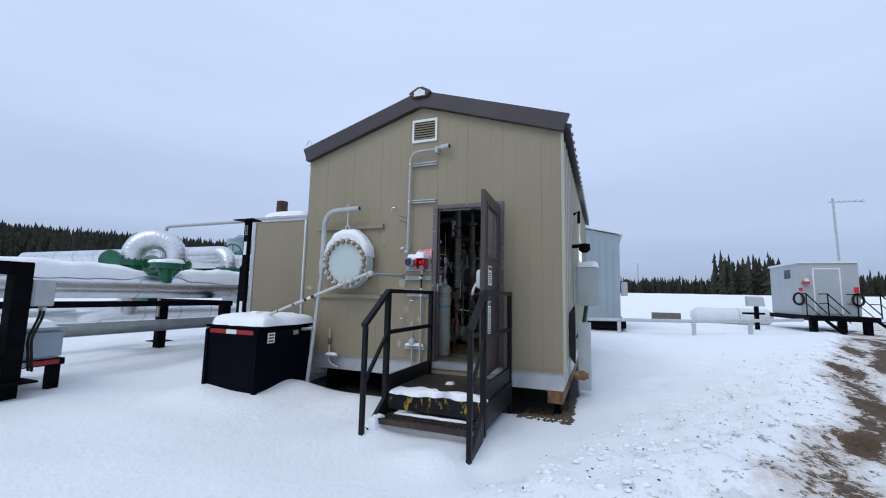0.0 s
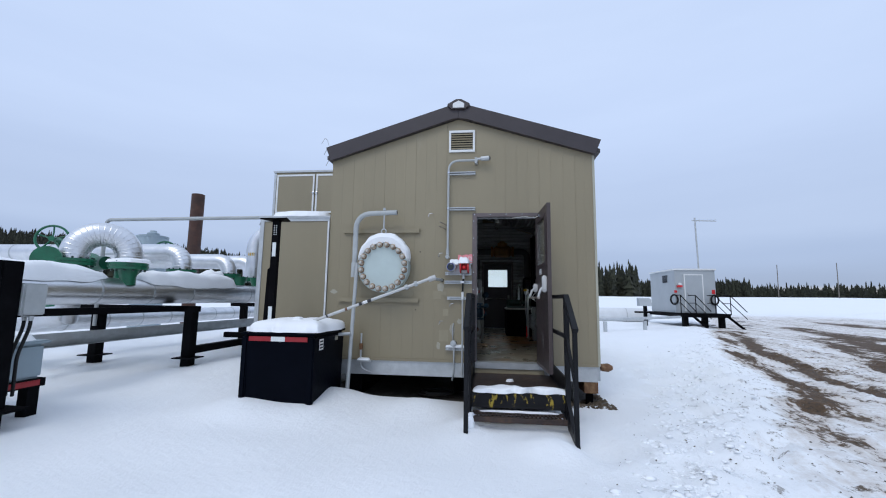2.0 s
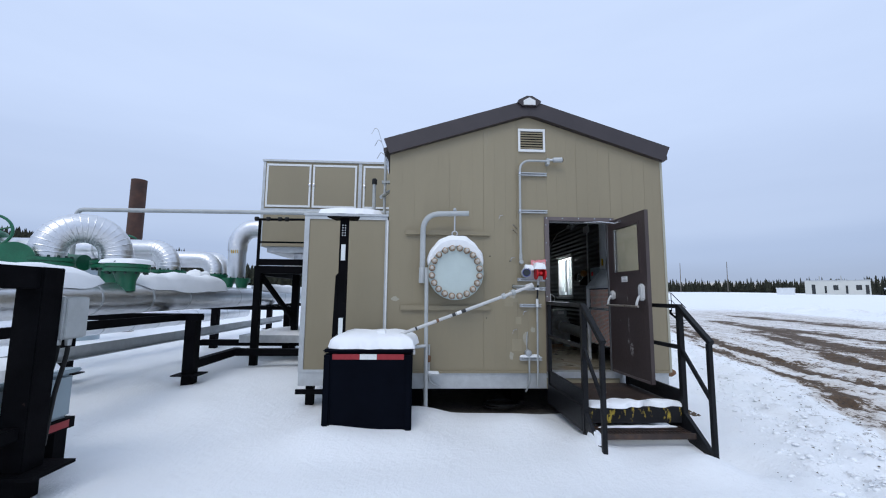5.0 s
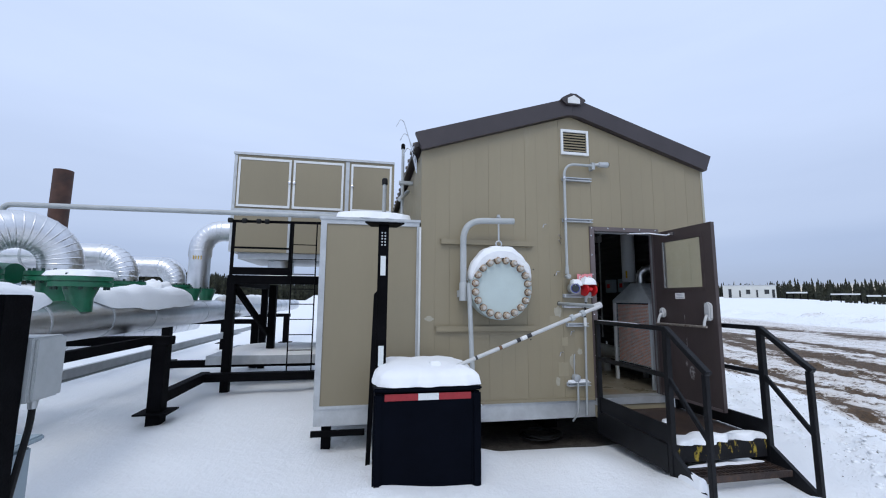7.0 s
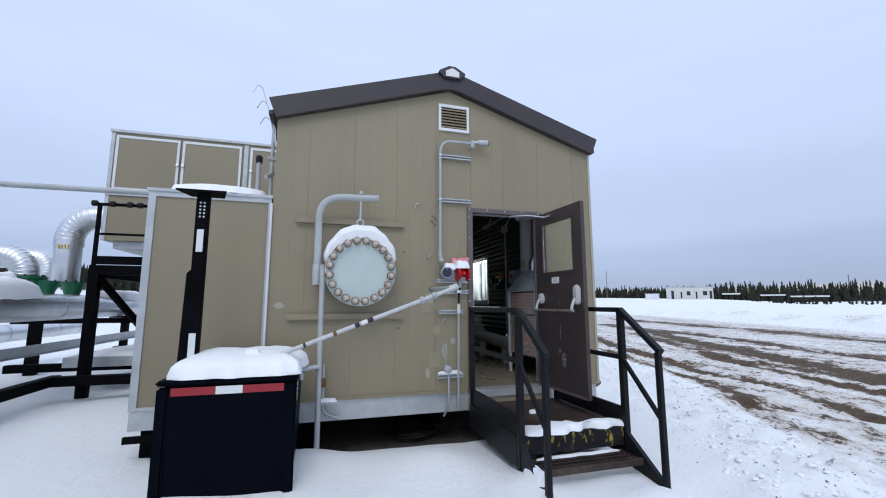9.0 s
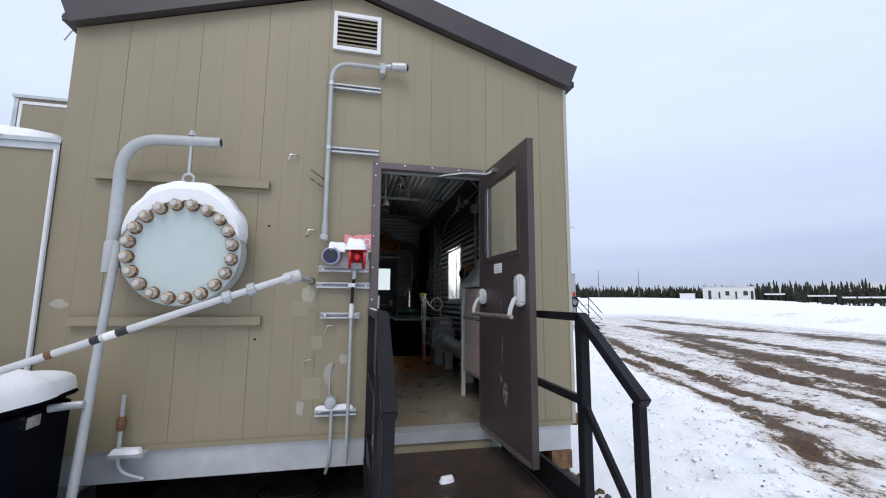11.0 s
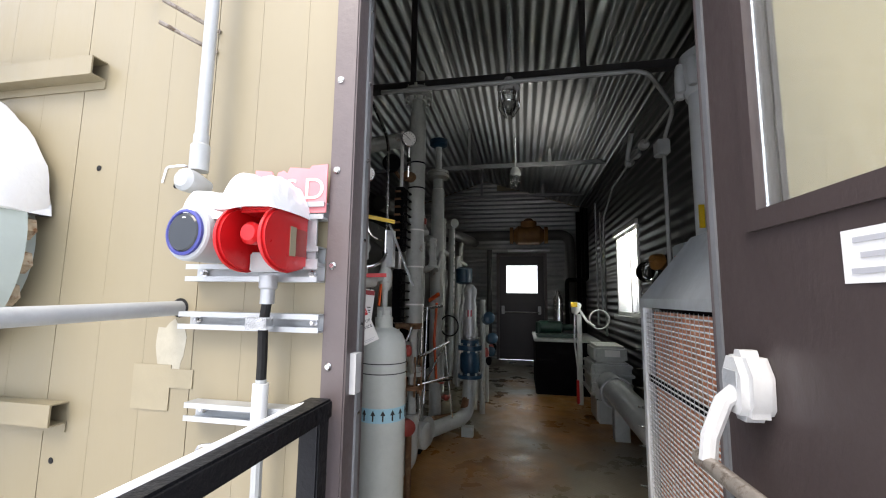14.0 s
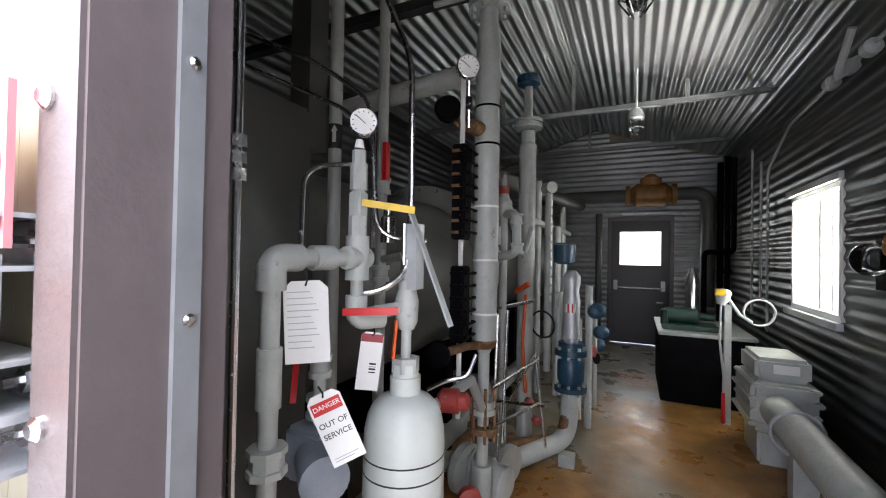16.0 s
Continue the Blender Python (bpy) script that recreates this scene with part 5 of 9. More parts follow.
for ch, x in (("E", -2.345), ("S", -2.278), ("D", -2.212)):
    lettering("letter", ch, 0.08, pose(x, FRONT - 0.0465, 1.945, 90, 0, 0), "white", sgn)
solo("snow_cover", lumpy(heap(-2.375, -2.218, FRONT - 0.205, FRONT - 0.035, 1.879, 0.078, 12, 48, 48, 0.05, 1.0, 0.014), 0.020, 16, 1.89), "snow", "rounded snow heaped on the stop button guard", "snow")
solo("snow_cover", lumpy(heap(-2.525, -2.36, FRONT - 0.155, FRONT - 0.035, 1.884, 0.042, 14, 36, 30, 0.04, 1.1, 0.03), 0.014, 16, 1.89), "snow", "snow lying on the round detector", "snow")
drop = thing("conduit", "flexible and rigid conduit below the stop guard", "conduit", (-2.315, FRONT, 1.2))
part("gland", lathe((-2.30, FRONT - 0.085, 1.722), (0, 0, -1), [(0, 0.022), (0.03, 0.022), (0.035, 0.017), (0.07, 0.017)], 12), "galv", drop)
part("hose", tube([(-2.30, FRONT - 0.085, 1.66), (-2.31, FRONT - 0.08, 1.60), (-2.31, FRONT - 0.075, 1.52), (-2.313, FRONT - 0.07, 1.46)], 0.012, 10), "rubber", drop)
part("pipe", tube([(-2.313, FRONT - 0.07, 1.47), (-2.312, FRONT - 0.06, 1.0), (-2.315, FRONT - 0.05, 0.30)], 0.013, 10), "grey_paint", drop)
part("coupling", lathe((-2.313, FRONT - 0.07, 1.36), (0, 0, 1), [(0, 0.019), (0.10, 0.019)], 12), "white", drop)
part("clamp", box(-2.345, -2.29, FRONT - 0.1, FRONT - 0.07, 1.59, 1.62), "zinc", drop)
jb = thing("junction_box", "small round grey junction box low on the wall", "junction box", (-2.44, FRONT, 0.7))
part("box_body", lathe((-2.44, FRONT - 0.008, 0.74), (0, -1, 0), [(0, 0.045), (0.06, 0.045), (0.07, 0.038), (0.075, 0.02)], 22), "galv", jb)
part("pipe", tube(fillet([(-2.43, FRONT - 0.06, 0.70), (-2.43, FRONT - 0.06, 0.34), (-2.46, FRONT + 0.03, 0.22)], 0.05), 0.012, 10), "grey_paint", jb)
part("upper_stub", tube([(-2.45, FRONT - 0.02, 0.78), (-2.455, FRONT - 0.03, 0.95), (-2.44, FRONT - 0.02, 1.02)], 0.007, 8), "galv", jb)
solo("snow_cover", heap(-2.55, -2.27, FRONT - 0.062, FRONT - 0.012, 0.688, 0.035, 15, 20, 8, 0.02), "snow", "snow on the low strut channel", "snow")

# wall battens, patches, hooks
for z, xa, xb in ((2.36, -4.12, -2.96), (1.335, -4.17, -2.96)):
    b = thing("wall_batten", "tan hollow steel batten across the wall behind the blind flange", "batten", ((xa + xb) / 2, FRONT, z))
    bm = box(xa, xb, FRONT - 0.055, FRONT - 0.05, z - 0.03, z + 0.03)
    box(xa, xb, FRONT - 0.05, FRONT - 0.0065, z + 0.026, z + 0.03, bm)
    box(xa, xb, FRONT - 0.05, FRONT - 0.0065, z - 0.03, z - 0.026, bm)
    box(xa, xb, FRONT - 0.010, FRONT - 0.0065, z - 0.055, z - 0.0305, bm)
    part("rail", bm, "siding", b, smooth=False)
for x0, x1, z0, z1 in ((-2.75, -2.63, 1.36, 1.48), (-2.63, -2.56, 1.42, 1.47), (-2.60, -2.52, 1.12, 1.22), (-2.65, -2.52, 0.76, 0.92)):
    p = solo("patch_plate", box(x0, x1, FRONT - 0.0085, FRONT - 0.0062, z0, z1), "patch", "small tan patch plate screwed to the siding", "plate", smooth=False)
for x, z in ((-2.80, 2.62), (-2.64, 2.03), (-2.47, 1.30), (-2.62, 1.05)):
    h = solo("wall_hook", tube(fillet([(x + 0.03, FRONT - 0.006, z), (x + 0.03, FRONT - 0.04, z), (x - 0.02, FRONT - 0.05, z - 0.005), (x - 0.03, FRONT - 0.05, z - 0.05)], 0.01, 3), 0.0045, 8), "zinc", "thin bent steel hook in the tan wall", "hook", group="hooks in the wall")
for x, z in ((-2.595, 2.46), (-2.60, 2.395)):
    solo("wall_pin", tube([(x + 0.03, FRONT - 0.006, z - 0.01), (x - 0.06, FRONT - 0.12, z + 0.02)], 0.0065, 8), "worn_bar", "thin worn steel pin sticking out of the wall", "pin")
# Holes are not cut: flat dark discs stand for the shade inside them.
for x, z in ((-2.67, 1.985), (-3.0, 1.2), (-2.56, 1.17), (-2.62, 1.635), (-2.95, 2.05)):
    solo("wall_hole", lathe((x, FRONT - 0.0062, z), (0, -1, 0), [(0, 0.027 if z == 1.635 else 0.009), (0.0006, 0.026 if z == 1.635 else 0.008)], 16), "rubber", "dark disc for the shade in a hole drilled in the siding", "hole")
for i, (x, z, w, h_) in enumerate(((-2.64, 1.53, 0.05, 0.07), (-2.46, 0.93, 0.035, 0.09), (-2.36, 1.05, 0.03, 0.04), (-2.66, 0.70, 0.03, 0.05), (-4.25, 1.45, 0.05, 0.03))):
    pts = []
    for k in range(18):
        a = 2 * math.pi * k / 18
        rr = 1 + 0.45 * noise.noise((math.cos(a) * 1.6 + i * 7, math.sin(a) * 1.6, 3))
        pts.append((x + w * rr * math.cos(a), z + h_ * rr * math.sin(a)))
    solo("sealant_smear", prism(pts, "y", FRONT - 0.0062, FRONT - 0.0052), "smear", "pale dried sealant smeared on the siding", "sealant", smooth=False)
hose = thing("drain_hose", "grey drain valve with a looped hose on a bracket", "hose", (-3.75, FRONT, 0.5))
part("bracket", box(-3.83, -3.62, FRONT - 0.10, FRONT - 0.02, 0.455, 0.475), "galv", hose)
part("pipe", tube(fillet([(-3.78, FRONT - 0.06, 0.85), (-3.78, FRONT - 0.06, 0.36), (-3.62, FRONT - 0.05, 0.3)], 0.08, 5), 0.013, 10), "galv", hose)
part("valve", lathe((-3.78, FRONT - 0.06, 0.62), (0, 0, 1), [(0, 0.02), (0.02, 0.028), (0.07, 0.028), (0.09, 0.02)], 12), "rusty", hose)
solo("snow_cover", heap(-3.83, -3.64, FRONT - 0.1, FRONT - 0.02, 0.476, 0.03, 18, 14, 8, 0.02), "snow", "snow on the hose bracket", "snow")


def blind_flange():
    c = Vector((-3.445, 0, 1.81))
    f = thing("blind_flange", "pale green-grey blind flange ringed with weathered bolts", "flange", (c.x, FRONT - 0.25, c.z))
    part("disc", lathe((c.x, FRONT - 0.25, c.z), (0, -1, 0), [(-0.08, 0.368), (-0.008, 0.368), (0.0, 0.36)], 56), "flange_face", f, bevel=0)
    part("mating_flange", lathe((c.x, FRONT - 0.006, c.z), (0, -1, 0), [(0, 0.29), (0.07, 0.29), (0.075, 0.368), (0.158, 0.368)], 56), "flange_face", f)
    part("gasket", lathe((c.x, FRONT - 0.163, c.z), (0, -1, 0), [(0, 0.356), (0.008, 0.356)], 56), "rubber", f)
    for p in ring_of(20, (c.x, FRONT - 0.25, c.z), (0, -1, 0), 0.318, math.pi / 20):
        b = part("bolt", lathe(p, (0, -1, 0), [(0, 0.0), (0.0001, 0.043), (0.006, 0.043)], 16), "rusty", f)
        part("nut", lathe(p + Vector((0, -0.006, 0)), (0, -1, 0), [(0, 0.038), (0.004, 0.040), (0.034, 0.040), (0.039, 0.033)], 6), "brass_bolt", b, smooth=False)
        part("stud", lathe(p + Vector((0, -0.045, 0)), (0, -1, 0), [(0, 0.022), (0.022, 0.022), (0.028, 0.016)], 12), "bolt_end", b)
        part("back_nut", lathe(p + Vector((0, 0.17, 0)), (0, 1, 0), [(0, 0.036), (0.035, 0.036)], 6), "brass_bolt", b, smooth=False)
    part("lifting_eye", tube(fillet([(c.x, FRONT - 0.2, c.z + 0.36), (c.x - 0.03, FRONT - 0.2, c.z + 0.42), (c.x, FRONT - 0.2, c.z + 0.46), (c.x + 0.03, FRONT - 0.2, c.z + 0.42), (c.x, FRONT - 0.2, c.z + 0.37)], 0.02, 4), 0.008, 8), "galv", f)
    # snow cap: a crust over the upper rim
    bm = bmesh.new()
    rows = []
    for i in range(29):
        a = math.pi * (i / 28) * 0.84 + math.pi * 0.08
        e = max(0.0, math.sin(math.pi * i / 28)) ** 0.6
        t = 0.372 + 0.085 * e * (1 + 0.35 * noise.noise((i * 0.4, 2, 0))) + 0.035 * e ** 4
        ring = []
        lip = 0.368 - 0.028 * e * (1 + 0.8 * noise.noise((i * 0.7, 9, 0)))
        for y, rr in ((FRONT - 0.02, 0.367), (FRONT - 0.03, t - 0.02), (FRONT - 0.13, t + 0.012), (FRONT - 0.235, t), (FRONT - 0.285 + 0.02 * (1 - e), (t + 0.36) / 2), (FRONT - 0.27 + 0.012 * (1 - e), lip)):
            ring.append(bm.verts.new((c.x + math.cos(a) * rr, y + 0.012 * noise.noise((i * 0.5, y * 9, 4)), c.z + math.sin(a) * rr)))
        rows.append(ring)
    for r0, r1 in zip(rows, rows[1:]):
        for j in range(6):
            bm.faces.new((r0[j], r0[(j + 1) % 6], r1[(j + 1) % 6], r1[j]))
    bm.faces.new(rows[0][::-1]), bm.faces.new(rows[-1])
    bmesh.ops.recalc_face_normals(bm, faces=bm.faces)
    solo("snow_cover", bm, "snow", "snow crusted on the blind flange's rim", "snow")


blind_flange()


def davit():
    d = thing("davit_arm", "grey pipe davit holding the blind flange by a hook", "davit", (-3.83, 4.75, 0.05))
    part("prop", tube([(-3.82, 4.70, -0.05), (-3.83, 4.95, 1.86)], 0.026, 12), "grey_paint", d, "thin grey prop pipe")
    part("arm", tube(fillet([(-3.885, 5.0, 1.66), (-3.885, 5.0, 2.59), (-3.27, 4.985, 2.605)], 0.24, 10), 0.037, 14), "grey_paint", d)
    part("socket", lathe((-3.885, 5.0, 1.66), (0, 0, 1), [(0, 0.046), (0.2, 0.046), (0.21, 0.039)], 14), "grey_paint", d)
    part("tip", lathe((-3.272, 4.985, 2.605), (1, 0, 0), [(0, 0.028), (0.003, 0.026)], 14), "rubber", d)
    h = part("hook", tube([(-3.46, 4.985, 2.66), (-3.46, 4.985, 2.36)], 0.011, 8), "galv", d, "threaded hook rod")
    part("nut", lathe((-3.46, 4.985, 2.64), (0, 0, 1), [(0, 0.026), (0.012, 0.026), (0.013, 0.018), (0.035, 0.018)], 6), "galv", h, smooth=False)
    part("ring", tube([Vector((-3.46, 4.985, 2.325)) + Vector((math.cos(a) * 0.035, 0, math.sin(a) * 0.035)) for a in [i * math.pi / 8 for i in range(17)]], 0.009, 8), "galv", h)
    part("wall_bracket", box(-3.92, -3.85, 5.02, FRONT - 0.006, 1.7, 1.78), "grey_paint", d)


davit()

vp = thing("vent_pipe", "thin white taped pipe slanting from the wall to the bin", "pipe", (-3.3, 4.25, 1.3))
part("wall_run", tube([(-2.62, FRONT + 0.02, 1.635), (-2.64, 4.32, 1.615)], 0.02, 12), "grey_paint", vp)
part("sloping_run", tube([(-2.64, 4.25, 1.615), (-4.08, 4.23, 1.08), (-4.3, 4.23, 1.0)], 0.0185, 12), "white_dirty", vp, "white pipe with tape bands")
part("elbow", lathe((-2.64, 4.30, 1.615), (-0.94, -0.02, -0.34), [(-0.05, 0.022), (-0.045, 0.032), (0.04, 0.034), (0.045, 0.028)], 14), "white_dirty", vp)
for s in (0.12, 0.20):
    q = Vector((-2.64, 4.25, 1.615)).lerp(Vector((-4.08, 4.23, 1.08)), s)
    part("union", lathe(q, (-0.94, 0, -0.34), [(0, 0.024), (0.005, 0.033), (0.04, 0.033), (0.045, 0.024)], 8), "grey_paint", vp, smooth=False)
for s, m_, w in ((0.52, "ink", 0.05), (0.555, "paper", 0.05), (0.60, "ink", 0.04), (0.73, "rusty", 0.03), (0.9, "ink", 0.02)):
    q = Vector((-2.64, 4.25, 1.615)).lerp(Vector((-4.08, 4.23, 1.08)), s)
    part("tape_band", lathe(q, (-0.937, -0.013, -0.348), [(0, 0.0197), (w, 0.0197)], 12), m_, vp)

# ---------------------------------------------------------------- black bin and striped post
def sand_bin():
    b = thing("storage_bin", "black bin with red and white reflective tape under snow", "bin", (-4.44, 4.45, 0))
    x0, x1, y0, y1, z0, z1 = -4.885, -3.985, 3.965, 4.98, -0.08, 0.90
    bm = bmesh.new()
    lo = [bm.verts.new(p) for p in ((x0 + 0.015, y0 + 0.02, z0), (x1 - 0.015, y0 + 0.02, z0), (x1 - 0.015, y1 - 0.02, z0), (x0 + 0.015, y1 - 0.02, z0))]
    hi = [bm.verts.new(p) for p in ((x0, y0, z1), (x1, y0, z1), (x1, y1, z1), (x0, y1, z1))]
    bm.faces.new(lo[::-1]), bm.faces.new(hi)
    for i in range(4):
        bm.faces.new((lo[i], lo[(i + 1) % 4], hi[(i + 1) % 4], hi[i]))
    part("body", bm, "bin_black", b, bevel=0.03)
    part("corner_rib", box(x0 - 0.008, x0 + 0.07, y0 - 0.012, y0 + 0.05, z0, z1 - 0.01), "bin_black", b, bevel=0.015)
    part("corner_rib", box(x1 - 0.07, x1 + 0.008, y0 - 0.012, y0 + 0.05, z0, z1 - 0.01), "bin_black", b, bevel=0.015)
    part("lid", box(x0 - 0.015, x1 + 0.015, y0 - 0.015, y1 + 0.015, z1, z1 + 0.035), "bin_black", b, bevel=0.012)
    w = (x1 - x0 - 0.16)
    for i, mt in enumerate(("red_tape", "white_tape", "red_tape")):
        a, c = x0 + 0.08 + w * (0, 0.38, 0.62)[i], x0 + 0.08 + w * (0.38, 0.62, 1.0)[i]
        part("reflector_tape", box(a, c - 0.002, y0 - 0.004, y0 - 0.001, 0.83, 0.885), mt, b)
    lab = part("label_plate", box(x1 + 0.0005, x1 + 0.003, 4.12, 4.24, 0.72, 0.85), "paper", b, "white printed label")
    for i in range(3):
        part("print_bar", box(x1 + 0.0035, x1 + 0.005, 4.135, 4.225, 0.735 + i * 0.038, 0.755 + i * 0.038), "ink", lab)
    part("hasp", box(x1 + 0.001, x1 + 0.03, 4.55, 4.65, 0.80, 0.86), "zinc", b)
    part("end_fitting", tube([(x1 + 0.0, 4.75, 0.86), (x1 + 0.12, 4.78, 0.87), (x1 + 0.16, 4.78, 0.87)], 0.022, 10), "galv", b)
    solo("snow_cover", heap(x0 - 0.02, x1 + 0.06, y0 - 0.02, y1 + 0.05, z1 + 0.036, 0.15, 21, 48, 48, 0.04, 0.42, 0.0, 0.5), "snow", "thick rounded snow on the bin lid", "snow")
    solo("snow_cover", heap(-4.40, -4.28, 4.18, 4.30, 1.05, 0.06, 22, 10, 10, 0.03), "snow", "snow clump at the pipe's end", "snow")


sand_bin()

sp = thing("marker_post", "black steel post with white reflective patches and a top plate", "post", (-4.83, 4.47, 0.94))
part("pole", box(-4.875, -4.775, 4.44, 4.50, 0.936, 2.40), "rack_black", sp, bevel=0.006)
part("top_plate", prism([(-5.01, 4.36), (-4.63, 4.36), (-4.69, 4.58), (-4.95, 4.58)], "z", 2.40, 2.415), "rack_black", sp)
part("side_plate", prism([(-4.945, 0.0), (-4.905, 0.0), (-4.876, 1.0), (-4.876, 1.75), (-4.905, 1.72)], "y", 4.445, 4.495), "rack_black", sp)
for z in (1.90, 1.04):
    part("reflector", box(-4.85, -4.80, 4.434, 4.438, z, z + 0.19), "white_tape", sp)
for i in range(10):
    part("hole", lathe((-4.84 + 0.03 * (i % 2), 4.4385, 2.2 + 0.03 * (i // 2)), (0, -1, 0), [(0, 0.009), (0.001, 0.008)], 8), "galv", sp)

# black hose left coiled on the bare ground under the floor
rnd_h = random.Random(6)
loop = []
for k in range(67):
    a = k * 2 * math.pi / 22
    rr = 0.20 + 0.03 * math.sin(a * 0.37) + 0.012 * rnd_h.random()
    loop.append((-2.72 + rr * 1.15 * math.cos(a), 5.60 + rr * math.sin(a), -0.035 + 0.006 * (k / 22) + 0.012 * math.sin(a * 1.3)))
solo("hose_coil", tube(loop, 0.011, 8), "rubber", "black rubber hose coiled on the bare ground", "hose")

# ---------------------------------------------------------------- low equipment cabinet
lb = thing("equipment_cabinet", "tan panel cabinet with aluminium edges beside the building", "cabinet", (-4.93, 6.0, 0.48))
part("body", box(-5.49, WEST - 0.03, 5.21, 7.0, 0.50, 2.58), "siding", lb, smooth=False)
for a in ((-5.505, -5.44, 5.195, 5.21, 0.48, 2.6), (WEST - 0.045, WEST - 0.015, 5.195, 5.21, 0.48, 2.6), (-5.44, WEST - 0.045, 5.195, 5.21, 2.53, 2.6), (-5.44, WEST - 0.045, 5.195, 5.21, 0.48, 0.51)):
    part("edge_trim", box(*a), "galv", lb, smooth=False)
part("side_trim", box(-5.505, -5.4905, 5.21, 5.27, 0.48, 2.6), "galv", lb)
part("roof_cap", box(-5.52, WEST - 0.003, 5.18, 7.02, 2.58, 2.61), "galv", lb)
part("base_tray", box(-5.5, -4.6, 5.21, 6.9, 0.30, 0.48), "galv", lb)
part("base_rail", box(-5.52, -4.95, 5.17, 5.205, 0.20, 0.26), "rack_black", lb)
part("leg", box(-5.42, -5.32, 5.3, 5.4, -0.1, 0.3), "rack_black", lb)
part("leg", box(-4.8, -4.7, 6.3, 6.4, -0.1, 0.3), "rusty", lb)
part("down_pipe", tube([(WEST - 0.01, FRONT - 0.03, 2.52), (WEST - 0.01, FRONT - 0.03, 0.9)], 0.013, 10), "white", lb)
solo("snow_cover", heap(-5.40, WEST - 0.02, 5.17, 6.9, 2.611, 0.13, 25, 30, 30, 0.05, 0.3), "snow", "snow lying on the cabinet roof", "snow")

front_panels(), side_panels()


# ---------------------------------------------------------------- pipe yard west of the building
def pipe_flange(parent, at, axis, r, t=0.05, bolts=12, material="green", name="flange"):
    f = part(name, lathe(at, axis, [(-t, r), (-0.006, r), (-0.006, r * 0.93), (0.006, r * 0.93), (0.006, r), (t, r)], 32), material, parent)
    ax = Vector(axis).normalized()
    for p in ring_of(bolts, at, axis, r * 0.86):
        part("bolt", lathe(p - ax * (t + 0.03), ax, [(0, 0.016), (2 * t + 0.06, 0.016)], 6), "green_dark" if material == "green" else material, f, smooth=False)
    return f


def lagged_pipe(parent, pts, r, name="lagged_run", n=28, bands=True):
    """Aluminium-clad pipe with raised lap bands."""
    p = part(name, tube(pts, r, n), "lagging", parent)
    if bands:
        pts = [Vector(q) for q in pts]
        for a, b in zip(pts, pts[1:]):
            k = int((b - a).length / 0.9)
            for i in range(1, k):
                q = a.lerp(b, i / k)
                part("band", lathe(q, b - a, [(-0.015, r + 0.004), (0.015, r + 0.004)], n), "galv", p)
    return p


HX, HZ, HR = -8.12, 1.415, 0.215
header = thing("header_pipe", "silver aluminium-clad header pipe with snow along its top", "pipe", (HX, 6.0, HZ))
lagged_pipe(header, [(HX, -6.0, HZ), (HX, 1.0, HZ), (HX, 4.0, HZ), (HX, 8.0, HZ), (HX, 14.0, HZ), (HX, 20.0, HZ)], HR)
for y in (5.5, 8.95, 9.7):
    part("saddle_neck", lathe((HX + (0.12 if y < 6 else -0.1), y, HZ + 0.1), (0, 0, 1), [(0, 0.115), (0.14, 0.115), (0.30, 0.17), (0.33, 0.17)], 24), "green", header)
pipe_flange(header, (HX + 0.12, 5.5, HZ + 0.42), (0, 0, 1), 0.27, 0.055)
part("drain_pot", lathe((-8.55, 8.33, HZ - 0.15), (0, 0, 1), [(0, 0.1), (0.33, 0.12), (0.335, 0.2), (0.36, 0.2)], 20), "green", header)
header2 = thing("header_pipe", "second silver aluminium-clad pipe low behind the first", "pipe", (HX - 2.6, 6.0, 0.75))
lagged_pipe(header2, [(HX - 2.6, -4.0, 0.8), (HX - 2.6, 5.0, 0.8), (HX - 2.6, 16.0, 0.8)], 0.2)


def ridge_snow(x, y0, y1, z, w, h, seed):
    bm = heap(x - w, x + w, y0, y1, 0, h, seed, 12, max(20, int((y1 - y0) * 9)), 0.018, 0.45)
    for v in bm.verts:
        d = (v.co.x - x) / (HR + 0.02)
        v.co.z += z + HR * (math.sqrt(max(0.0, 1 - min(0.98, d * d))) - 1) + 0.004
    solo("snow_cover", bm, "snow", "snow lying along the header pipe", "snow")


ridge_snow(HX, -2.0, 5.25, HZ + HR, 0.21, 0.19, 31)
ridge_snow(HX, 5.78, 8.55, HZ + HR, 0.21, 0.20, 32)
ridge_snow(HX, 10.1, 15.0, HZ + HR, 0.2, 0.13, 33)
solo("snow_cover", heap(HX - 0.14, HX + 0.38, 5.25, 5.75, HZ + 0.476, 0.07, 34, 16, 16, 0.03), "snow", "snow on a green flange", "snow")
solo("snow_cover", heap(-8.80, -8.34, 8.08, 8.58, 1.60, 0.40, 35, 14, 16, 0.06, 0.5), "snow", "tall snow lump on the header pipe", "snow")


def arc(c, ra, u, v, a0, a1, k=14):
    return [Vector(c) + Vector(u) * math.cos(a0 + (a1 - a0) * i / k) * ra + Vector(v) * math.sin(a0 + (a1 - a0) * i / k) * ra for i in range(k + 1)]


def gored_bend(parent, path, r, name="bend"):
    """A lagged elbow with its overlapping gores."""
    b = part(name, tube(path, r, 28), "lagging", parent)
    for i in range(1, len(path) - 1):
        d = (path[i + 1] - path[i - 1]).normalized()
        part("gore_seam", lathe(path[i], d, [(-0.012, r + 0.001), (-0.004, r + 0.004), (0.006, r + 0.001)], 28), "lagging", b)
    return b


# big return bend with its green flanged valve
ub = thing("return_bend", "large silver lagged return bend on green flanges", "pipe bend", (-8.9, 5.9, 1.9))
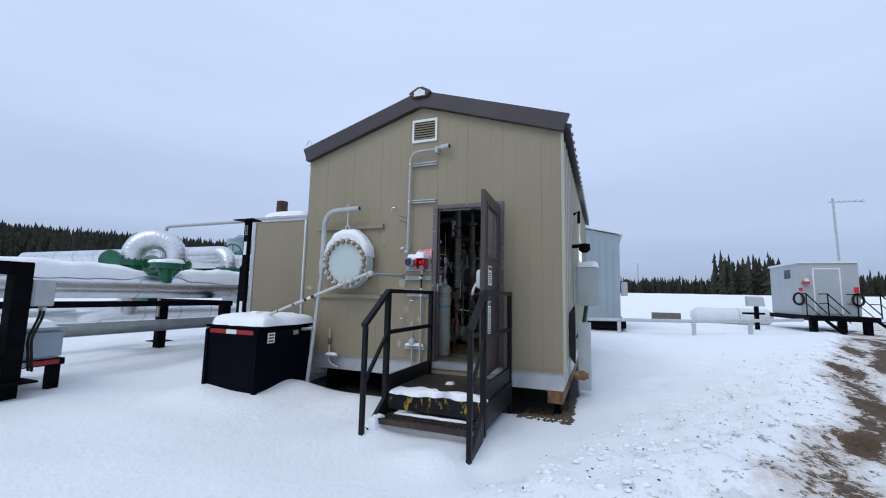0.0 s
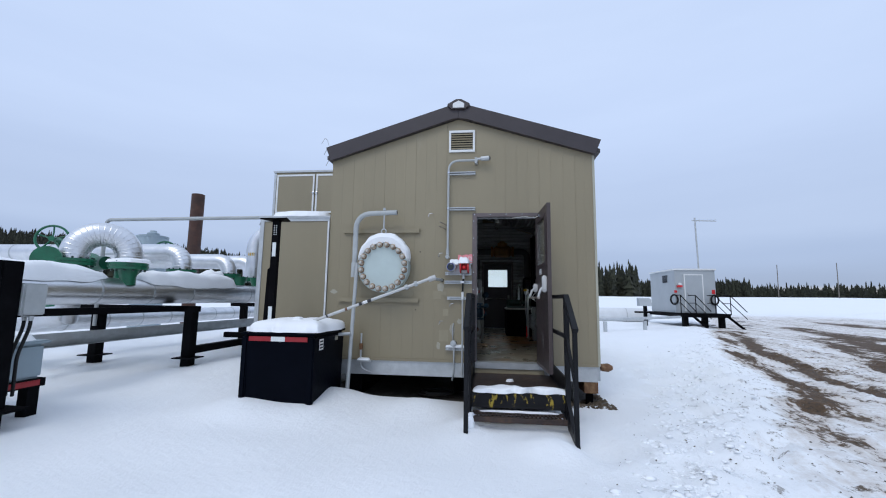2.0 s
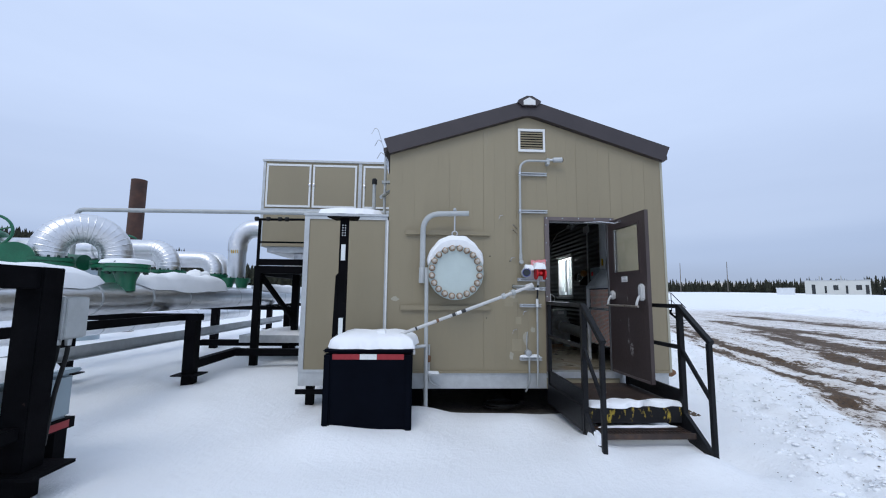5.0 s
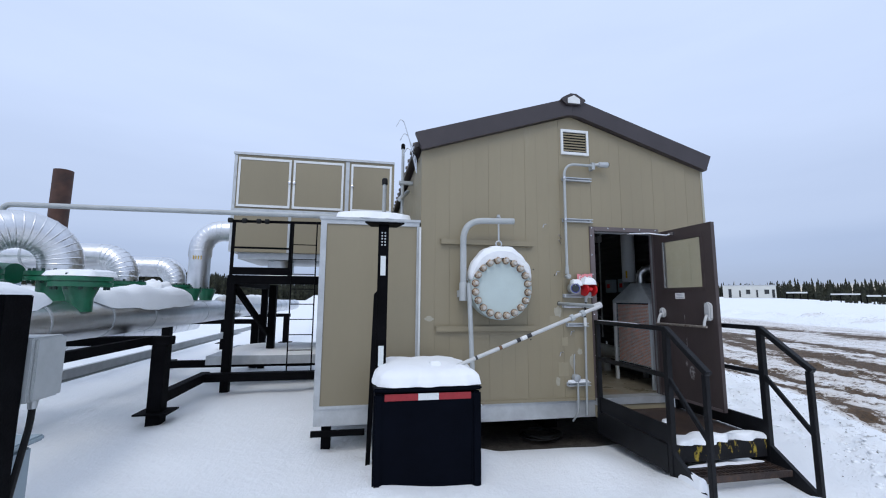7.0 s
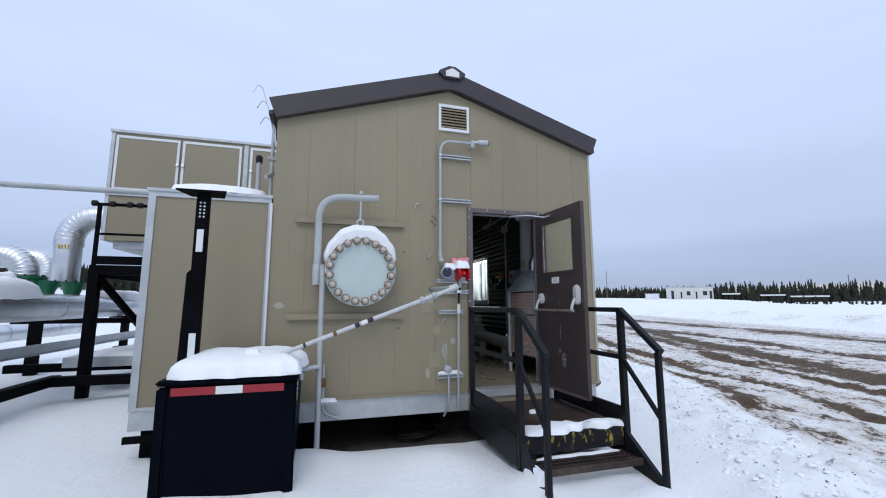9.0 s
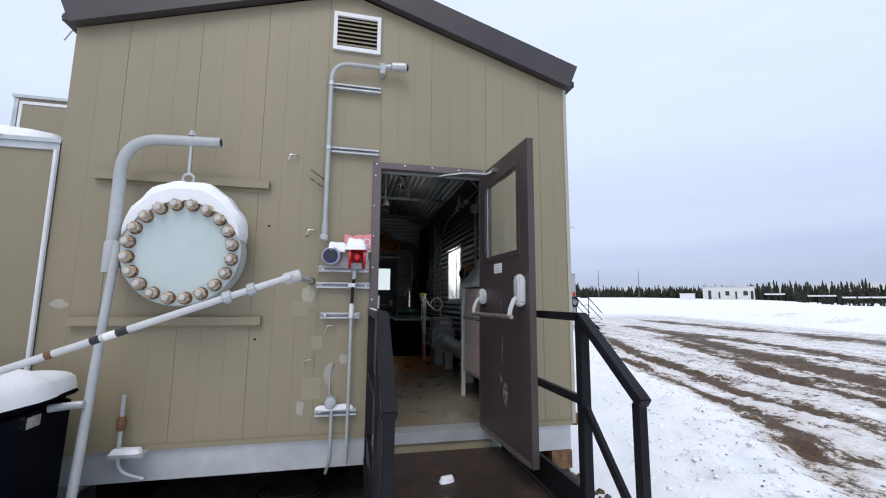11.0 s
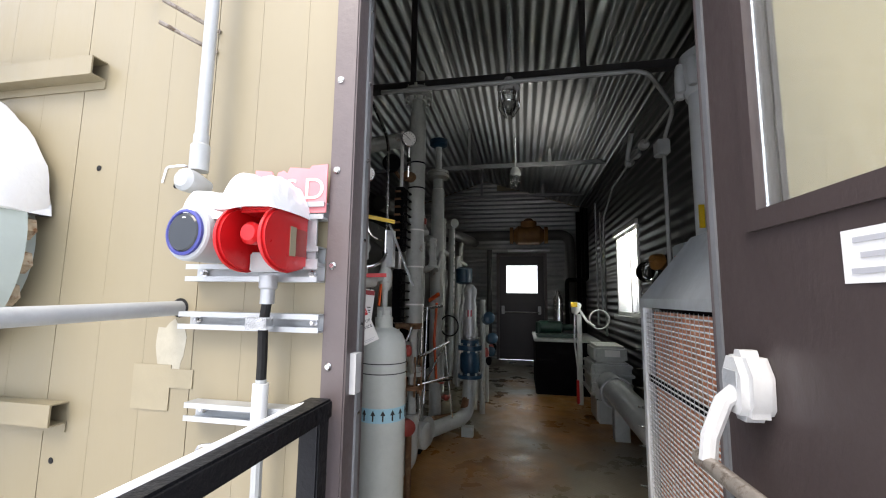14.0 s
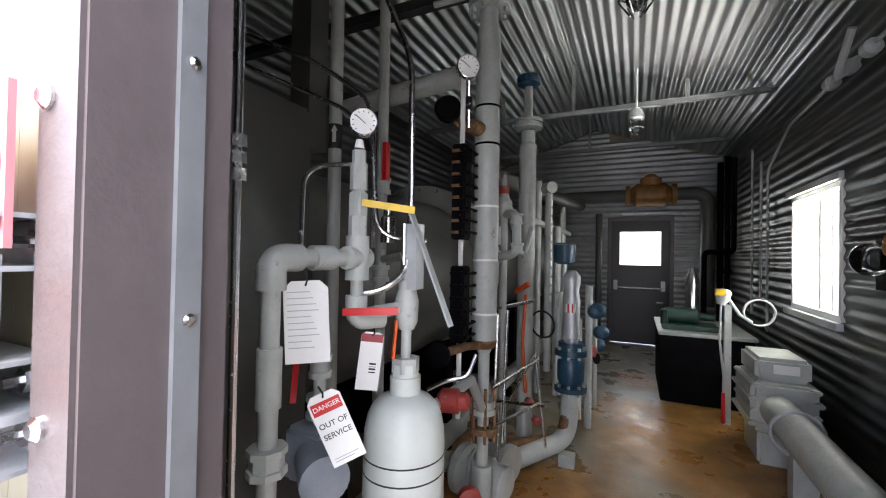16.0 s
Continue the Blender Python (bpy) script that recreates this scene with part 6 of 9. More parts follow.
UA, UB = Vector((-9.138, 5.556, 1.97)), Vector((-8.585, 6.09, 1.97))
UD = (UB - UA).normalized()
gored_bend(ub, [UA + Vector((0, 0, -0.02))] + arc((UA + UB) / 2 + Vector((0, 0, 0.08)), (UB - UA).length / 2, -UD, (0, 0, 1), 0, math.pi, 18) + [UB + Vector((0, 0, -0.02))], 0.215)
for q in (UA, UB):
    pipe_flange(ub, q - Vector((0, 0, 0.06)), (0, 0, 1), 0.31, 0.055, 16)
    part("neck", lathe(q - Vector((0, 0, 0.5)), (0, 0, 1), [(0, 0.2), (0.4, 0.2)], 20), "green", ub)
part("valve_body", lathe((-9.5, 6.2, 1.94), (-1, 0.3, 0), [(-0.5, 0.12), (-0.1, 0.14), (0, 0.2), (0.3, 0.2), (0.4, 0.14), (1.7, 0.14)], 24), "green", ub)
part("blind_disc", lathe((-9.24, 5.19, 1.93), (0.5, -1, 0), [(-0.40, 0.12), (-0.06, 0.12), (-0.06, 0.215), (0.0, 0.215)], 28), "green", ub)
part("pipe_down", tube([(-9.138, 5.556, 1.8), (-9.138, 5.556, 1.0), (-10.7, 5.56, 0.8)], 0.19, 20), "lagging", ub)
part("pipe_down", tube([(-8.585, 6.09, 1.8), (-8.585, 6.09, 1.45), (-8.2, 6.09, 1.42)], 0.19, 20), "green", ub)


def handwheel(name, c, axis, r, label, stem):
    h = thing(name, label, "handwheel", c)
    c, ax = Vector(c), Vector(axis).normalized()
    u = Vector((0, 0, 1))
    u = (u - ax * u.dot(ax)).normalized()
    v = ax.cross(u)
    part("rim", tube([c + (u * math.cos(a) + v * math.sin(a)) * r for a in [i * math.pi / 14 for i in range(29)]], r * 0.085, 10), "green", h)
    for i in range(5):
        a = 2 * math.pi * i / 5
        part("spoke", tube([c, c + ax * -0.03 + (u * math.cos(a) + v * math.sin(a)) * r * 0.5, c + (u * math.cos(a) + v * math.sin(a)) * r], r * 0.055, 8), "green", h)
    part("hub", lathe(c - ax * 0.06, ax, [(0, r * 0.2), (0.1, r * 0.2)], 14), "green", h)
    part("stem", lathe(c - ax * stem, ax, [(0, 0.1), (stem * 0.4, 0.09), (stem * 0.5, 0.05), (stem, 0.04)], 14), "green", h)
    return h


handwheel("handwheel", (-11.50, 7.10, 2.56), (0.55, -1, 0.1), 0.29, "green spoked handwheel on a pipeline valve", 0.6)
gv = thing("pipeline_valve", "green pipeline valve body on the far pipe", "valve", (-11.8, 7.75, 0.7))
part("body", lathe((-11.85, 7.75, 0.9), (0, 0, 1), [(0, 0.25), (0.9, 0.25), (1.0, 0.34), (1.1, 0.34), (1.15, 0.2), (1.5, 0.17), (1.6, 0.1)], 24), "green", gv)
part("side_flange", lathe((-12.1, 7.75, 2.05), (1, 0, 0), [(0, 0.3), (0.08, 0.3), (0.1, 0.2), (0.6, 0.2), (0.62, 0.3), (0.7, 0.3)], 24), "green", gv)
handwheel("handwheel", (-10.85, 9.5, 2.55), (0.5, -1, 0), 0.28, "green spoked handwheel on a distant valve", 0.8)


def side_elbow(y, x, zt, r, label, reach=-9.0, bend=0.3):
    """A lagged line that arrives from the west and drops into the header."""
    e = thing("pipe_elbow", label, "pipe bend", (x, y, HZ))
    c = Vector((x - bend, y, zt - bend))
    path = arc(c, bend, (1, 0, 0), (0, 0, 1), 0, math.pi / 2, 9)
    gored_bend(e, [Vector((x, y, 1.92))] + path, r)
    lagged_pipe(e, [(x - bend + 0.01, y, zt), (x + reach, y, zt)], r)
    pipe_flange(e, (x, y, 1.86), (0, 0, 1), r + 0.1, 0.05, 12)
    return e


side_elbow(7.45, -8.61, 2.29, 0.19, "silver lagged elbow dropping to a green flange")
side_elbow(8.91, -8.50, 2.24, 0.18, "silver lagged elbow beside its twin, green flange below")
side_elbow(11.6, -9.6, 2.45, 0.22, "silver lagged elbow at the yard's far end", -6.0)

vp2 = thing("riser_pipe", "silver lagged riser bending into the raised unit", "pipe", (-8.3, 9.7, HZ))
gored_bend(vp2, [Vector((-8.50, 10.0, 2.55))] + arc((-8.05, 10.0, 2.68), 0.45, (-1, 0, 0), (0, 0, 1), 0, math.pi / 2, 9) + [Vector((-7.7, 10.0, 3.13))], 0.225)
part("riser", tube([(-8.50, 10.0, 1.85), (-8.50, 10.0, 2.56)], 0.21, 26), "lagging", vp2)
pipe_flange(vp2, (-8.50, 10.0, 1.82), (0, 0, 1), 0.33, 0.05, 12)
for i in range(4):
    part("mark", box(-8.56 + i * 0.05, -8.545 + i * 0.05, 9.775, 9.79, 2.48, 2.56), "yellow", vp2)

tp = thing("instrument_pipe", "thin grey pipe spanning from the yard to the building", "pipe", (-7.0, 6.49, 2.84))
part("run", tube(fillet([(-9.57, 6.49, 0.75), (-9.57, 6.49, 2.845), (-4.4, 6.49, 2.87)], 0.12, 6), 0.035, 12), "grey_paint", tp)

st = thing("exhaust_stack", "tall rust-brown steel stack", "stack", (-15.2, 16.1, 0))
part("shell", lathe((-15.2, 16.1, 0), (0, 0, 1), [(0, 0.27), (5.95, 0.27), (5.96, 0.24), (5.6, 0.23)], 28), "rust", st)
part("base_ring", lathe((-15.2, 16.1, 2.6), (0, 0, 1), [(0, 0.34), (0.08, 0.34)], 28), "rust", st)
tk = thing("small_tank", "blue-grey vertical tank with a domed cap in the yard", "tank", (-14.4, 12.95, 0))
part("shell", lathe((-14.4, 12.95, -0.2), (0, 0, 1), [(0, 0.5), (3.68, 0.5), (3.72, 0.46), (3.74, 0.46)], 28), "shed_blue", tk)
part("cap", lathe((-14.4, 12.95, 3.54), (0, 0, 1), [(0, 0.2), (0.1, 0.2), (0.14, 0.12), (0.2, 0.1)], 20), "shed_blue", tk)
part("rim", lathe((-14.4, 12.95, 3.46), (0, 0, 1), [(0, 0.515), (0.06, 0.515)], 28), "shed_blue", tk)


def rack(y, xs, top, label):
    r = thing("pipe_rack", label, "rack", (sum(xs) / len(xs), y, 0), "pipe rack frames")
    for x in xs:
        part("leg", box(x - 0.085, x + 0.085, y - 0.09, y + 0.09, -0.15, top), "rack_black", r, bevel=0.006)
        part("base_plate", box(x - 0.2, x + 0.2, y - 0.18, y + 0.18, 0.18, 0.20), "rack_black", r)
    part("cross_beam", box(min(xs) - 0.4, max(xs) + 0.12, y - 0.095, y + 0.095, top, top + 0.11), "rack_black", r, bevel=0.006)
    return r


for y in (-3.6, 1.5, 6.6, 11.4, 15.5):
    rack(y, (-7.63, -9.6), 1.05, "black steel frame carrying the silver pipes")
bmr = thing("rack_beam", "long black steel beam under the header pipe", "beam", (-7.75, 6, 1.1))
part("beam", box(-7.80, -7.72, -4, 6.7, 1.06, 1.16), "rack_black", bmr)
ch = thing("cable_tray", "grey steel channel running along the rack legs", "channel", (-7.95, 6, 0.6))
bm = box(-9.30, -9.29, -3.5, 16, 0.46, 0.62)
box(-9.29, -9.18, -3.5, 16, 0.615, 0.62, bm)
box(-9.29, -9.18, -3.5, 16, 0.46, 0.465, bm)
part("channel", bm, "galv", ch, smooth=False)
part("second_channel", box(-8.75, -8.74, 2, 16, 0.62, 0.74), "galv", ch, smooth=False)
sk = thing("skid_beam", "black steel skid beam around the raised unit", "beam", (-7.2, 8.2, 0.3))
part("long_beam", box(-7.78, -7.64, 6.7, 8.5, 0.24, 0.38), "rack_black", sk, bevel=0.006)
part("cross_beam", box(-7.64, -4.4, 8.24, 8.40, 0.24, 0.38), "rack_black", sk, bevel=0.006)
part("rear_beam", box(-9.2, -4.4, 9.9, 10.05, 0.24, 0.38), "rack_black", sk, bevel=0.006)


# ---------------------------------------------------------------- raised air unit on its stand
def air_unit():
    x0, x1, y0, y1 = -7.8, WEST - 0.05, 9.55, 11.6
    u = thing("air_unit", "tan air handling cabinet with aluminium-framed doors, raised on steel", "air handler", (-6.1, 10.5, 2.62))
    part("casing", box(x0, x1, y0, y1, 2.64, 4.74), "siding", u, smooth=False)
    part("roof_rim", box(x0 - 0.03, x1, y0 - 0.035, y1, 4.74, 4.79), "galv", u)
    part("belt", box(x0 - 0.012, x1, y0 - 0.03, y0 - 0.0005, 3.50, 3.56), "galv", u)
    part("corner_trim", box(x0 - 0.012, x0 + 0.05, y0 - 0.012, y0 - 0.0005, 2.64, 4.73), "galv", u)
    part("corner_trim", box(-6.66, -6.60, y0 - 0.012, y0 - 0.0005, 2.64, 3.49), "galv", u)
    part("post_trim", box(-5.49, -5.41, y0 - 0.012, y0 - 0.0005, 3.57, 4.73), "galv", u)
    for a, b in ((-7.72, -6.645), (-6.60, -5.53), (-5.37, -4.47)):
        d = part("door", box(a, b, y0 - 0.022, y0 - 0.0125, 3.60, 4.68), "siding", u, "tan access door", smooth=False)
        bm = box(a, b, y0 - 0.032, y0 - 0.0225, 4.63, 4.68)
        box(a, b, y0 - 0.032, y0 - 0.0225, 3.60, 3.65, bm)
        box(a, a + 0.045, y0 - 0.032, y0 - 0.0225, 3.65, 4.63, bm)
        box(b - 0.045, b, y0 - 0.032, y0 - 0.0225, 3.65, 4.63, bm)
        part("door_frame", bm, "white", d, smooth=False)
        hx = b - 0.02 if a < -7 else a + 0.03
        part("latch", lathe((hx, y0 - 0.03, 4.16), (0, -1, 0), [(0, 0.03), (0.03, 0.03), (0.035, 0.018)], 12), "zinc", d)
    part("under_tray", box(x0 + 0.15, x1, y0 + 0.1, y1 - 0.1, 2.5, 2.64), "galv", u)
    part("outlet_duct", lathe((-6.9, 10.3, 2.1), (0, 0, 1), [(0, 0.28), (0.45, 0.28)], 24), "lagging", u)
    s = thing("unit_stand", "black steel platform with guard rails and a ladder", "platform", (-6.4, 9.2, 0.2))
    for x, y in ((-7.43, 8.66), (-7.43, 11.3), (-4.75, 11.3)):
        part("post", box(x - 0.07, x + 0.07, y - 0.07, y + 0.07, -0.1, 1.95), "rack_black", s, bevel=0.006)
    part("inner_post", box(-6.95, -6.81, 9.5, 9.64, 0.6, 1.95), "rack_black", s)
    part("deck_beam", box(-7.5, WEST - 0.05, 8.59, 8.73, 1.94, 2.10), "rack_black", s, bevel=0.006)
    part("deck", box(-7.5, WEST - 0.05, 8.73, 11.4, 2.03, 2.07), "rack_black", s)
    part("side_beam", box(-7.5, -7.36, 8.73, 11.4, 1.9, 2.03), "rack_black", s)
    part("brace", square_bar((-7.38, 8.66, 1.9), (-6.9, 9.4, 0.95), 0.09), "rack_black", s)
    for x in (-7.45, -6.42):
        part("rail_post", square_bar((x, 8.62, 2.1), (x, 8.62, 3.12), 0.05), "rack_black", s)
    part("toe_board", box(-7.47, -6.4, 8.60, 8.615, 2.11, 2.25), "rack_black", s)
    part("top_rail", square_bar((-7.47, 8.62, 3.12), (-4.45, 8.62, 3.16), 0.045), "rack_black", s)
    part("mid_rail", square_bar((-7.47, 8.62, 2.62), (-6.4, 8.62, 2.62), 0.035), "rack_black", s)
    lad = part("ladder", tube([(-6.36, 8.5, 0.3), (-6.36, 8.5, 3.1)], 0.012, 8), "rack_black", s, "thin black ladder")
    part("stile", tube([(-5.93, 8.5, 0.3), (-5.93, 8.5, 3.1)], 0.012, 8), "rack_black", lad)
    for i in range(9):
        part("rung", rod((-6.36, 8.5, 0.45 + i * 0.28), (-5.93, 8.5, 0.45 + i * 0.28), 0.009, 6), "rack_black", lad)
    for x in (-7.55, -7.3, -7.05, -6.9):
        part("pipe_clamp", lathe((x, 8.6, 3.13), (1, 0, 0), [(0, 0.05), (0.06, 0.05), (0.08, 0.03)], 10), "rubber", s)
    part("side_pan", box(-7.9, -4.9, 9.0, 11.0, 0.42, 0.58), "galv", s)
    solo("snow_cover", heap(-7.8, -4.95, 9.02, 10.9, 0.581, 0.08, 41, 24, 18, 0.05), "snow", "snow on the pan below the raised unit", "snow")
    solo("snow_cover", heap(-7.3, -5.5, 8.75, 9.4, 2.071, 0.06, 42, 24, 12, 0.05), "snow", "snow on the platform deck", "snow")


air_unit()

# eave conduits and guy hooks at the building's west corner
ant = thing("eave_conduit", "thin conduits and curled wires at the roof corner", "conduit", (WEST - 0.1, 5.9, 3.0))
part("riser", tube([(WEST - 0.15, 6.1, 2.6), (WEST - 0.15, 6.1, 3.85)], 0.022, 10), "grey_paint", ant)
part("cap", lathe((WEST - 0.15, 6.1, 3.82), (0, 0, 1), [(0, 0.03), (0.06, 0.03), (0.08, 0.015)], 10), "rack_black", ant)
part("stub", tube([(WEST - 0.38, 6.6, 2.6), (WEST - 0.38, 6.6, 3.45)], 0.03, 10), "grey_paint", ant)
part("stub_cap", lathe((WEST - 0.38, 6.6, 3.42), (0, 0, 1), [(0, 0.045), (0.08, 0.045), (0.1, 0.03)], 12), "rubber", ant)
for dx, top in ((0.0, 3.92), (0.05, 3.74), (0.09, 3.55)):
    part("wire", tube(fillet([(WEST - 0.035, 5.4, 3.25), (WEST - 0.13 + dx, 5.4, 3.3 + (top - 3.3) * 0.6), (WEST - 0.205 + dx, 5.4, top), (WEST - 0.25 + dx, 5.4, top + 0.03), (WEST - 0.30 + dx, 5.4, top - 0.07)], 0.05, 4), 0.006, 6), "zinc", ant)
part("bracket", box(WEST - 0.2, WEST - 0.002, 6.06, 6.14, 3.3, 3.34), "grey_paint", ant)
part("cross_pipe", tube([(WEST - 0.2, 6.0, 3.05), (WEST - 0.05, 6.3, 3.25)], 0.03, 8), "grey_paint", ant)

# ---------------------------------------------------------------- sign frame and skid tank nearest the yard
fm = thing("sign_frame", "black steel frame on broad plates with a grey box", "frame", (-6.9, 2.95, 0))
part("post", box(-6.87, -6.68, 2.75, 2.93, 0.225, 1.68), "rack_black", fm, bevel=0.006)
part("post_foot", box(-6.90, -6.69, 2.74, 2.92, -0.25, 0.198), "rack_black", fm)
part("low_beam", box(-6.82, -6.72, -1.3, 2.75, 0.45, 0.54), "rack_black", fm, bevel=0.006)
part("base_plate", box(-7.06, -6.54, 2.68, 3.04, 0.20, 0.224), "rack_black", fm)
part("head_beam", box(-6.88, -6.70, -1.6, 2.76, 1.52, 1.68), "rack_black", fm, bevel=0.006)
part("post", box(-6.94, -6.78, -1.5, -1.32, -0.2, 1.52), "rack_black", fm, bevel=0.006)
gb = thing("grey_control_box", "small grey enclosure on the black frame post", "enclosure", (-6.62, 3.1, 1.3))
part("case", box(-6.88, -6.66, 2.935, 3.16, 1.13, 1.46), "grey_paint", gb, bevel=0.008)
part("lid", box(-6.66, -6.645, 2.945, 3.15, 1.14, 1.45), "grey_paint", gb, bevel=0.004)
for i, x in enumerate((-6.82, -6.74)):
    part("cable", tube(fillet([(x, 3.1, 1.12), (x, 3.1, 1.0), (x + 0.02, 3.0, 0.72), (x - 0.1, 3.1, 0.3)], 0.08, 4), 0.016, 8), "rubber", gb)
    part("gland", lathe((x, 3.1, 1.12), (0, 0, -1), [(0, 0.024), (0.05, 0.02)], 10), "galv", gb)
gt = thing("grey_skid_tank", "blue-grey steel tank on black legs with reflective tape", "tank", (-7.6, 3.0, 0))
part("tub", box(-8.4, -6.93, 2.45, 3.45, 0.42, 0.80), "shed_blue", gt, bevel=0.03)
part("rim", box(-8.43, -6.90, 2.42, 3.48, 0.80, 0.835), "shed_blue", gt, bevel=0.01)
for x, y in ((-7.02, 2.5), (-7.02, 3.4), (-8.3, 2.5), (-8.3, 3.4)):
    part("leg", box(x - 0.06, x + 0.06, y - 0.06, y + 0.06, -0.18, 0.33), "rack_black", gt)
part("base_frame", box(-8.42, -6.92, 2.42, 3.48, 0.33, 0.418), "rack_black", gt)
for a, b, m_ in ((2.5, 2.8, "red_tape"), (2.8, 3.1, "white_tape"), (3.1, 3.42, "red_tape")):
    part("reflector_tape", box(-6.918, -6.915, a, b - 0.003, 0.345, 0.405), m_, gt)
solo("snow_cover", heap(-8.4, -6.93, 2.44, 3.46, 0.836, 0.11, 45, 24, 20, 0.04), "snow", "snow on the grey skid tank", "snow")

# ---------------------------------------------------------------- east side of the building
eb = thing("wall_enclosure", "grey electrical enclosure with a snow cap on the side wall", "enclosure", (EAST, 6.0, 1.5))
part("case", box(EAST + 0.07, EAST + 0.385, 6.7, 7.02, 1.26, 1.86), "grey_paint", eb, bevel=0.015)
part("mount", box(EAST + 0.02, EAST + 0.07, 6.74, 6.98, 1.3, 1.8), "galv", eb)
part("cables", tube([(EAST + 0.2, 6.85, 1.26), (EAST + 0.16, 6.85, 1.0), (EAST + 0.06, 6.8, 0.75)], 0.03, 8), "green_dark", eb)
solo("snow_cover", heap(EAST + 0.06, EAST + 0.39, 6.69, 7.03, 1.86, 0.09, 46, 12, 12, 0.02), "snow", "rounded snow on the wall enclosure", "snow")
el = thing("side_lamp", "grey bulkhead lamp arm on the side wall", "lamp", (EAST, 6.5, 2.15))
part("arm", tube([(EAST + 0.02, 6.5, 2.16), (EAST + 0.22, 6.5, 2.16)], 0.03, 10), "rack_black", el)
part("head", lathe((EAST + 0.2, 6.5, 2.20), (0, 0, -1), [(0, 0.02), (0.01, 0.08), (0.1, 0.085), (0.14, 0.04)], 16), "rack_black", el)
part("upper_fitting", tube([(EAST + 0.02, 7.0, 2.75), (EAST + 0.1, 7.0, 2.8), (EAST + 0.1, 7.0, 2.6)], 0.025, 8), "rack_black", el)
cc = thing("cable_coil", "dark cables hung in coils on the side wall", "cable", (EAST + 0.06, 5.65, 0.9))
for i in range(5):
    part("loop", tube([(EAST + 0.04 + 0.012 * i, 5.62 + 0.08 * math.cos(a) + 0.015 * i, 0.9 + (0.28 + 0.02 * i) * math.sin(a)) for a in [k * math.pi / 10 for k in range(21)]], 0.011, 6), "rubber", cc)
ep = thing("leaning_sheet", "dented grey metal panel leaning low on the side wall", "panel", (EAST + 0.2, 6.3, 0.1))
part("sheet", box(EAST + 0.10, EAST + 0.27, 6.2, 6.55, 0.10, 1.02), "galv", ep, bevel=0.006)
part("valve", lathe((EAST + 0.1, 5.5, 0.42), (1, 0, 0), [(0, 0.05), (0.1, 0.06), (0.16, 0.03)], 12), "rusty", ep)

# ---------------------------------------------------------------- buildings and tanks across the yard
sh = thing("far_shed", "blue-grey ribbed steel shed behind the building", "shed", (-2.0, 21.5, 0))
part("wall", prism([(-5.0, 0.42), (0.69, 0.42), (0.72, 4.12), (-2.2, 4.85), (-5.0, 4.12)], "y", 19.2, 25.0), "shed_blue", sh, smooth=False)
for i in range(20):
    x = -4.9 + i * 0.28
    part("rib", box(x, x + 0.03, 19.175, 19.2, 0.45, 4.1), "shed_blue", sh, smooth=False)
for sg in (-1, 1):
    part("roof", prism([(-2.15, 4.86), (-2.15 + sg * 3.0, 4.13), (-2.15 + sg * 3.0, 4.2), (-2.15, 4.95)], "y", 19.1, 25.1), "white", sh, smooth=False)
part("skid", box(-5.0, 0.9, 19.3, 24.9, 0.1, 0.41), "rack_black", sh)
part("meter_box", box(0.74, 1.0, 19.4, 19.8, 1.5, 2.1), "grey_paint", sh)


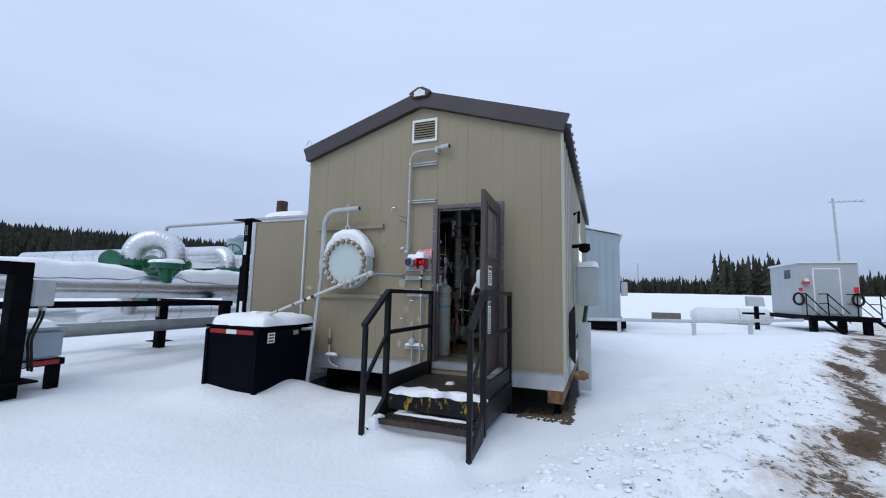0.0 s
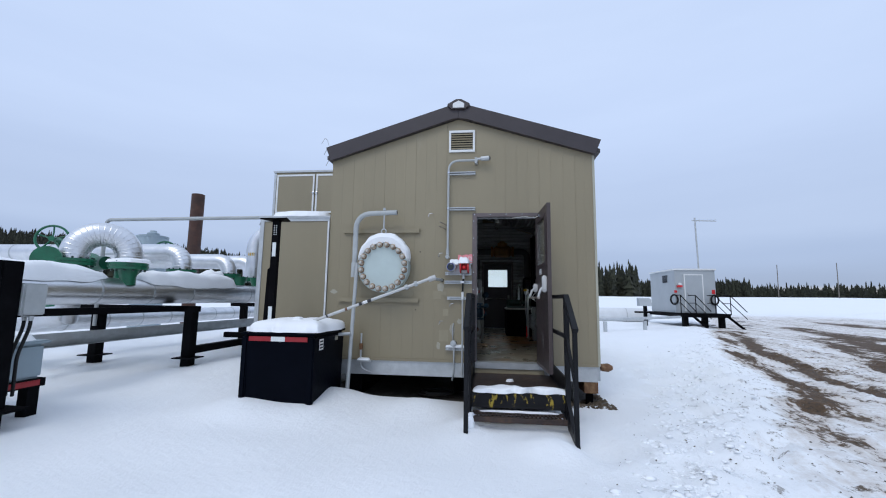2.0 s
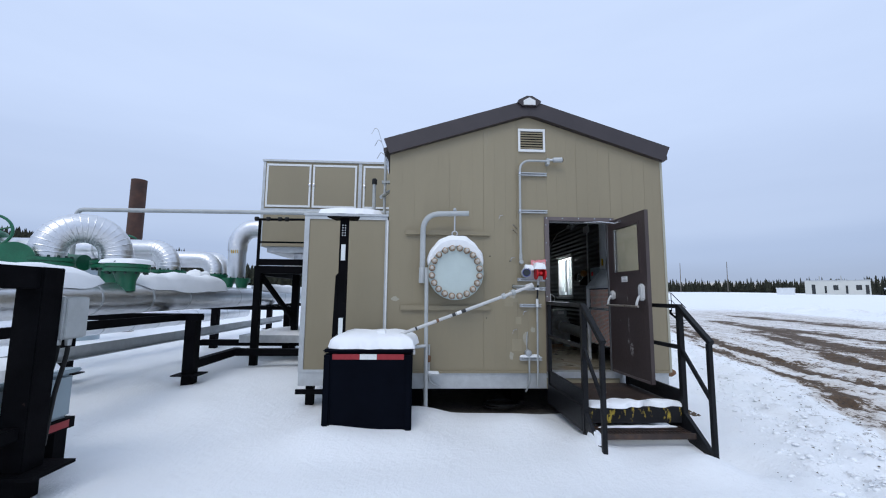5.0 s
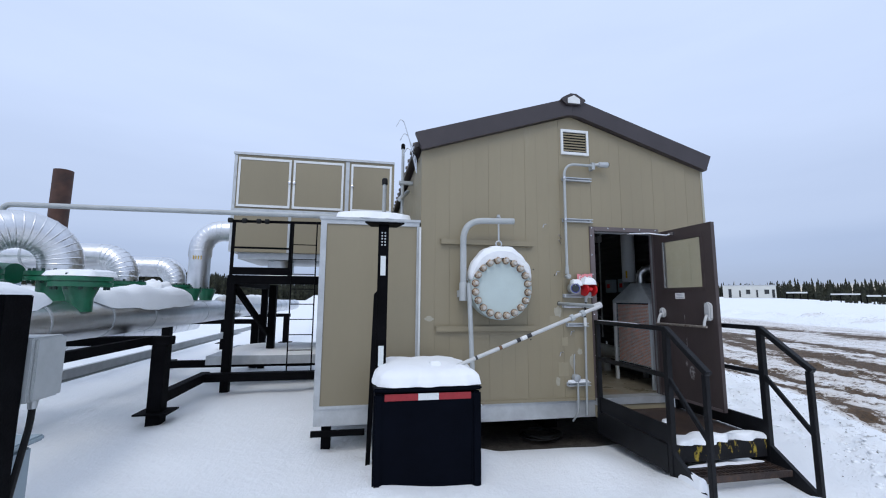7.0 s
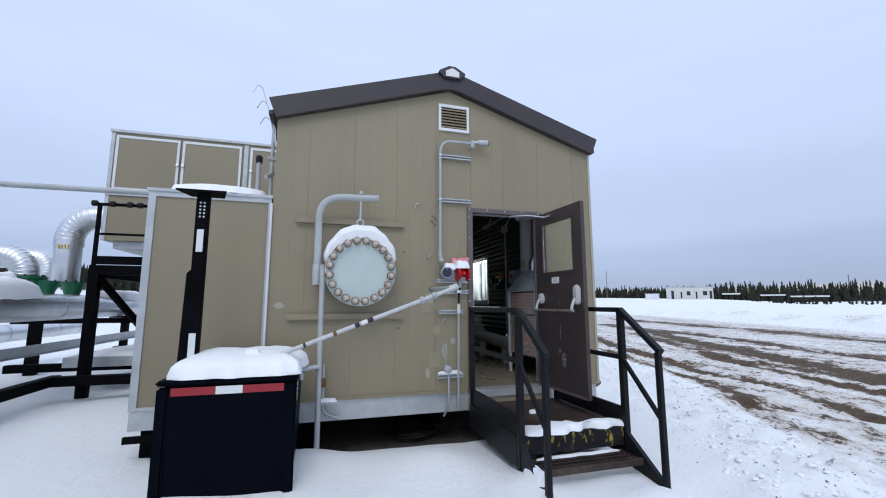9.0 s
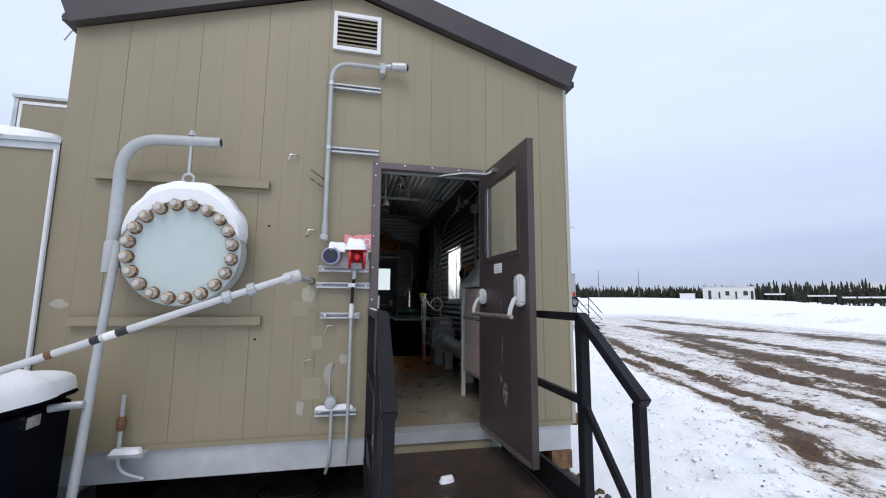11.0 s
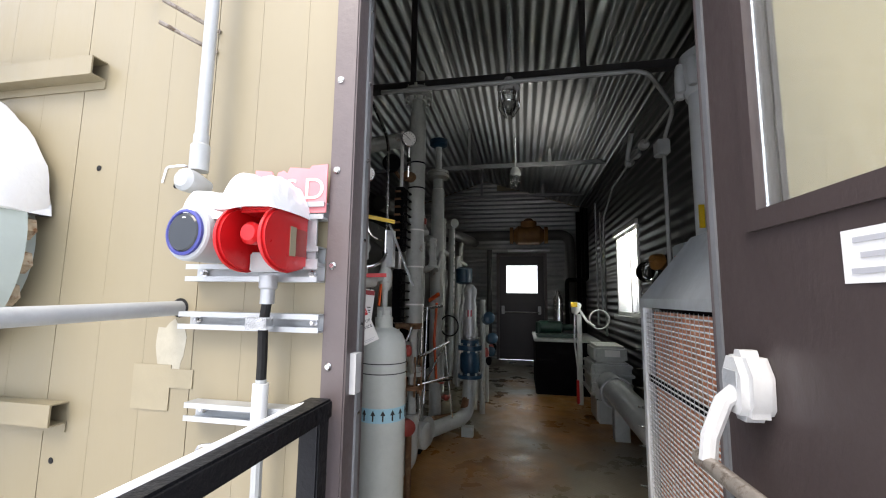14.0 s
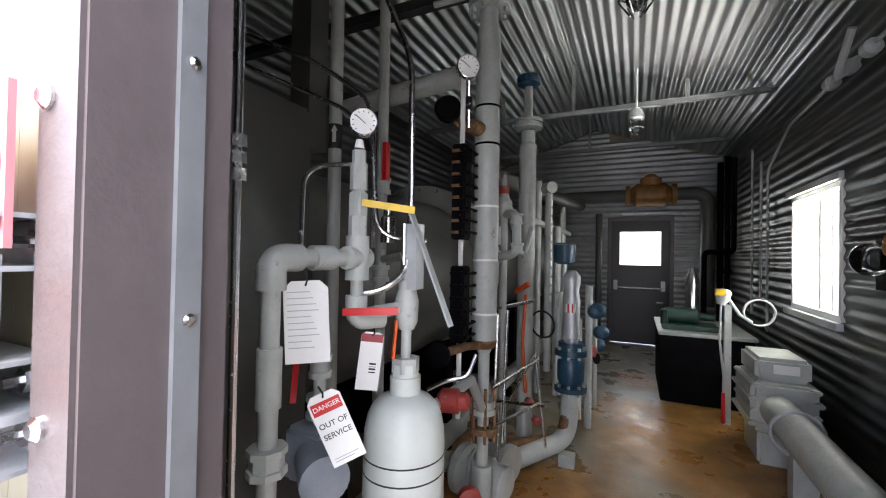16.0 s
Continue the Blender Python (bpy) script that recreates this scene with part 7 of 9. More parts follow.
def trailer():
    t = thing("far_trailer", "pale grey instrument trailer with landings and rails", "trailer", (10.0, 26.5, 0))
    x0, x1, y0, y1 = 9.05, 11.32, 25.2, 28.9
    part("wall", box(x0, x1, y0, y1, 0.78, 3.30), "trailer", t, smooth=False)
    part("roof", box(x0 - 0.06, x1 + 0.06, y0 - 0.06, y1 + 0.06, 3.30, 3.40), "white", t)
    d = part("door", box(9.62, 10.58, y0 - 0.04, y0 - 0.001, 0.86, 3.0), "trailer", t)
    part("handle", box(9.72, 9.75, y0 - 0.08, y0 - 0.041, 1.8, 1.95), "zinc", d)
    bm = box(9.56, 9.62, y0 - 0.05, y0 - 0.001, 0.86, 3.06)
    box(10.58, 10.64, y0 - 0.05, y0 - 0.001, 0.86, 3.06, bm)
    box(9.62, 10.58, y0 - 0.05, y0 - 0.001, 3.0, 3.06, bm)
    part("door_frame", bm, "white", t, smooth=False)
    part("side_window", box(x0 - 0.02, x0 - 0.001, 26.2, 26.9, 2.6, 3.05), "dark_glass", t)
    part("skid", box(x0 - 0.15, x1 + 0.1, y0 - 1.2, y1, 0.55, 0.77), "rack_black", t)
    for x in (x0 + 0.1, 10.2, 11.1):
        part("foot", box(x - 0.12, x + 0.12, y0 - 1.0, y0 - 0.7, -0.2, 0.55), "rack_black", t)
    for cx in (9.35, 11.2):
        for x in (cx - 0.45, cx + 0.35):
            part("rail", tube([(x, y0 - 0.15, 1.8), (x, y0 - 1.0, 1.8), (x + 0.5, y0 - 1.6, 0.9)], 0.025, 6), "rack_black", t)
            part("rail", tube([(x, y0 - 0.15, 1.35), (x, y0 - 1.0, 1.35), (x + 0.5, y0 - 1.6, 0.5)], 0.02, 6), "rack_black", t)
            part("rail_post", tube([(x, y0 - 1.0, 0.7), (x, y0 - 1.0, 1.8)], 0.025, 6), "rack_black", t)
        part("stringer", square_bar((cx + 0.1, y0 - 0.9, 0.72), (cx + 0.65, y0 - 1.75, -0.1), 0.1), "rack_black", t)
        for k in range(3):
            part("step", box(cx + 0.1 + k * 0.2, cx + 0.6 + k * 0.2, y0 - 1.25 - k * 0.22, y0 - 1.05 - k * 0.22, 0.55 - k * 0.2, 0.58 - k * 0.2), "rack_black", t)
    part("beacon", lathe((9.3, y0 - 0.1, 2.4), (0, 0, 1), [(0, 0.1), (0.1, 0.1), (0.15, 0.03)], 12), "white", t, "white beacon with a red base")
    part("beacon_base", box(9.15, 9.4, y0 - 0.2, y0 - 0.001, 2.28, 2.4), "red", t)
    part("sign", box(9.0, 9.15, y0 - 0.02, y0 - 0.001, 1.95, 2.1), "red", t)
    part("sign", box(11.1, 11.28, y0 - 0.02, y0 - 0.001, 1.9, 2.15), "red", t)
    for x in (8.95, 11.2):
        part("hose_reel", tube([(x + 0.2 * math.cos(a), y0 - 0.08, 1.55 + 0.28 * math.sin(a)) for a in [k * math.pi / 8 for k in range(17)]], 0.05, 8), "rubber", t)
    m = thing("antenna_mast", "thin grey antenna mast with a yagi", "mast", (11.7, 27.5, 0))
    part("pole", tube([(12.32, 29.0, 0), (12.2, 29.0, 7.25)], 0.06, 8), "galv", m)
    part("boom", tube([(12.0, 29.0, 7.05), (13.6, 29.0, 7.0)], 0.03, 6), "galv", m)
    for i in range(5):
        part("element", tube([(12.4 + i * 0.25, 28.7, 7.05), (12.4 + i * 0.25, 29.3, 7.05)], 0.015, 6), "galv", m)


trailer()
lp = thing("ground_pipe", "long pale pipe laid across the snow on low blocks", "pipe", (4, 20, 0.4))
part("run", tube([(-0.6, 18.4, 0.50), (3.4, 19.3, 0.53), (8.2, 22.8, 0.6)], 0.07, 12), "galv", lp)
for x, y in ((0.6, 18.66), (3.4, 19.3), (5.8, 21.1)):
    part("block", box(x - 0.07, x + 0.07, y - 0.07, y + 0.07, -0.2, 0.44), "galv", lp)
tkw = thing("white_tank", "long white horizontal tank half sunk in snow", "tank", (7.3, 30, 0))
part("shell", lathe((5.1, 30.0, 0.45), (1, 0.02, 0), [(0, 0.05), (0.1, 0.3), (0.35, 0.5), (4.0, 0.5), (4.25, 0.3), (4.35, 0.05)], 20), "tank_white", tkw)
part("strap", lathe((7.6, 30.05, 0.45), (1, 0.02, 0), [(0, 0.51), (0.05, 0.51)], 20), "galv", tkw)
ps = thing("instrument_stand", "tilted pale instrument box on a dark stand", "instrument", (6.85, 24.0, 0))
part("head", prism([(23.7, 1.15), (24.2, 1.15), (24.2, 1.62), (23.85, 1.55)], "x", 6.5, 7.15), "trailer", ps)
part("stand", box(6.8, 6.95, 23.9, 24.1, -0.1, 1.15), "rack_black", ps)
part("foot_beam", box(6.3, 7.2, 23.95, 24.05, 0.75, 0.85), "rack_black", ps)
tb = thing("timber_stack", "low stack of weathered timbers in the snow", "timber", (3.6, 29.6, 0))
part("beam", box(2.9, 4.5, 29.3, 29.8, -0.1, 0.3), "wood", tb)
part("beam", box(2.9, 4.5, 29.35, 29.75, 0.302, 0.55), "wood", tb)


def facing(az, dist, ox=-3.8, oy=0.6):
    a = radians(az)
    return ox + dist * math.sin(a), oy + dist * math.cos(a)


def office():
    cx, cy = facing(47.2, 140)
    ang = radians(-47.2)
    root = thing("far_office", "cream flat-roofed building across the snowfield", "building", (cx, cy, ground_height(cx, cy)))
    root.rotation_euler = (0, 0, ang)

    def local(name, a, mat):
        me_bm = box(*a)
        return mesh_object(name, me_bm, mat, root, False)
    local("wall", (-5.9, 5.9, 0, 8, -1.0, 3.5), "office")
    local("roof", (-6.0, 6.0, -0.1, 8.1, 3.5, 3.7), "galv")
    for x, w, z0, z1 in ((-4.6, 0.7, 0.2, 2.6), (-2.2, 0.4, 0.4, 2.2), (-0.6, 0.9, 1.2, 2.4), (1.6, 0.4, 0.3, 2.3), (3.4, 1.0, 1.2, 2.4), (5.0, 0.6, 0.2, 2.4)):
        local("window", (x, x + w, -0.05, -0.001, z0, z1), "dark_glass")
    for x in (-3.2, 0.8):
        local("chimney", (x, x + 0.25, 2, 2.25, 3.7, 4.8), "galv")
    bx, by = facing(43.2, 125)
    b2 = thing("far_hut", "small white hut beside the office", "hut", (bx, by, ground_height(bx, by)))
    b2.rotation_euler = (0, 0, ang)
    mesh_object("wall", box(-1.6, 1.6, 0, 3, -1, 1.5), "tank_white", b2, False)
    mesh_object("roof", box(-1.7, 1.7, -0.1, 3.1, 1.5, 1.62), "white", b2, False)
    for az, dist, w, h in ((51.3, 150, 4.5, 2.2), (55.0, 160, 6, 2.6), (58.0, 150, 8, 2.4)):
        x, y = facing(az, dist)
        r = thing("far_pipe_rack", "low distant pipe rack over the snow", "rack", (x, y, ground_height(x, y)))
        r.rotation_euler = (0, 0, radians(-az))
        mesh_object("top_beam", box(-w / 2, w / 2, 0, 0.5, h - 0.4, h), "white", r, False)
        for k in range(4):
            xx = -w / 2 + k * w / 3
            mesh_object("leg", box(xx - 0.12, xx + 0.12, 0, 0.4, -1.2, h - 0.4), "rack_black", r, False)
    for az, dist, h in ((33.3, 210, 17), (38.0, 210, 17), (5.0, 260, 22), (61.0, 230, 13)):
        x, y = facing(az, dist)
        p = thing("far_pole", "thin distant utility pole", "pole", (x, y, 0))
        mesh_object("shaft", rod((0, 0, -2), (0.3, 0, h), 0.22, 6, None, 0.12), "wood", p, True)


office()


# ---------------------------------------------------------------- woods
def woods(name, label, count, az0, az1, d0, d1, h0, h1, seed):
    rnd = random.Random(seed)
    verts, faces = [], []
    for k in range(count):
        az, d = radians(rnd.uniform(az0, az1)), math.sqrt(rnd.uniform(d0 * d0, d1 * d1))
        x, y = d * math.sin(az), d * math.cos(az)
        h = rnd.uniform(h0, h1) * rnd.choice((0.7, 0.9, 1, 1, 1.12))
        z = ground_height(x, y) - 0.3
        w = h * rnd.uniform(0.09, 0.16)
        o = len(verts)
        verts += [(x - 0.1, y, z), (x + 0.1, y, z), (x, y + 0.1, z), (x, y, z + h * 0.9)]
        faces += [(o, o + 1, o + 3), (o + 1, o + 2, o + 3), (o + 2, o, o + 3)]
        layers = rnd.randint(9, 12)
        for i in range(layers):
            t = i / layers
            zb, zt = z + h * (0.08 + 0.88 * t), z + h * min(1.0, 0.08 + 0.88 * t + 0.17)
            rad = w * (1 - t) ** 0.8 + 0.12
            o = len(verts)
            n = 6
            ph = rnd.random() * 6.28
            for j in range(n):
                a = ph + j * 2 * math.pi / n
                rr = rad * rnd.uniform(0.4, 1.35)
                verts.append((x + rr * math.cos(a), y + rr * math.sin(a), zb - rr * 0.25 + rnd.uniform(-0.2, 0.2)))
            verts.append((x + rnd.uniform(-0.1, 0.1), y, zt))
            for j in range(n):
                faces.append((o + j, o + (j + 1) % n, o + n))
    me = bpy.data.meshes.new(name)
    me.from_pydata(verts, [], faces)
    me.materials.append(M["needles"])
    tagged(new(name, me), label, "trees", kind="stuff")


woods("far_woods", "dark spruce wood covering the low hill", 6800, -84, -30, 175, 330, 8, 12, 1)
woods("far_woods", "dark spruce wood on the hill's lower end", 2400, -32, 2, 230, 330, 8, 11, 2)
woods("far_woods", "low belt of young spruce beyond the snowfield", 700, -2, 14, 240, 290, 7, 9.5, 3)
woods("spruce_stand", "stand of tall dark spruce beyond the field", 90, 12.3, 18.2, 150, 180, 9.5, 13.5, 4)
woods("far_woods", "dark spruce belt behind the trailer", 700, 18, 30, 230, 290, 7, 10, 5)
woods("far_woods", "thin dark tree line along the horizon", 900, 29, 49, 290, 360, 6.0, 9, 6)
woods("far_woods", "dark spruce wood behind the distant yard", 900, 48.5, 80, 200, 270, 5, 8.5, 7)
woods("young_spruce", "scattered young spruce at the field's edge", 120, 52, 80, 130, 180, 1.5, 3.2, 8)


# ---------------------------------------------------------------- interior lining
IN_W, IN_E, IN_B = WEST + 0.115, EAST - 0.115, BACK - 0.115


def corrugated(samples, a, b, put, amp=0.009):
    """A sheet whose waves run across the samples; put(s, wave, run) gives a place."""
    bm = bmesh.new()
    rows = []
    for s in samples:
        w = amp * math.sin(2 * math.pi * s / 0.09)
        rows.append((bm.verts.new(put(s, w, a(s) if callable(a) else a)), bm.verts.new(put(s, w, b(s) if callable(b) else b))))
    for (p, q), (r_, t) in zip(rows, rows[1:]):
        bm.faces.new((p, q, t, r_))
    return bm


def samples(lo, hi):
    k = max(2, int((hi - lo) / 0.0045))
    return [lo + (hi - lo) * i / k for i in range(k + 1)]


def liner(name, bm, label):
    # West and east linings take the metal with shade in its colour.
    ob = mesh_object(name, bm, "liner_shaded" if name in ("lining_west", "lining_east") else "liner", None, False)
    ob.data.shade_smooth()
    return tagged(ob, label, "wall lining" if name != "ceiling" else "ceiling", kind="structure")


Y0 = FRONT + 0.095
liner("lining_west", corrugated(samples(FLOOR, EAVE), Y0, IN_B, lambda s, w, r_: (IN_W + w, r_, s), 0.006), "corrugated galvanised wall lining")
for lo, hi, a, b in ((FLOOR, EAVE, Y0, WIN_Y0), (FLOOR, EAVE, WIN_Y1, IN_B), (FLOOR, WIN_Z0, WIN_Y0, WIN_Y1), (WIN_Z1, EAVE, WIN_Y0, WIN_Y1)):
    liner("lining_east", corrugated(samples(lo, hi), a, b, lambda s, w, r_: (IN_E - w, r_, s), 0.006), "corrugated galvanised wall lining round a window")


def roof_half(z):
    return (RIDGE - IN_W) if z <= EAVE - 0.03 else (RIDGE - IN_W) * (APEX - 0.04 - z) / (APEX - EAVE - 0.01)


liner("lining_north", corrugated(samples(FLOOR, APEX - 0.05), lambda z: RIDGE - roof_half(z), lambda z: min(BD_L - 0.05, RIDGE + roof_half(z)), lambda s, w, r_: (r_, IN_B - w, s)), "corrugated galvanised end wall lining")
liner("lining_north", corrugated(samples(FLOOR, EAVE), BD_R + 0.05, IN_E, lambda s, w, r_: (r_, IN_B - w, s)), "corrugated galvanised end wall lining")
liner("lining_north", corrugated(samples(BD_T + 0.05, APEX - 0.24), BD_L - 0.05, lambda z: min(BD_R + 0.05, RIDGE + roof_half(z)), lambda s, w, r_: (r_, IN_B - w, s)), "corrugated galvanised end wall lining")
liner("lining_north", corrugated(samples(EAVE, APEX - 0.26), BD_R + 0.05, lambda z: RIDGE + roof_half(z), lambda s, w, r_: (r_, IN_B - w, s)), "corrugated galvanised end wall lining")
half = RIDGE - IN_W
for sg in (-1, 1):
    nrm = Vector((sg * SL, 0, 1)).normalized()
    liner("ceiling", corrugated(samples(0.0, half), Y0, IN_B, lambda s, w, r_: (RIDGE + sg * s + nrm.x * w, r_, APEX - 0.035 - SL * s + nrm.z * w)), "corrugated galvanised sloping ceiling")
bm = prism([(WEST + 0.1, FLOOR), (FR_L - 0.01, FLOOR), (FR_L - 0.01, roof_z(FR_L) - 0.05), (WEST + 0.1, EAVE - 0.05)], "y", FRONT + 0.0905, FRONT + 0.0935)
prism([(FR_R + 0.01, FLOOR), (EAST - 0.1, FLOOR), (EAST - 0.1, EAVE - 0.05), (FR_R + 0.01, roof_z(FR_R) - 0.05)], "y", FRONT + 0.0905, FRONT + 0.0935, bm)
# South lining uses the same shade-darkened metal.
structure("lining_south", bm, "liner_shaded", "galvanised lining beside the doorway", "wall lining")

# window
wn1 = tagged(new("window_1"), "white framed sliding window in the corrugated wall", "window", kind="structure")
wn1.location = (EAST - 0.05, 8.88, WIN_Z0)
bm = box(EAST - 0.13, EAST + 0.03, WIN_Y0, WIN_Y0 + 0.04, WIN_Z0, WIN_Z1)
box(EAST - 0.13, EAST + 0.03, WIN_Y1 - 0.04, WIN_Y1, WIN_Z0, WIN_Z1, bm)
box(EAST - 0.13, EAST + 0.03, WIN_Y0 + 0.04, WIN_Y1 - 0.04, WIN_Z0, WIN_Z0 + 0.04, bm)
box(EAST - 0.13, EAST + 0.03, WIN_Y0 + 0.04, WIN_Y1 - 0.04, WIN_Z1 - 0.04, WIN_Z1, bm)
part("window_frame", bm, "white", wn1, smooth=False)
part("mullion", box(EAST - 0.09, EAST - 0.02, 8.86, 8.90, WIN_Z0 + 0.04, WIN_Z1 - 0.04), "white", wn1)
part("mullion", box(EAST - 0.09, EAST - 0.05, 8.66, 8.68, WIN_Z0 + 0.04, WIN_Z1 - 0.04), "white", wn1)
for a, b in ((WIN_Y0 + 0.04, 8.86), (8.90, WIN_Y1 - 0.04)):
    p = part("pane", box(EAST - 0.045, EAST - 0.04, a, b, WIN_Z0 + 0.04, WIN_Z1 - 0.04), "glass", wn1)
    p.visible_shadow = False
part("window_sill", box(EAST - 0.17, EAST - 0.131, WIN_Y0 - 0.04, WIN_Y1 + 0.04, WIN_Z0 - 0.05, WIN_Z0 - 0.002), "galv", wn1)
part("window_head", box(EAST - 0.16, EAST - 0.131, WIN_Y0 - 0.04, WIN_Y1 + 0.04, WIN_Z1 + 0.002, WIN_Z1 + 0.05), "galv", wn1)

# rear door
bd = tagged(new("door_2"), "closed dark brown rear door with a square pane", "door", kind="structure")
bd.location = ((BD_L + BD_R) / 2, IN_B, FLOOR)
W0, W1, WZ0, WZ1 = -1.99, -1.38, 1.77, 2.32
bm = box(BD_L, W0, IN_B - 0.01, IN_B + 0.04, FLOOR + 0.01, BD_T)
box(W1, BD_R, IN_B - 0.01, IN_B + 0.04, FLOOR + 0.01, BD_T, bm)
box(W0, W1, IN_B - 0.01, IN_B + 0.04, FLOOR + 0.01, WZ0, bm)
box(W0, W1, IN_B - 0.01, IN_B + 0.04, WZ1, BD_T, bm)
part("leaf", bm, "trim", bd, smooth=False)
p = part("pane", box(W0, W1, IN_B + 0.01, IN_B + 0.016, WZ0, WZ1), "glass", bd)
p.visible_shadow = False
bm = box(BD_L - 0.06, BD_L - 0.002, IN_B - 0.03, IN_B + 0.09, FLOOR, BD_T + 0.06)
box(BD_R + 0.002, BD_R + 0.06, IN_B - 0.03, IN_B + 0.09, FLOOR, BD_T + 0.06, bm)
box(BD_L - 0.002, BD_R + 0.002, IN_B - 0.03, IN_B + 0.09, BD_T + 0.002, BD_T + 0.06, bm)
part("frame", bm, "frame_paint", bd, smooth=False)
part("push_bar", rod((BD_L + 0.1, IN_B - 0.07, 1.40), (BD_R - 0.1, IN_B - 0.07, 1.40), 0.014, 10), "zinc", bd)
for x in (BD_L + 0.07, BD_R - 0.09):
    part("latch_case", box(x - 0.03, x + 0.03, IN_B - 0.07, IN_B - 0.011, 1.36, 1.52), "galv", bd, bevel=0.008)
part("lever", square_bar((BD_R - 0.06, IN_B - 0.05, 1.18), (BD_R - 0.18, IN_B - 0.05, 1.18), 0.02), "zinc", bd)

# tie beams, hangers, conduits, lamps
for y, z, m_ in ((6.7, 3.08, "dark_steel"), (9.7, 3.48, "galv_dull"), (11.5, 3.50, "galv_dull")):
    tbm = thing("tie_beam", "dull steel angle tie beam under the corrugated ceiling", "beam", (RIDGE, y, z), "roof tie beams")
    bm = box(IN_W + 0.02, IN_E - 0.02, y - 0.005, y, z - 0.02, z + 0.03)
    box(IN_W + 0.02, IN_E - 0.02, y, y + 0.05, z - 0.02, z - 0.015, bm)
    part("angle", bm, m_, tbm, smooth=False)
    for x in (-3.2, RIDGE, -1.3):
        part("hanger", box(x - 0.02, x + 0.02, y + 0.005, y + 0.012, z + 0.03, roof_z(x) - 0.05), m_, tbm)
cn = thing("ceiling_conduit", "grey conduit along the tie beam and down the wall", "conduit", (-1.5, 6.7, 3.0))
part("run", tube(fillet([(-2.6, 6.66, 3.03), (-0.95, 6.66, 3.03), (-0.62, 7.2, 3.03), (-0.60, 7.5, 2.9), (-0.60, 7.5, 1.0)], 0.1, 5), 0.014, 10), "grey_paint", cn)
part("box_fitting", box(-0.66, -0.57, 7.44, 7.56, 2.78, 2.9), "grey_paint", cn, bevel=0.01)
cn2 = thing("wall_conduit", "thin grey conduits climbing the corrugated wall", "conduit", (-0.6, 9.5, 2.0))
part("run", tube(fillet([(-0.6, 9.92, 1.2), (-0.6, 9.92, 2.75), (-0.6, 9.3, 3.02), (-0.6, 8.0, 3.07), (-0.6, 6.9, 3.1)], 0.1, 4), 0.012, 8), "grey_paint", cn2)
part("run", tube([(-0.6, 10.15, 1.5), (-0.6, 10.15, 2.9)], 0.012, 8), "grey_paint", cn2)
part("run", tube([(-0.6, 10.5, 1.3), (-0.6, 10.5, 3.1)], 0.012, 8), "grey_paint", cn2)
for y in (8.0, 8.25, 8.5):
    part("fitting", lathe((-0.6, y - 0.05, 3.06), (0, 1, 0), [(0, 0.02), (0.02, 0.045), (0.08, 0.045), (0.1, 0.02)], 12), "grey_paint", cn2)
part("knee", tube(fillet([(-0.62, 8.1, 3.05), (-0.75, 8.0, 2.9), (-0.75, 7.8, 3.1)], 0.08, 4), 0.02, 8), "grey_paint", cn2)


def jar_lamp(x, y, z):
    l_ = thing("jar_lamp", "unlit caged glass jar lamp under the ceiling", "lamp", (x, y, z), "ceiling jar lamps")
    part("canopy", lathe((x, y, z + 0.20), (0, 0, -1), [(0, 0.04), (0.05, 0.07), (0.10, 0.075), (0.12, 0.06)], 20), "grey_paint", l_)
    part("jar", lathe((x, y, z + 0.08), (0, 0, -1), [(0, 0.05), (0.06, 0.05), (0.12, 0.04), (0.15, 0.015)], 20), "lens", l_, "clear glass jar")
    cage = part("cage", tube([(x + 0.066 * math.cos(a), y + 0.066 * math.sin(a), z + 0.0) for a in [k * math.pi / 10 for k in range(21)]], 0.004, 6), "zinc", l_)
    for k in range(6):
        a = k * math.pi / 3
        part("bar", tube([(x + 0.066 * math.cos(a), y + 0.066 * math.sin(a), z + 0.09), (x + 0.066 * math.cos(a), y + 0.066 * math.sin(a), z - 0.03), (x + 0.025 * math.cos(a), y + 0.025 * math.sin(a), z - 0.09)], 0.004, 5), "zinc", cage)
    part("stem", tube([(x, y, z + 0.2), (x, y, roof_z(x) - 0.05)], 0.012, 8), "grey_paint", l_)


jar_lamp(-1.76, 6.76, 2.93), jar_lamp(-1.76, 9.62, 3.22)


# ---------------------------------------------------------------- process piping along the west side
def fitting(parent, at, axis, r, length, name="fitting", material="pipe_grey", n=14):
    """A banded pipe fitting."""
    h = length / 2
    return part(name, lathe(at, axis, [(-h, r * 0.9), (-h, r), (-h + 0.25 * length, r), (-h + 0.27 * length, r * 0.85), (h - 0.27 * length, r * 0.85), (h - 0.25 * length, r), (h, r), (h, r * 0.9)], n), material, parent)


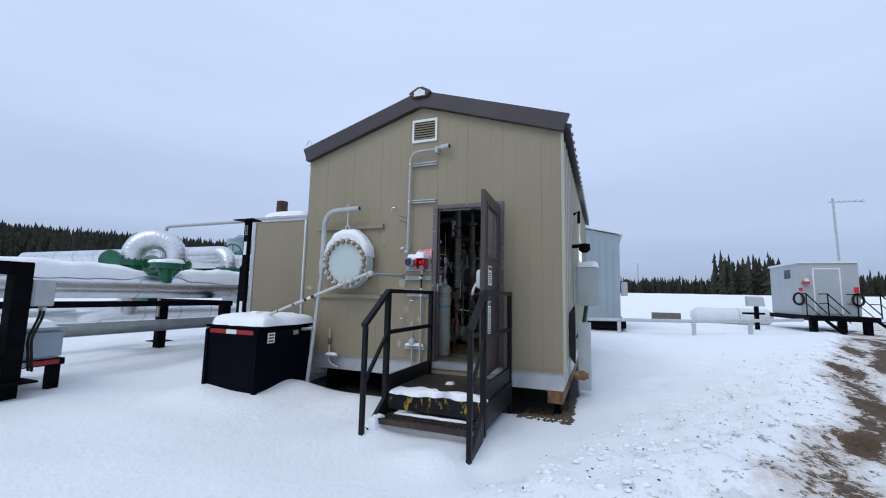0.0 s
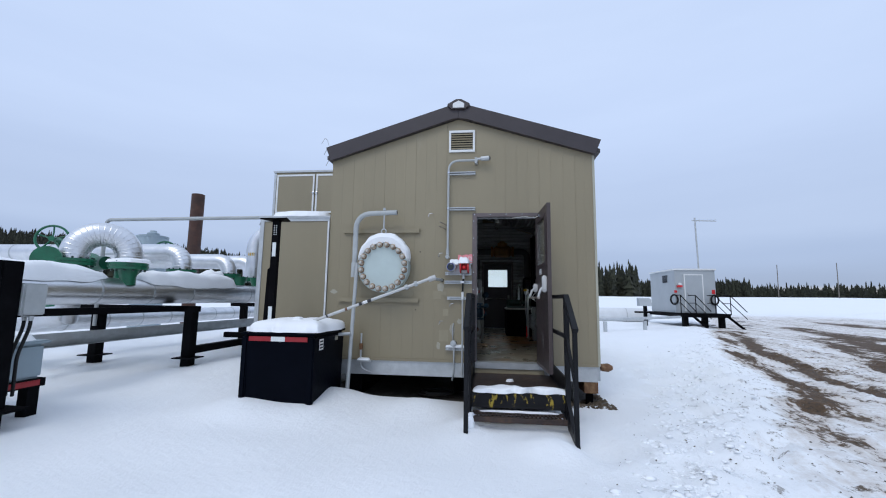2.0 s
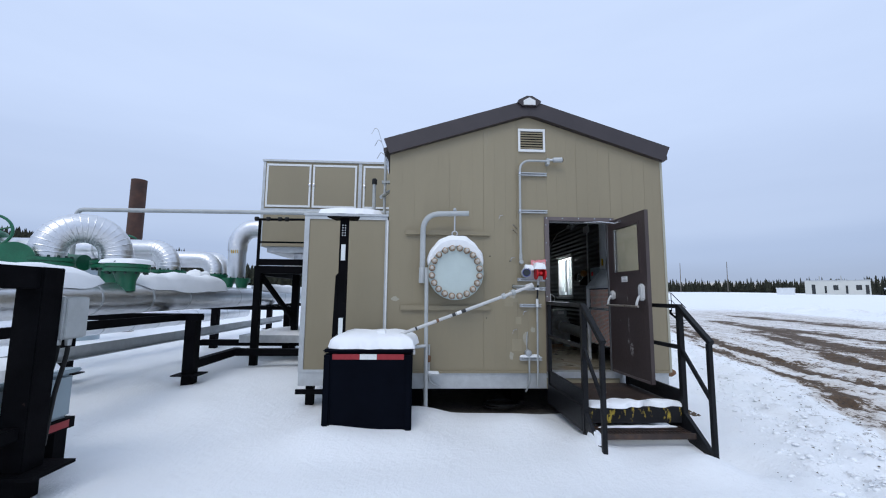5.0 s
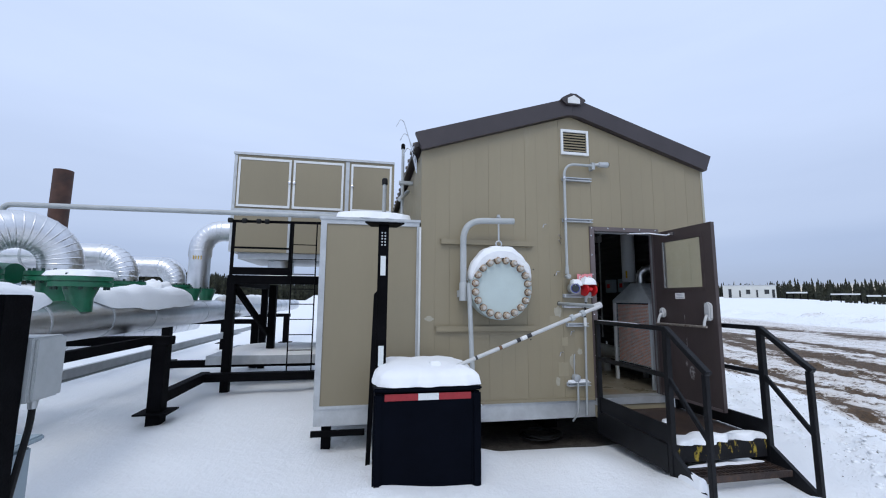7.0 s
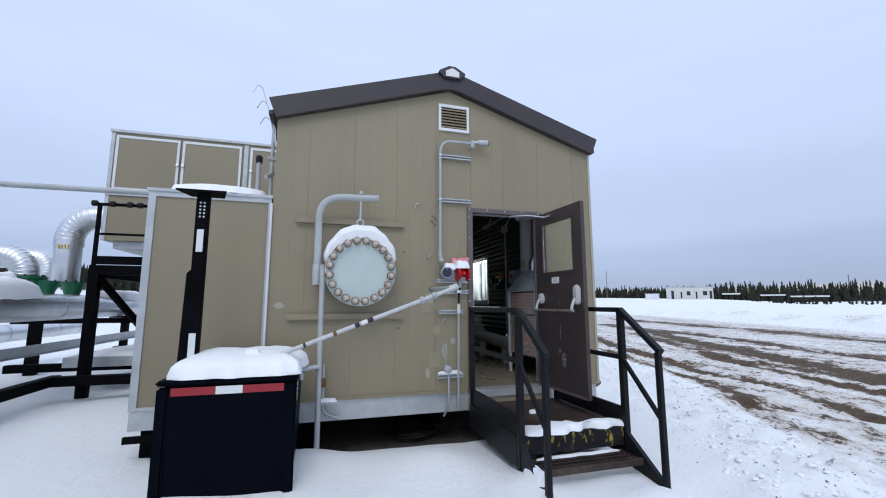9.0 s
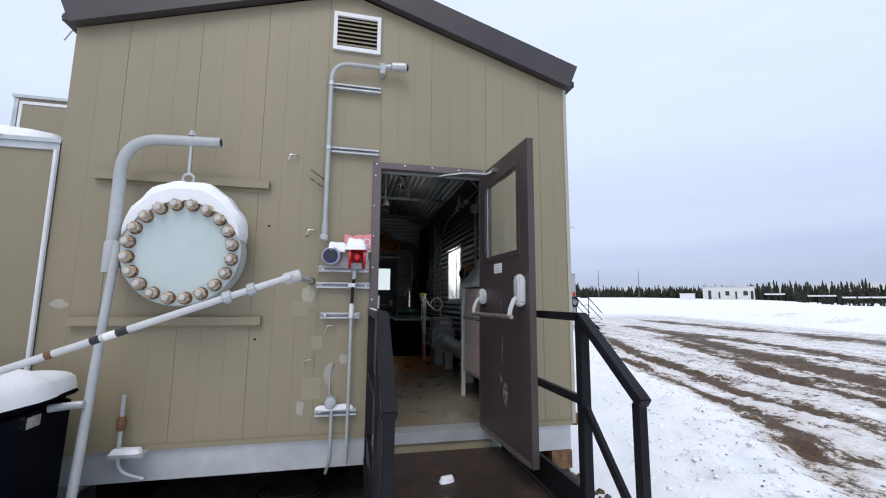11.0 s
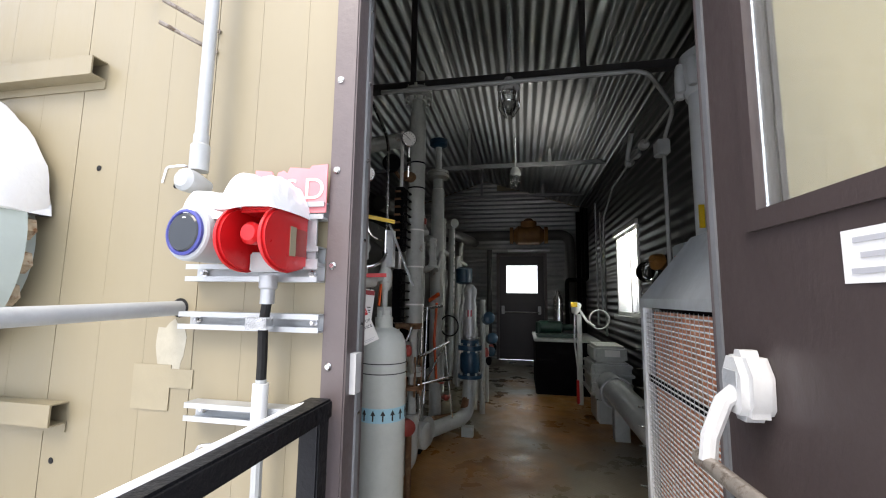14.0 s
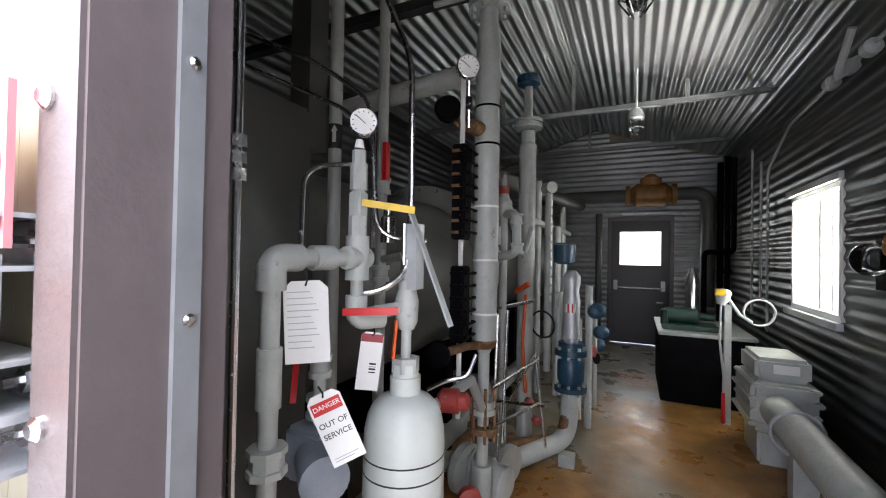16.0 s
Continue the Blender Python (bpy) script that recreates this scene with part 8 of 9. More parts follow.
def dial(parent, c, facing_, r, name="gauge"):
    ax = Vector(facing_).normalized()
    c = Vector(c)
    g = part(name, lathe(c - ax * 0.02, ax, [(0, r * 0.8), (0.004, r), (0.026, r), (0.028, r * 0.93), (0.022, r * 0.9)], 28), "zinc", parent, "steel pressure gauge")
    part("face", lathe(c + ax * 0.0015, ax, [(0, r * 0.89), (0.0006, r * 0.89)], 28), "paper", g)
    up = Vector((0, 0, 1))
    sd = ax.cross(up).normalized()
    for i in range(11):
        a = radians(-135 + 27 * i)
        d = up * math.cos(a) + sd * math.sin(a)
        part("tick", square_bar(c + ax * 0.003 + d * r * 0.68, c + ax * 0.003 + d * r * 0.82, r * 0.05, 0.001, None, ax), "ink", g)
    d = up * math.cos(radians(50)) + sd * math.sin(radians(50))
    part("needle", square_bar(c + ax * 0.004 - d * r * 0.2, c + ax * 0.004 + d * r * 0.7, r * 0.05, 0.001, None, ax), "ink", g)
    return g


FACE = (0.55, -0.83, 0)


def gas_bottle():
    x, y = -2.27, 5.89
    b = thing("gas_bottle", "pale grey sample bottle with a blue arrow band", "gas bottle", (x, y, FLOOR))
    part("shell", lathe((x, y, FLOOR), (0, 0, 1), [(0, 0.09), (0.02, 0.1), (0.94, 0.1), (0.98, 0.098), (1.01, 0.092), (1.035, 0.081), (1.052, 0.064), (1.06, 0.046), (1.064, 0.038), (1.105, 0.038), (1.105, 0.032), (1.135, 0.032)], 36), "bottle", b)
    band = part("arrow_band", lathe((x, y, 1.175), (0, 0, 1), [(0, 0.1008), (0.055, 0.1008)], 36), "arrow_blue", b, "pale blue band with black arrows")
    for i in range(16):
        a = 2 * math.pi * i / 16
        c, t = Vector((math.cos(a), math.sin(a), 0)), Vector((-math.sin(a), math.cos(a), 0))
        o = Vector((x, y, 0)) + c * 0.1022
        bm = bmesh.new()
        pts = [(-0.003, 1.182), (0.003, 1.182), (0.003, 1.205), (0.010, 1.205), (0.0, 1.224), (-0.010, 1.205), (-0.003, 1.205)]
        vs = [bm.verts.new(o + t * u + Vector((0, 0, v))) for u, v in pts]
        vs2 = [bm.verts.new(o - c * 0.0015 + t * u + Vector((0, 0, v))) for u, v in pts]
        bm.faces.new(vs), bm.faces.new(vs2[::-1])
        for k in range(7):
            bm.faces.new((vs[k], vs2[k], vs2[(k + 1) % 7], vs[(k + 1) % 7]))
        bmesh.ops.recalc_face_normals(bm, faces=bm.faces)
        part("arrow", bm, "ink", band, smooth=False)
    for z in (1.36, 1.40):
        part("seam", lathe((x, y, z), (0, 0, 1), [(0, 0.1004), (0.004, 0.1004)], 36), "ink", b)
    return b


gas_bottle()


def sample_manifold():
    m = thing("sample_manifold", "grey threaded pipe manifold with ball valves and a gauge", "manifold", (-2.33, 5.7, FLOOR))
    L = Vector((-2.36, 5.55, 0))
    T = Vector((-2.33, 5.765, 0))
    B = Vector((-2.27, 5.89, 0))
    zt = 1.875
    part("riser", tube([(L.x, L.y, FLOOR), (L.x, L.y, zt)], 0.0175, 14), "pipe_grey", m)
    part("riser_sleeve", tube([(L.x, L.y, 1.60), (L.x, L.y, 1.71)], 0.0225, 14), "pipe_grey", m)
    fitting(m, (L.x, L.y, 1.505), (0, 0, 1), 0.036, 0.05, "union", n=8)
    part("elbow", tube(fillet([(L.x, L.y, zt - 0.06), (L.x, L.y, zt), (L.x + 0.008, L.y + 0.06, zt)], 0.04, 6), 0.027, 16), "pipe_grey", m)
    part("cross_run", tube([(L.x + 0.005, L.y + 0.03, zt), (T.x, T.y, zt)], 0.018, 14), "pipe_grey", m)
    part("reducing_tee", tube([(L.x + 0.012, L.y + 0.09, zt), (L.x + 0.02, L.y + 0.14, zt)], 0.026, 16), "pipe_grey", m)
    part("tee", tube([(T.x, T.y - 0.04, zt), (T.x, T.y + 0.03, zt)], 0.026, 16), "pipe_grey", m)
    part("tee_branch", tube([(T.x, T.y, zt - 0.05), (T.x, T.y, zt + 0.05)], 0.027, 16), "pipe_grey", m)
    part("stand_pipe", tube([(T.x, T.y, zt - 0.13), (T.x, T.y, 2.12)], 0.0145, 12), "pipe_grey", m)
    for z, r_, h in ((1.945, 0.021, 0.05), (1.99, 0.0165, 0.07), (2.06, 0.02, 0.06), (2.105, 0.016, 0.03)):
        part("nipple", lathe((T.x, T.y, z - h / 2), (0, 0, 1), [(0, r_), (h, r_)], 8), "pipe_grey", m, smooth=False)
    part("valve_block", box(T.x - 0.016, T.x + 0.016, T.y - 0.016, T.y + 0.016, 1.965, 2.025), "pipe_grey", m, bevel=0.003)
    part("yellow_handle", square_bar((T.x + 0.018, T.y - 0.01, 2.0), (T.x + 0.12, T.y + 0.05, 1.985), 0.004, 0.016), "yellow", m, "yellow quarter-turn handle")
    part("tape_collar", lathe((T.x, T.y, 2.125), (0, 0, 1), [(0, 0.012), (0.02, 0.008)], 10), "paper", m)
    dial(m, (T.x + 0.01, T.y, 2.185), FACE, 0.032)
    part("side_tube", tube(fillet([(T.x - 0.01, T.y, 2.09), (L.x + 0.0, L.y + 0.12, 2.07), (L.x - 0.005, L.y + 0.08, 2.04), (L.x + 0.01, L.y + 0.06, 1.89)], 0.03, 5), 0.005, 8), "zinc", m)
    # lower elbow and ball valve over the bottle
    part("lower_elbow", tube(fillet([(T.x, T.y, 1.79), (T.x, T.y, 1.735), (T.x + 0.03, T.y + 0.06, 1.735)], 0.035, 6), 0.025, 16), "pipe_grey", m)
    part("bridge", tube([(T.x + 0.01, T.y + 0.02, 1.745), (B.x, B.y, 1.755)], 0.016, 12), "pipe_grey", m)
    part("bottle_valve", lathe((B.x, B.y, 1.70), (0, 0, 1), [(0, 0.02), (0.02, 0.028), (0.07, 0.03), (0.10, 0.022), (0.12, 0.022)], 16), "pipe_grey", m)
    part("hex_base", lathe((B.x, B.y, 1.595), (0, 0, 1), [(0, 0.035), (0.035, 0.035)], 6), "pipe_grey", m, smooth=False)
    part("bottle_stem", tube([(B.x, B.y, 1.60), (B.x, B.y, 1.87)], 0.013, 12), "pipe_grey", m)
    part("hex_top", lathe((B.x, B.y, 1.84), (0, 0, 1), [(0, 0.018), (0.03, 0.018)], 6), "zinc", m, smooth=False)
    part("orange_handle", square_bar((B.x - 0.005, B.y - 0.04, 1.725), (B.x - 0.01, B.y - 0.045, 1.635), 0.014, 0.006), "orange", m, "orange valve handle")
    part("red_handle", square_bar((T.x - 0.01, T.y - 0.035, 1.755), (T.x + 0.10, T.y + 0.02, 1.76), 0.006, 0.016), "red", m, "red lettered valve handle")
    part("lever_bracket", box(B.x + 0.005, B.x + 0.035, B.y - 0.02, B.y + 0.02, 1.80, 1.96), "galv", m, smooth=False)
    part("spring_rod", tube([(B.x + 0.004, B.y - 0.024, 1.86), (B.x + 0.004, B.y - 0.024, 1.96)], 0.006, 8), "zinc", m)
    part("long_lever", square_bar((B.x + 0.02, B.y - 0.02, 1.985), (B.x + 0.13, B.y - 0.02, 1.72), 0.022, 0.005), "galv", m, "long steel release lever")
    part("hose", tube(fillet([(T.x - 0.01, T.y + 0.02, 1.79), (T.x + 0.04, T.y + 0.05, 1.80), (T.x + 0.07, T.y + 0.1, 1.84), (B.x - 0.01, B.y + 0.03, 2.0), (B.x - 0.015, B.y + 0.03, 2.39), (B.x - 0.10, B.y + 0.03, 2.58), (B.x - 0.3, B.y + 0.1, 2.95)], 0.06, 5), 0.0075, 10), "zinc", m, "bright bent sample tube")
    # regulator hanging below
    R = Vector((-2.40, 5.73, 0))
    part("regulator", box(R.x - 0.06, R.x + 0.05, R.y - 0.05, R.y + 0.05, 1.38, 1.50), "regulator", m, "blue-grey regulator block", bevel=0.012)
    part("regulator_cap", lathe((R.x + 0.02, R.y - 0.03, 1.44), (0.8, -0.6, -0.05), [(0, 0.046), (0.07, 0.046), (0.075, 0.05), (0.095, 0.05), (0.10, 0.04), (0.105, 0.02)], 22), "regulator", m)
    part("regulator_pipe", tube([(R.x, R.y, 1.2), (R.x, R.y, 1.80)], 0.014, 12), "pipe_grey", m)
    fitting(m, (R.x, R.y, 1.63), (0, 0, 1), 0.026, 0.05)
    fitting(m, (R.x, R.y, 1.32), (0, 0, 1), 0.03, 0.07)
    fitting(m, (R.x, R.y, 1.54), (0, 0, 1), 0.03, 0.05)
    part("red_lever", square_bar((R.x - 0.05, R.y - 0.02, 1.66), (R.x - 0.02, R.y - 0.06, 1.56), 0.012, 0.008), "red", m)
    return m


sample_manifold()


def tag_pose(c, roll):
    n = Vector(FACE).normalized()
    s = Vector((0, 0, 1)).cross(n).normalized()
    up = n.cross(s)
    m = Matrix((s, up, n)).transposed().to_4x4()
    return Matrix.Translation(c) @ m @ Matrix.Rotation(radians(roll), 4, "Z")


def hanging_tag(name, c, w, h, roll, label, rows, material="paper"):
    """A card in its own plane: outline with clipped upper corners, printing proud of it."""
    m = tag_pose(c, roll)
    t = tagged(new(name), label, "tag")
    t.matrix_basis = m
    k = w * 0.18
    mesh_object("card", prism([(-w / 2, -h / 2), (w / 2, -h / 2), (w / 2, h / 2 - k), (w / 2 - k, h / 2), (-w / 2 + k, h / 2), (-w / 2, h / 2 - k)], "z", 0, 0.0012), material, t, False)
    for x0, x1, y0, y1, mt in rows:
        mesh_object("print_bar", box(x0 * w, x1 * w, y0 * h, y1 * h, 0.0013, 0.0019), mt, t, False)
    mesh_object("tie", tube([(0, h * 0.44, 0.002), (0.004, h * 0.5, 0.006), (0.0, h * 0.6, 0.0)], 0.0018, 6), "rubber", t, True)
    return t


dt = hanging_tag("danger_tag", (-2.245, 5.60, 1.57), 0.062, 0.135, 24, "white danger tag reading out of service", [(-0.44, 0.44, 0.23, 0.40, "red"), (-0.38, 0.34, -0.40, -0.39, "faint_ink"), (-0.38, 0.2, -0.44, -0.43, "faint_ink")])
for text, yy, sz, mt in (("DANGER", 0.043, 0.0125, "paper"), ("OUT OF", 0.010, 0.0145, "ink"), ("SERVICE", -0.011, 0.0145, "ink")):
    ob = lettering("lettering", text, sz, Matrix.Identity(4), mt)
    ob.parent = dt
    ob.matrix_basis = pose(0, yy, 0.0022)
hanging_tag("paper_tag", (-2.315, 5.595, 1.755), 0.082, 0.155, 3, "white handwritten work tag on the manifold", [(-0.42, 0.1 + 0.06 * (i % 4), 0.36 - i * 0.075, 0.37 - i * 0.075, "faint_ink") for i in range(10)])
hanging_tag("bagged_tag", (-2.315, 5.80, 1.635), 0.052, 0.135, -6, "white barcode tag in a clear bag", [(-0.48, 0.48, 0.33, 0.47, "red_tape"), (0.0, 0.3, -0.2, -0.18, "ink"), (0.0, 0.3, -0.15, -0.12, "ink"), (0.0, 0.3, -0.1, -0.09, "ink"), (0.0, 0.3, -0.06, -0.03, "ink")])

# bright instrument tubes by the doorway
tb1 = thing("instrument_tube", "bright steel tube with a compression joint by the door", "tube", (-2.29, 5.42, FLOOR))
part("run", tube([(-2.285, 5.42, FLOOR), (-2.29, 5.42, 2.03), (-2.29, 5.42, 3.3)], 0.0062, 10), "zinc", tb1)
for z in (2.0, 2.025, 2.05):
    part("nut", lathe((-2.29, 5.42, z - 0.01), (0, 0, 1), [(0, 0.0125), (0.018, 0.0125)], 6), "zinc", tb1, smooth=False)
tb2 = thing("instrument_tube", "pair of bright tubes bending down to the manifold", "tube", (-2.4, 5.85, 2.2))
part("run", tube(fillet([(-3.6, 5.85, 2.93), (-2.54, 5.85, 2.40), (-2.36, 5.85, 2.27), (-2.35, 5.87, 1.93), (-2.25, 5.95, 1.92)], 0.06, 6), 0.006, 8), "zinc", tb2)
part("run", tube(fillet([(-3.6, 5.88, 2.83), (-2.46, 5.88, 2.27), (-2.37, 5.88, 2.18), (-2.37, 5.88, 1.9)], 0.05, 6), 0.006, 8), "zinc", tb2)

# vertical pipes and the large grey vessel
hv = thing("process_vessel", "large dark grey insulated vessel along the wall", "vessel", (-3.5, 6.8, FLOOR))
part("front_casing", box(IN_W + 0.05, -2.87, 5.45, 6.2, 0.9, 2.43), "vessel", hv, bevel=0.02)
part("shell", lathe((-3.46, 6.2, 1.72), (0, 1, 0), [(0, 0.6), (1.8, 0.6)], 56), "vessel", hv)
part("end_flange", lathe((-3.40, 8.0, 1.80), (0, 1, 0), [(0, 0.66), (0.08, 0.66), (0.085, 0.6), (0.10, 0.6), (0.105, 0.66), (0.19, 0.66)], 56), "pipe_grey", hv)
part("end_dish", lathe((-3.40, 8.19, 1.80), (0, 1, 0), [(0, 0.55), (0.1, 0.5), (0.2, 0.35), (0.24, 0.1)], 40), "vessel", hv)
for p in ring_of(24, (-3.40, 8.0, 1.80), (0, 1, 0), 0.625):
    part("bolt", lathe(p + Vector((0, -0.03, 0)), (0, 1, 0), [(0, 0.018), (0.25, 0.018)], 6), "pipe_grey", hv, smooth=False)
for y in (6.5, 7.7):
    part("saddle", box(-3.95, -2.95, y - 0.05, y + 0.05, FLOOR, 1.25), "rack_black", hv)
part("front_leg", box(-4.1, -3.0, 5.5, 5.6, FLOOR, 0.9), "rack_black", hv)
part("access_post", box(-3.02, -2.92, 6.22, 6.32, 2.3, 3.4), "vessel", hv)
vps = thing("riser_pair", "two grey vertical pipes before the vessel", "pipe", (-2.77, 6.3, FLOOR))
part("pipe", tube([(-2.77, 6.2, 0.9), (-2.77, 6.2, 3.55)], 0.024, 14), "pipe_grey", vps)
part("pipe", tube([(-2.76, 6.5, 0.9), (-2.76, 6.5, 3.55)], 0.024, 14), "pipe_grey", vps)
part("flow_label", lathe((-2.77, 6.2, 2.27), (0, 0, 1), [(0, 0.0255), (0.09, 0.0255)], 14), "ink", vps)
bm = prism([(-2.7755 + 0.016, 2.29), (-2.745, 2.29), (-2.745, 2.33), (-2.738, 2.33), (-2.752, 2.352), (-2.766, 2.33), (-2.7595, 2.33)], "y", 6.1715, 6.174)
part("flow_arrow", bm, "paper", vps)
for z in (1.8, 2.05, 2.18):
    fitting(vps, (-2.76, 6.5, z), (0, 0, 1), 0.04, 0.07)
part("red_valve", box(-2.735, -2.715, 6.46, 6.49, 2.2, 2.36), "red", vps)
part("knob_row", tube([(-2.76, 6.5, 1.86), (-2.6, 6.42, 1.88)], 0.016, 10), "pipe_grey", vps)
part("sight_jar", lathe((-2.66, 6.4, 1.93), (0, 0, 1), [(0, 0.03), (0.1, 0.03), (0.11, 0.02), (0.14, 0.02)], 16), "zinc", vps)


def level_column():
    x, y = -2.37, 6.76
    c = thing("level_column", "tall grey level column with bolted sight glasses", "column", (x, y, FLOOR))
    part("barrel", lathe((x, y, 1.45), (0, 0, 1), [(0, 0.028), (0.06, 0.056), (1.38, 0.056), (1.45, 0.05), (1.5, 0.042), (1.75, 0.04)], 24), "pipe_grey", c)
    part("lower_pipe", tube([(x, y, 0.7), (x, y, 1.5)], 0.026, 16), "pipe_grey", c)
    part("top_flange", lathe((x, y, 3.0), (0, 0, 1), [(0, 0.095), (0.03, 0.095), (0.031, 0.088), (0.038, 0.088), (0.039, 0.095), (0.07, 0.095)], 24), "pipe_grey", c)
    for p in ring_of(8, (x, y, 2.98), (0, 0, 1), 0.078):
        part("bolt", lathe(p, (0, 0, 1), [(0, 0.012), (0.11, 0.012)], 6), "pipe_grey", c, smooth=False)
    for z in (1.62, 1.86, 2.1, 2.38, 2.55):
        part("strap", lathe((x, y, z), (0, 0, 1), [(0, 0.0572), (0.01, 0.0572)], 24), "paper" if z < 2.3 else "rack_black", c)
    part("rust_collar", lathe((x, y, 1.47), (0, 0, 1), [(0, 0.045), (0.03, 0.058), (0.06, 0.05)], 20), "rusty", c)
    part("rust_boss", lathe((x - 0.02, y - 0.04, 2.45), (-0.3, -1, 0), [(0, 0.035), (0.07, 0.03)], 14), "rusty", c)
    part("flanged_joint", lathe((x, y, 1.18), (0, 0, 1), [(0, 0.06), (0.025, 0.06), (0.026, 0.054), (0.034, 0.054), (0.035, 0.06), (0.06, 0.06)], 20), "pipe_grey", c)
    part("header_stub", tube([(x, y, 2.74), (x - 0.8, y, 2.66)], 0.05, 16), "pipe_grey", c)
    dial(c, (-2.335, 6.43, 2.60), FACE, 0.045)
    part("gauge_stem", tube([(-2.335, 6.44, 2.55), (-2.345, 6.47, 2.38)], 0.007, 8), "zinc", c)
    part("gauge_valve", lathe((-2.338, 6.45, 2.44), (0, 0, 1), [(0, 0.014), (0.05, 0.014)], 6), "zinc", c, smooth=False)
    for z0, z1 in ((1.95, 2.35), (1.52, 1.84)):
        s = part("sight_glass", box(-2.455, -2.395, 6.56, 6.64, z0, z1), "rack_black", c, "black bolted sight glass", bevel=0.006)
        k = 8 if z1 - z0 > 0.35 else 6
        for i in range(k):
            z = z0 + 0.03 + (z1 - z0 - 0.06) * i / (k - 1)
            part("u_bolt", tube([(-2.39, 6.55, z), (-2.375, 6.55, z), (-2.375, 6.65, z), (-2.39, 6.65, z)], 0.006, 6), "rack_black", s)
            part("nut", lathe((-2.40, 6.553, z), (0, -1, 0), [(0, 0.011), (0.016, 0.011)], 6), "rack_black", s, smooth=False)
            part("bar", box(-2.452, -2.40, 6.552, 6.559, z - 0.006, z + 0.006), "rusty" if z0 > 1.9 else "rack_black", s)
    part("sight_tube", tube([(-2.425, 6.6, 1.2), (-2.425, 6.6, 2.72)], 0.011, 10), "paper", c)
    part("red_bull_nose", lathe((-2.36, 6.27, 1.39), (1, 0.2, 0.05), [(0, 0.025), (0.015, 0.04), (0.07, 0.042), (0.075, 0.03), (0.10, 0.03), (0.11, 0.018)], 18), "red_worn", c, "worn red valve bonnet")
    part("valve_tee", tube([(-2.36, 6.16, 1.38), (-2.33, 6.5, 1.40), (-2.36, 6.72, 1.21)], 0.02, 12), "pipe_grey", c)
    return c


level_column()


def instrument_lines():
    """Relief valves, gauges, tees and rusty flanges crowded round the level column."""
    c = thing("relief_valve_piping", "small grey relief valves with steel tubes and a hanging tag", "valve", (-2.48, 7.35, FLOOR))
    part("relief_valve", lathe((-2.48, 7.4, 2.12), (0, 0, 1), [(0, 0.03), (0.04, 0.05), (0.09, 0.05), (0.12, 0.028), (0.14, 0.028), (0.2, 0.022), (0.26, 0.012)], 16), "pipe_grey", c)
    part("red_band", lathe((-2.48, 7.4, 2.26), (0, 0, 1), [(0, 0.031), (0.05, 0.031)], 14), "red_worn", c)
    part("tag", box(-2.505, -2.475, 7.33, 7.333, 1.95, 2.06), "paper", c, "hanging paper tag")
    part("outlet", tube(fillet([(-2.48, 7.4, 2.14), (-2.38, 7.32, 2.14), (-2.37, 7.3, 1.9), (-2.60, 7.4, 1.86)], 0.06, 5), 0.026, 12), "pipe_grey", c)
    for q in ((-2.38, 7.32, 2.10), (-2.37, 7.3, 1.93), (-2.52, 7.36, 1.88)):
        fitting(c, q, (0, 0, 1) if q[2] > 1.9 else (1, -0.3, 0), 0.038, 0.06)
    part("branch", tube([(-2.48, 7.4, 2.14), (-2.48, 7.4, 1.2), (-2.48, 7.45, 0.62)], 0.024, 12), "pipe_grey", c)
    part("leak_line", tube(fillet([(-2.32, 6.8, 1.62), (-2.33, 6.8, 1.2), (-2.40, 7.1, 1.1), (-2.41, 7.1, 0.62)], 0.05, 4), 0.008, 8), "zinc", c)
    part("diagonal_line", tube(fillet([(-2.47, 6.4, 1.37), (-2.40, 6.42, 1.41), (-2.33, 6.46, 1.42), (-2.31, 6.5, 1.50)], 0.03, 4), 0.008, 8), "zinc", c)
    part("cross_line", tube([(-2.33, 6.72, 1.13), (-2.22, 7.2, 1.10)], 0.008, 8), "zinc", c)
    part("cross_line", tube([(-2.32, 6.74, 1.30), (-2.20, 7.1, 1.36)], 0.008, 8), "zinc", c)
    v = thing("black_gauge", "black pressure gauge turned away on a short stem", "gauge", (-2.49, 6.6, 2.5))
    part("case", lathe((-2.50, 6.62, 2.51), (0.3, -1, 0.1), [(0, 0.03), (0.01, 0.055), (0.04, 0.058), (0.05, 0.045)], 20), "rack_black", v)
    part("stem", tube([(-2.50, 6.63, 2.5), (-2.46, 6.7, 2.44), (-2.40, 6.74, 2.44)], 0.012, 8), "rusty", v)
    w = thing("black_knob_valve", "small valve with a round black knob", "valve", (-2.43, 6.45, 1.5))
    part("knob", lathe((-2.44, 6.44, 1.5), (0.2, -1, 0), [(0, 0.03), (0.008, 0.048), (0.03, 0.048), (0.038, 0.03)], 16), "rack_black", w)
    part("body", tube([(-2.435, 6.45, 1.5), (-2.40, 6.62, 1.5), (-2.39, 6.74, 1.48)], 0.018, 10), "rusty", w)
    f = thing("rusty_flanges", "rust-streaked flange pair with studs under the column", "flange", (-2.37, 6.76, 1.2))
    part("lower_flange", lathe((-2.37, 6.76, 1.10), (0, 0, 1), [(0, 0.07), (0.025, 0.07)], 20), "rusty", f)
    for p in ring_of(6, (-2.37, 6.76, 1.06), (0, 0, 1), 0.055):
        part("stud", lathe(p, (0, 0, 1), [(0, 0.008), (0.24, 0.008)], 6), "rusty", f, smooth=False)
    b = thing("pump_flange", "broad grey pump flange facing the aisle", "flange", (-2.5, 7.45, 0.62))
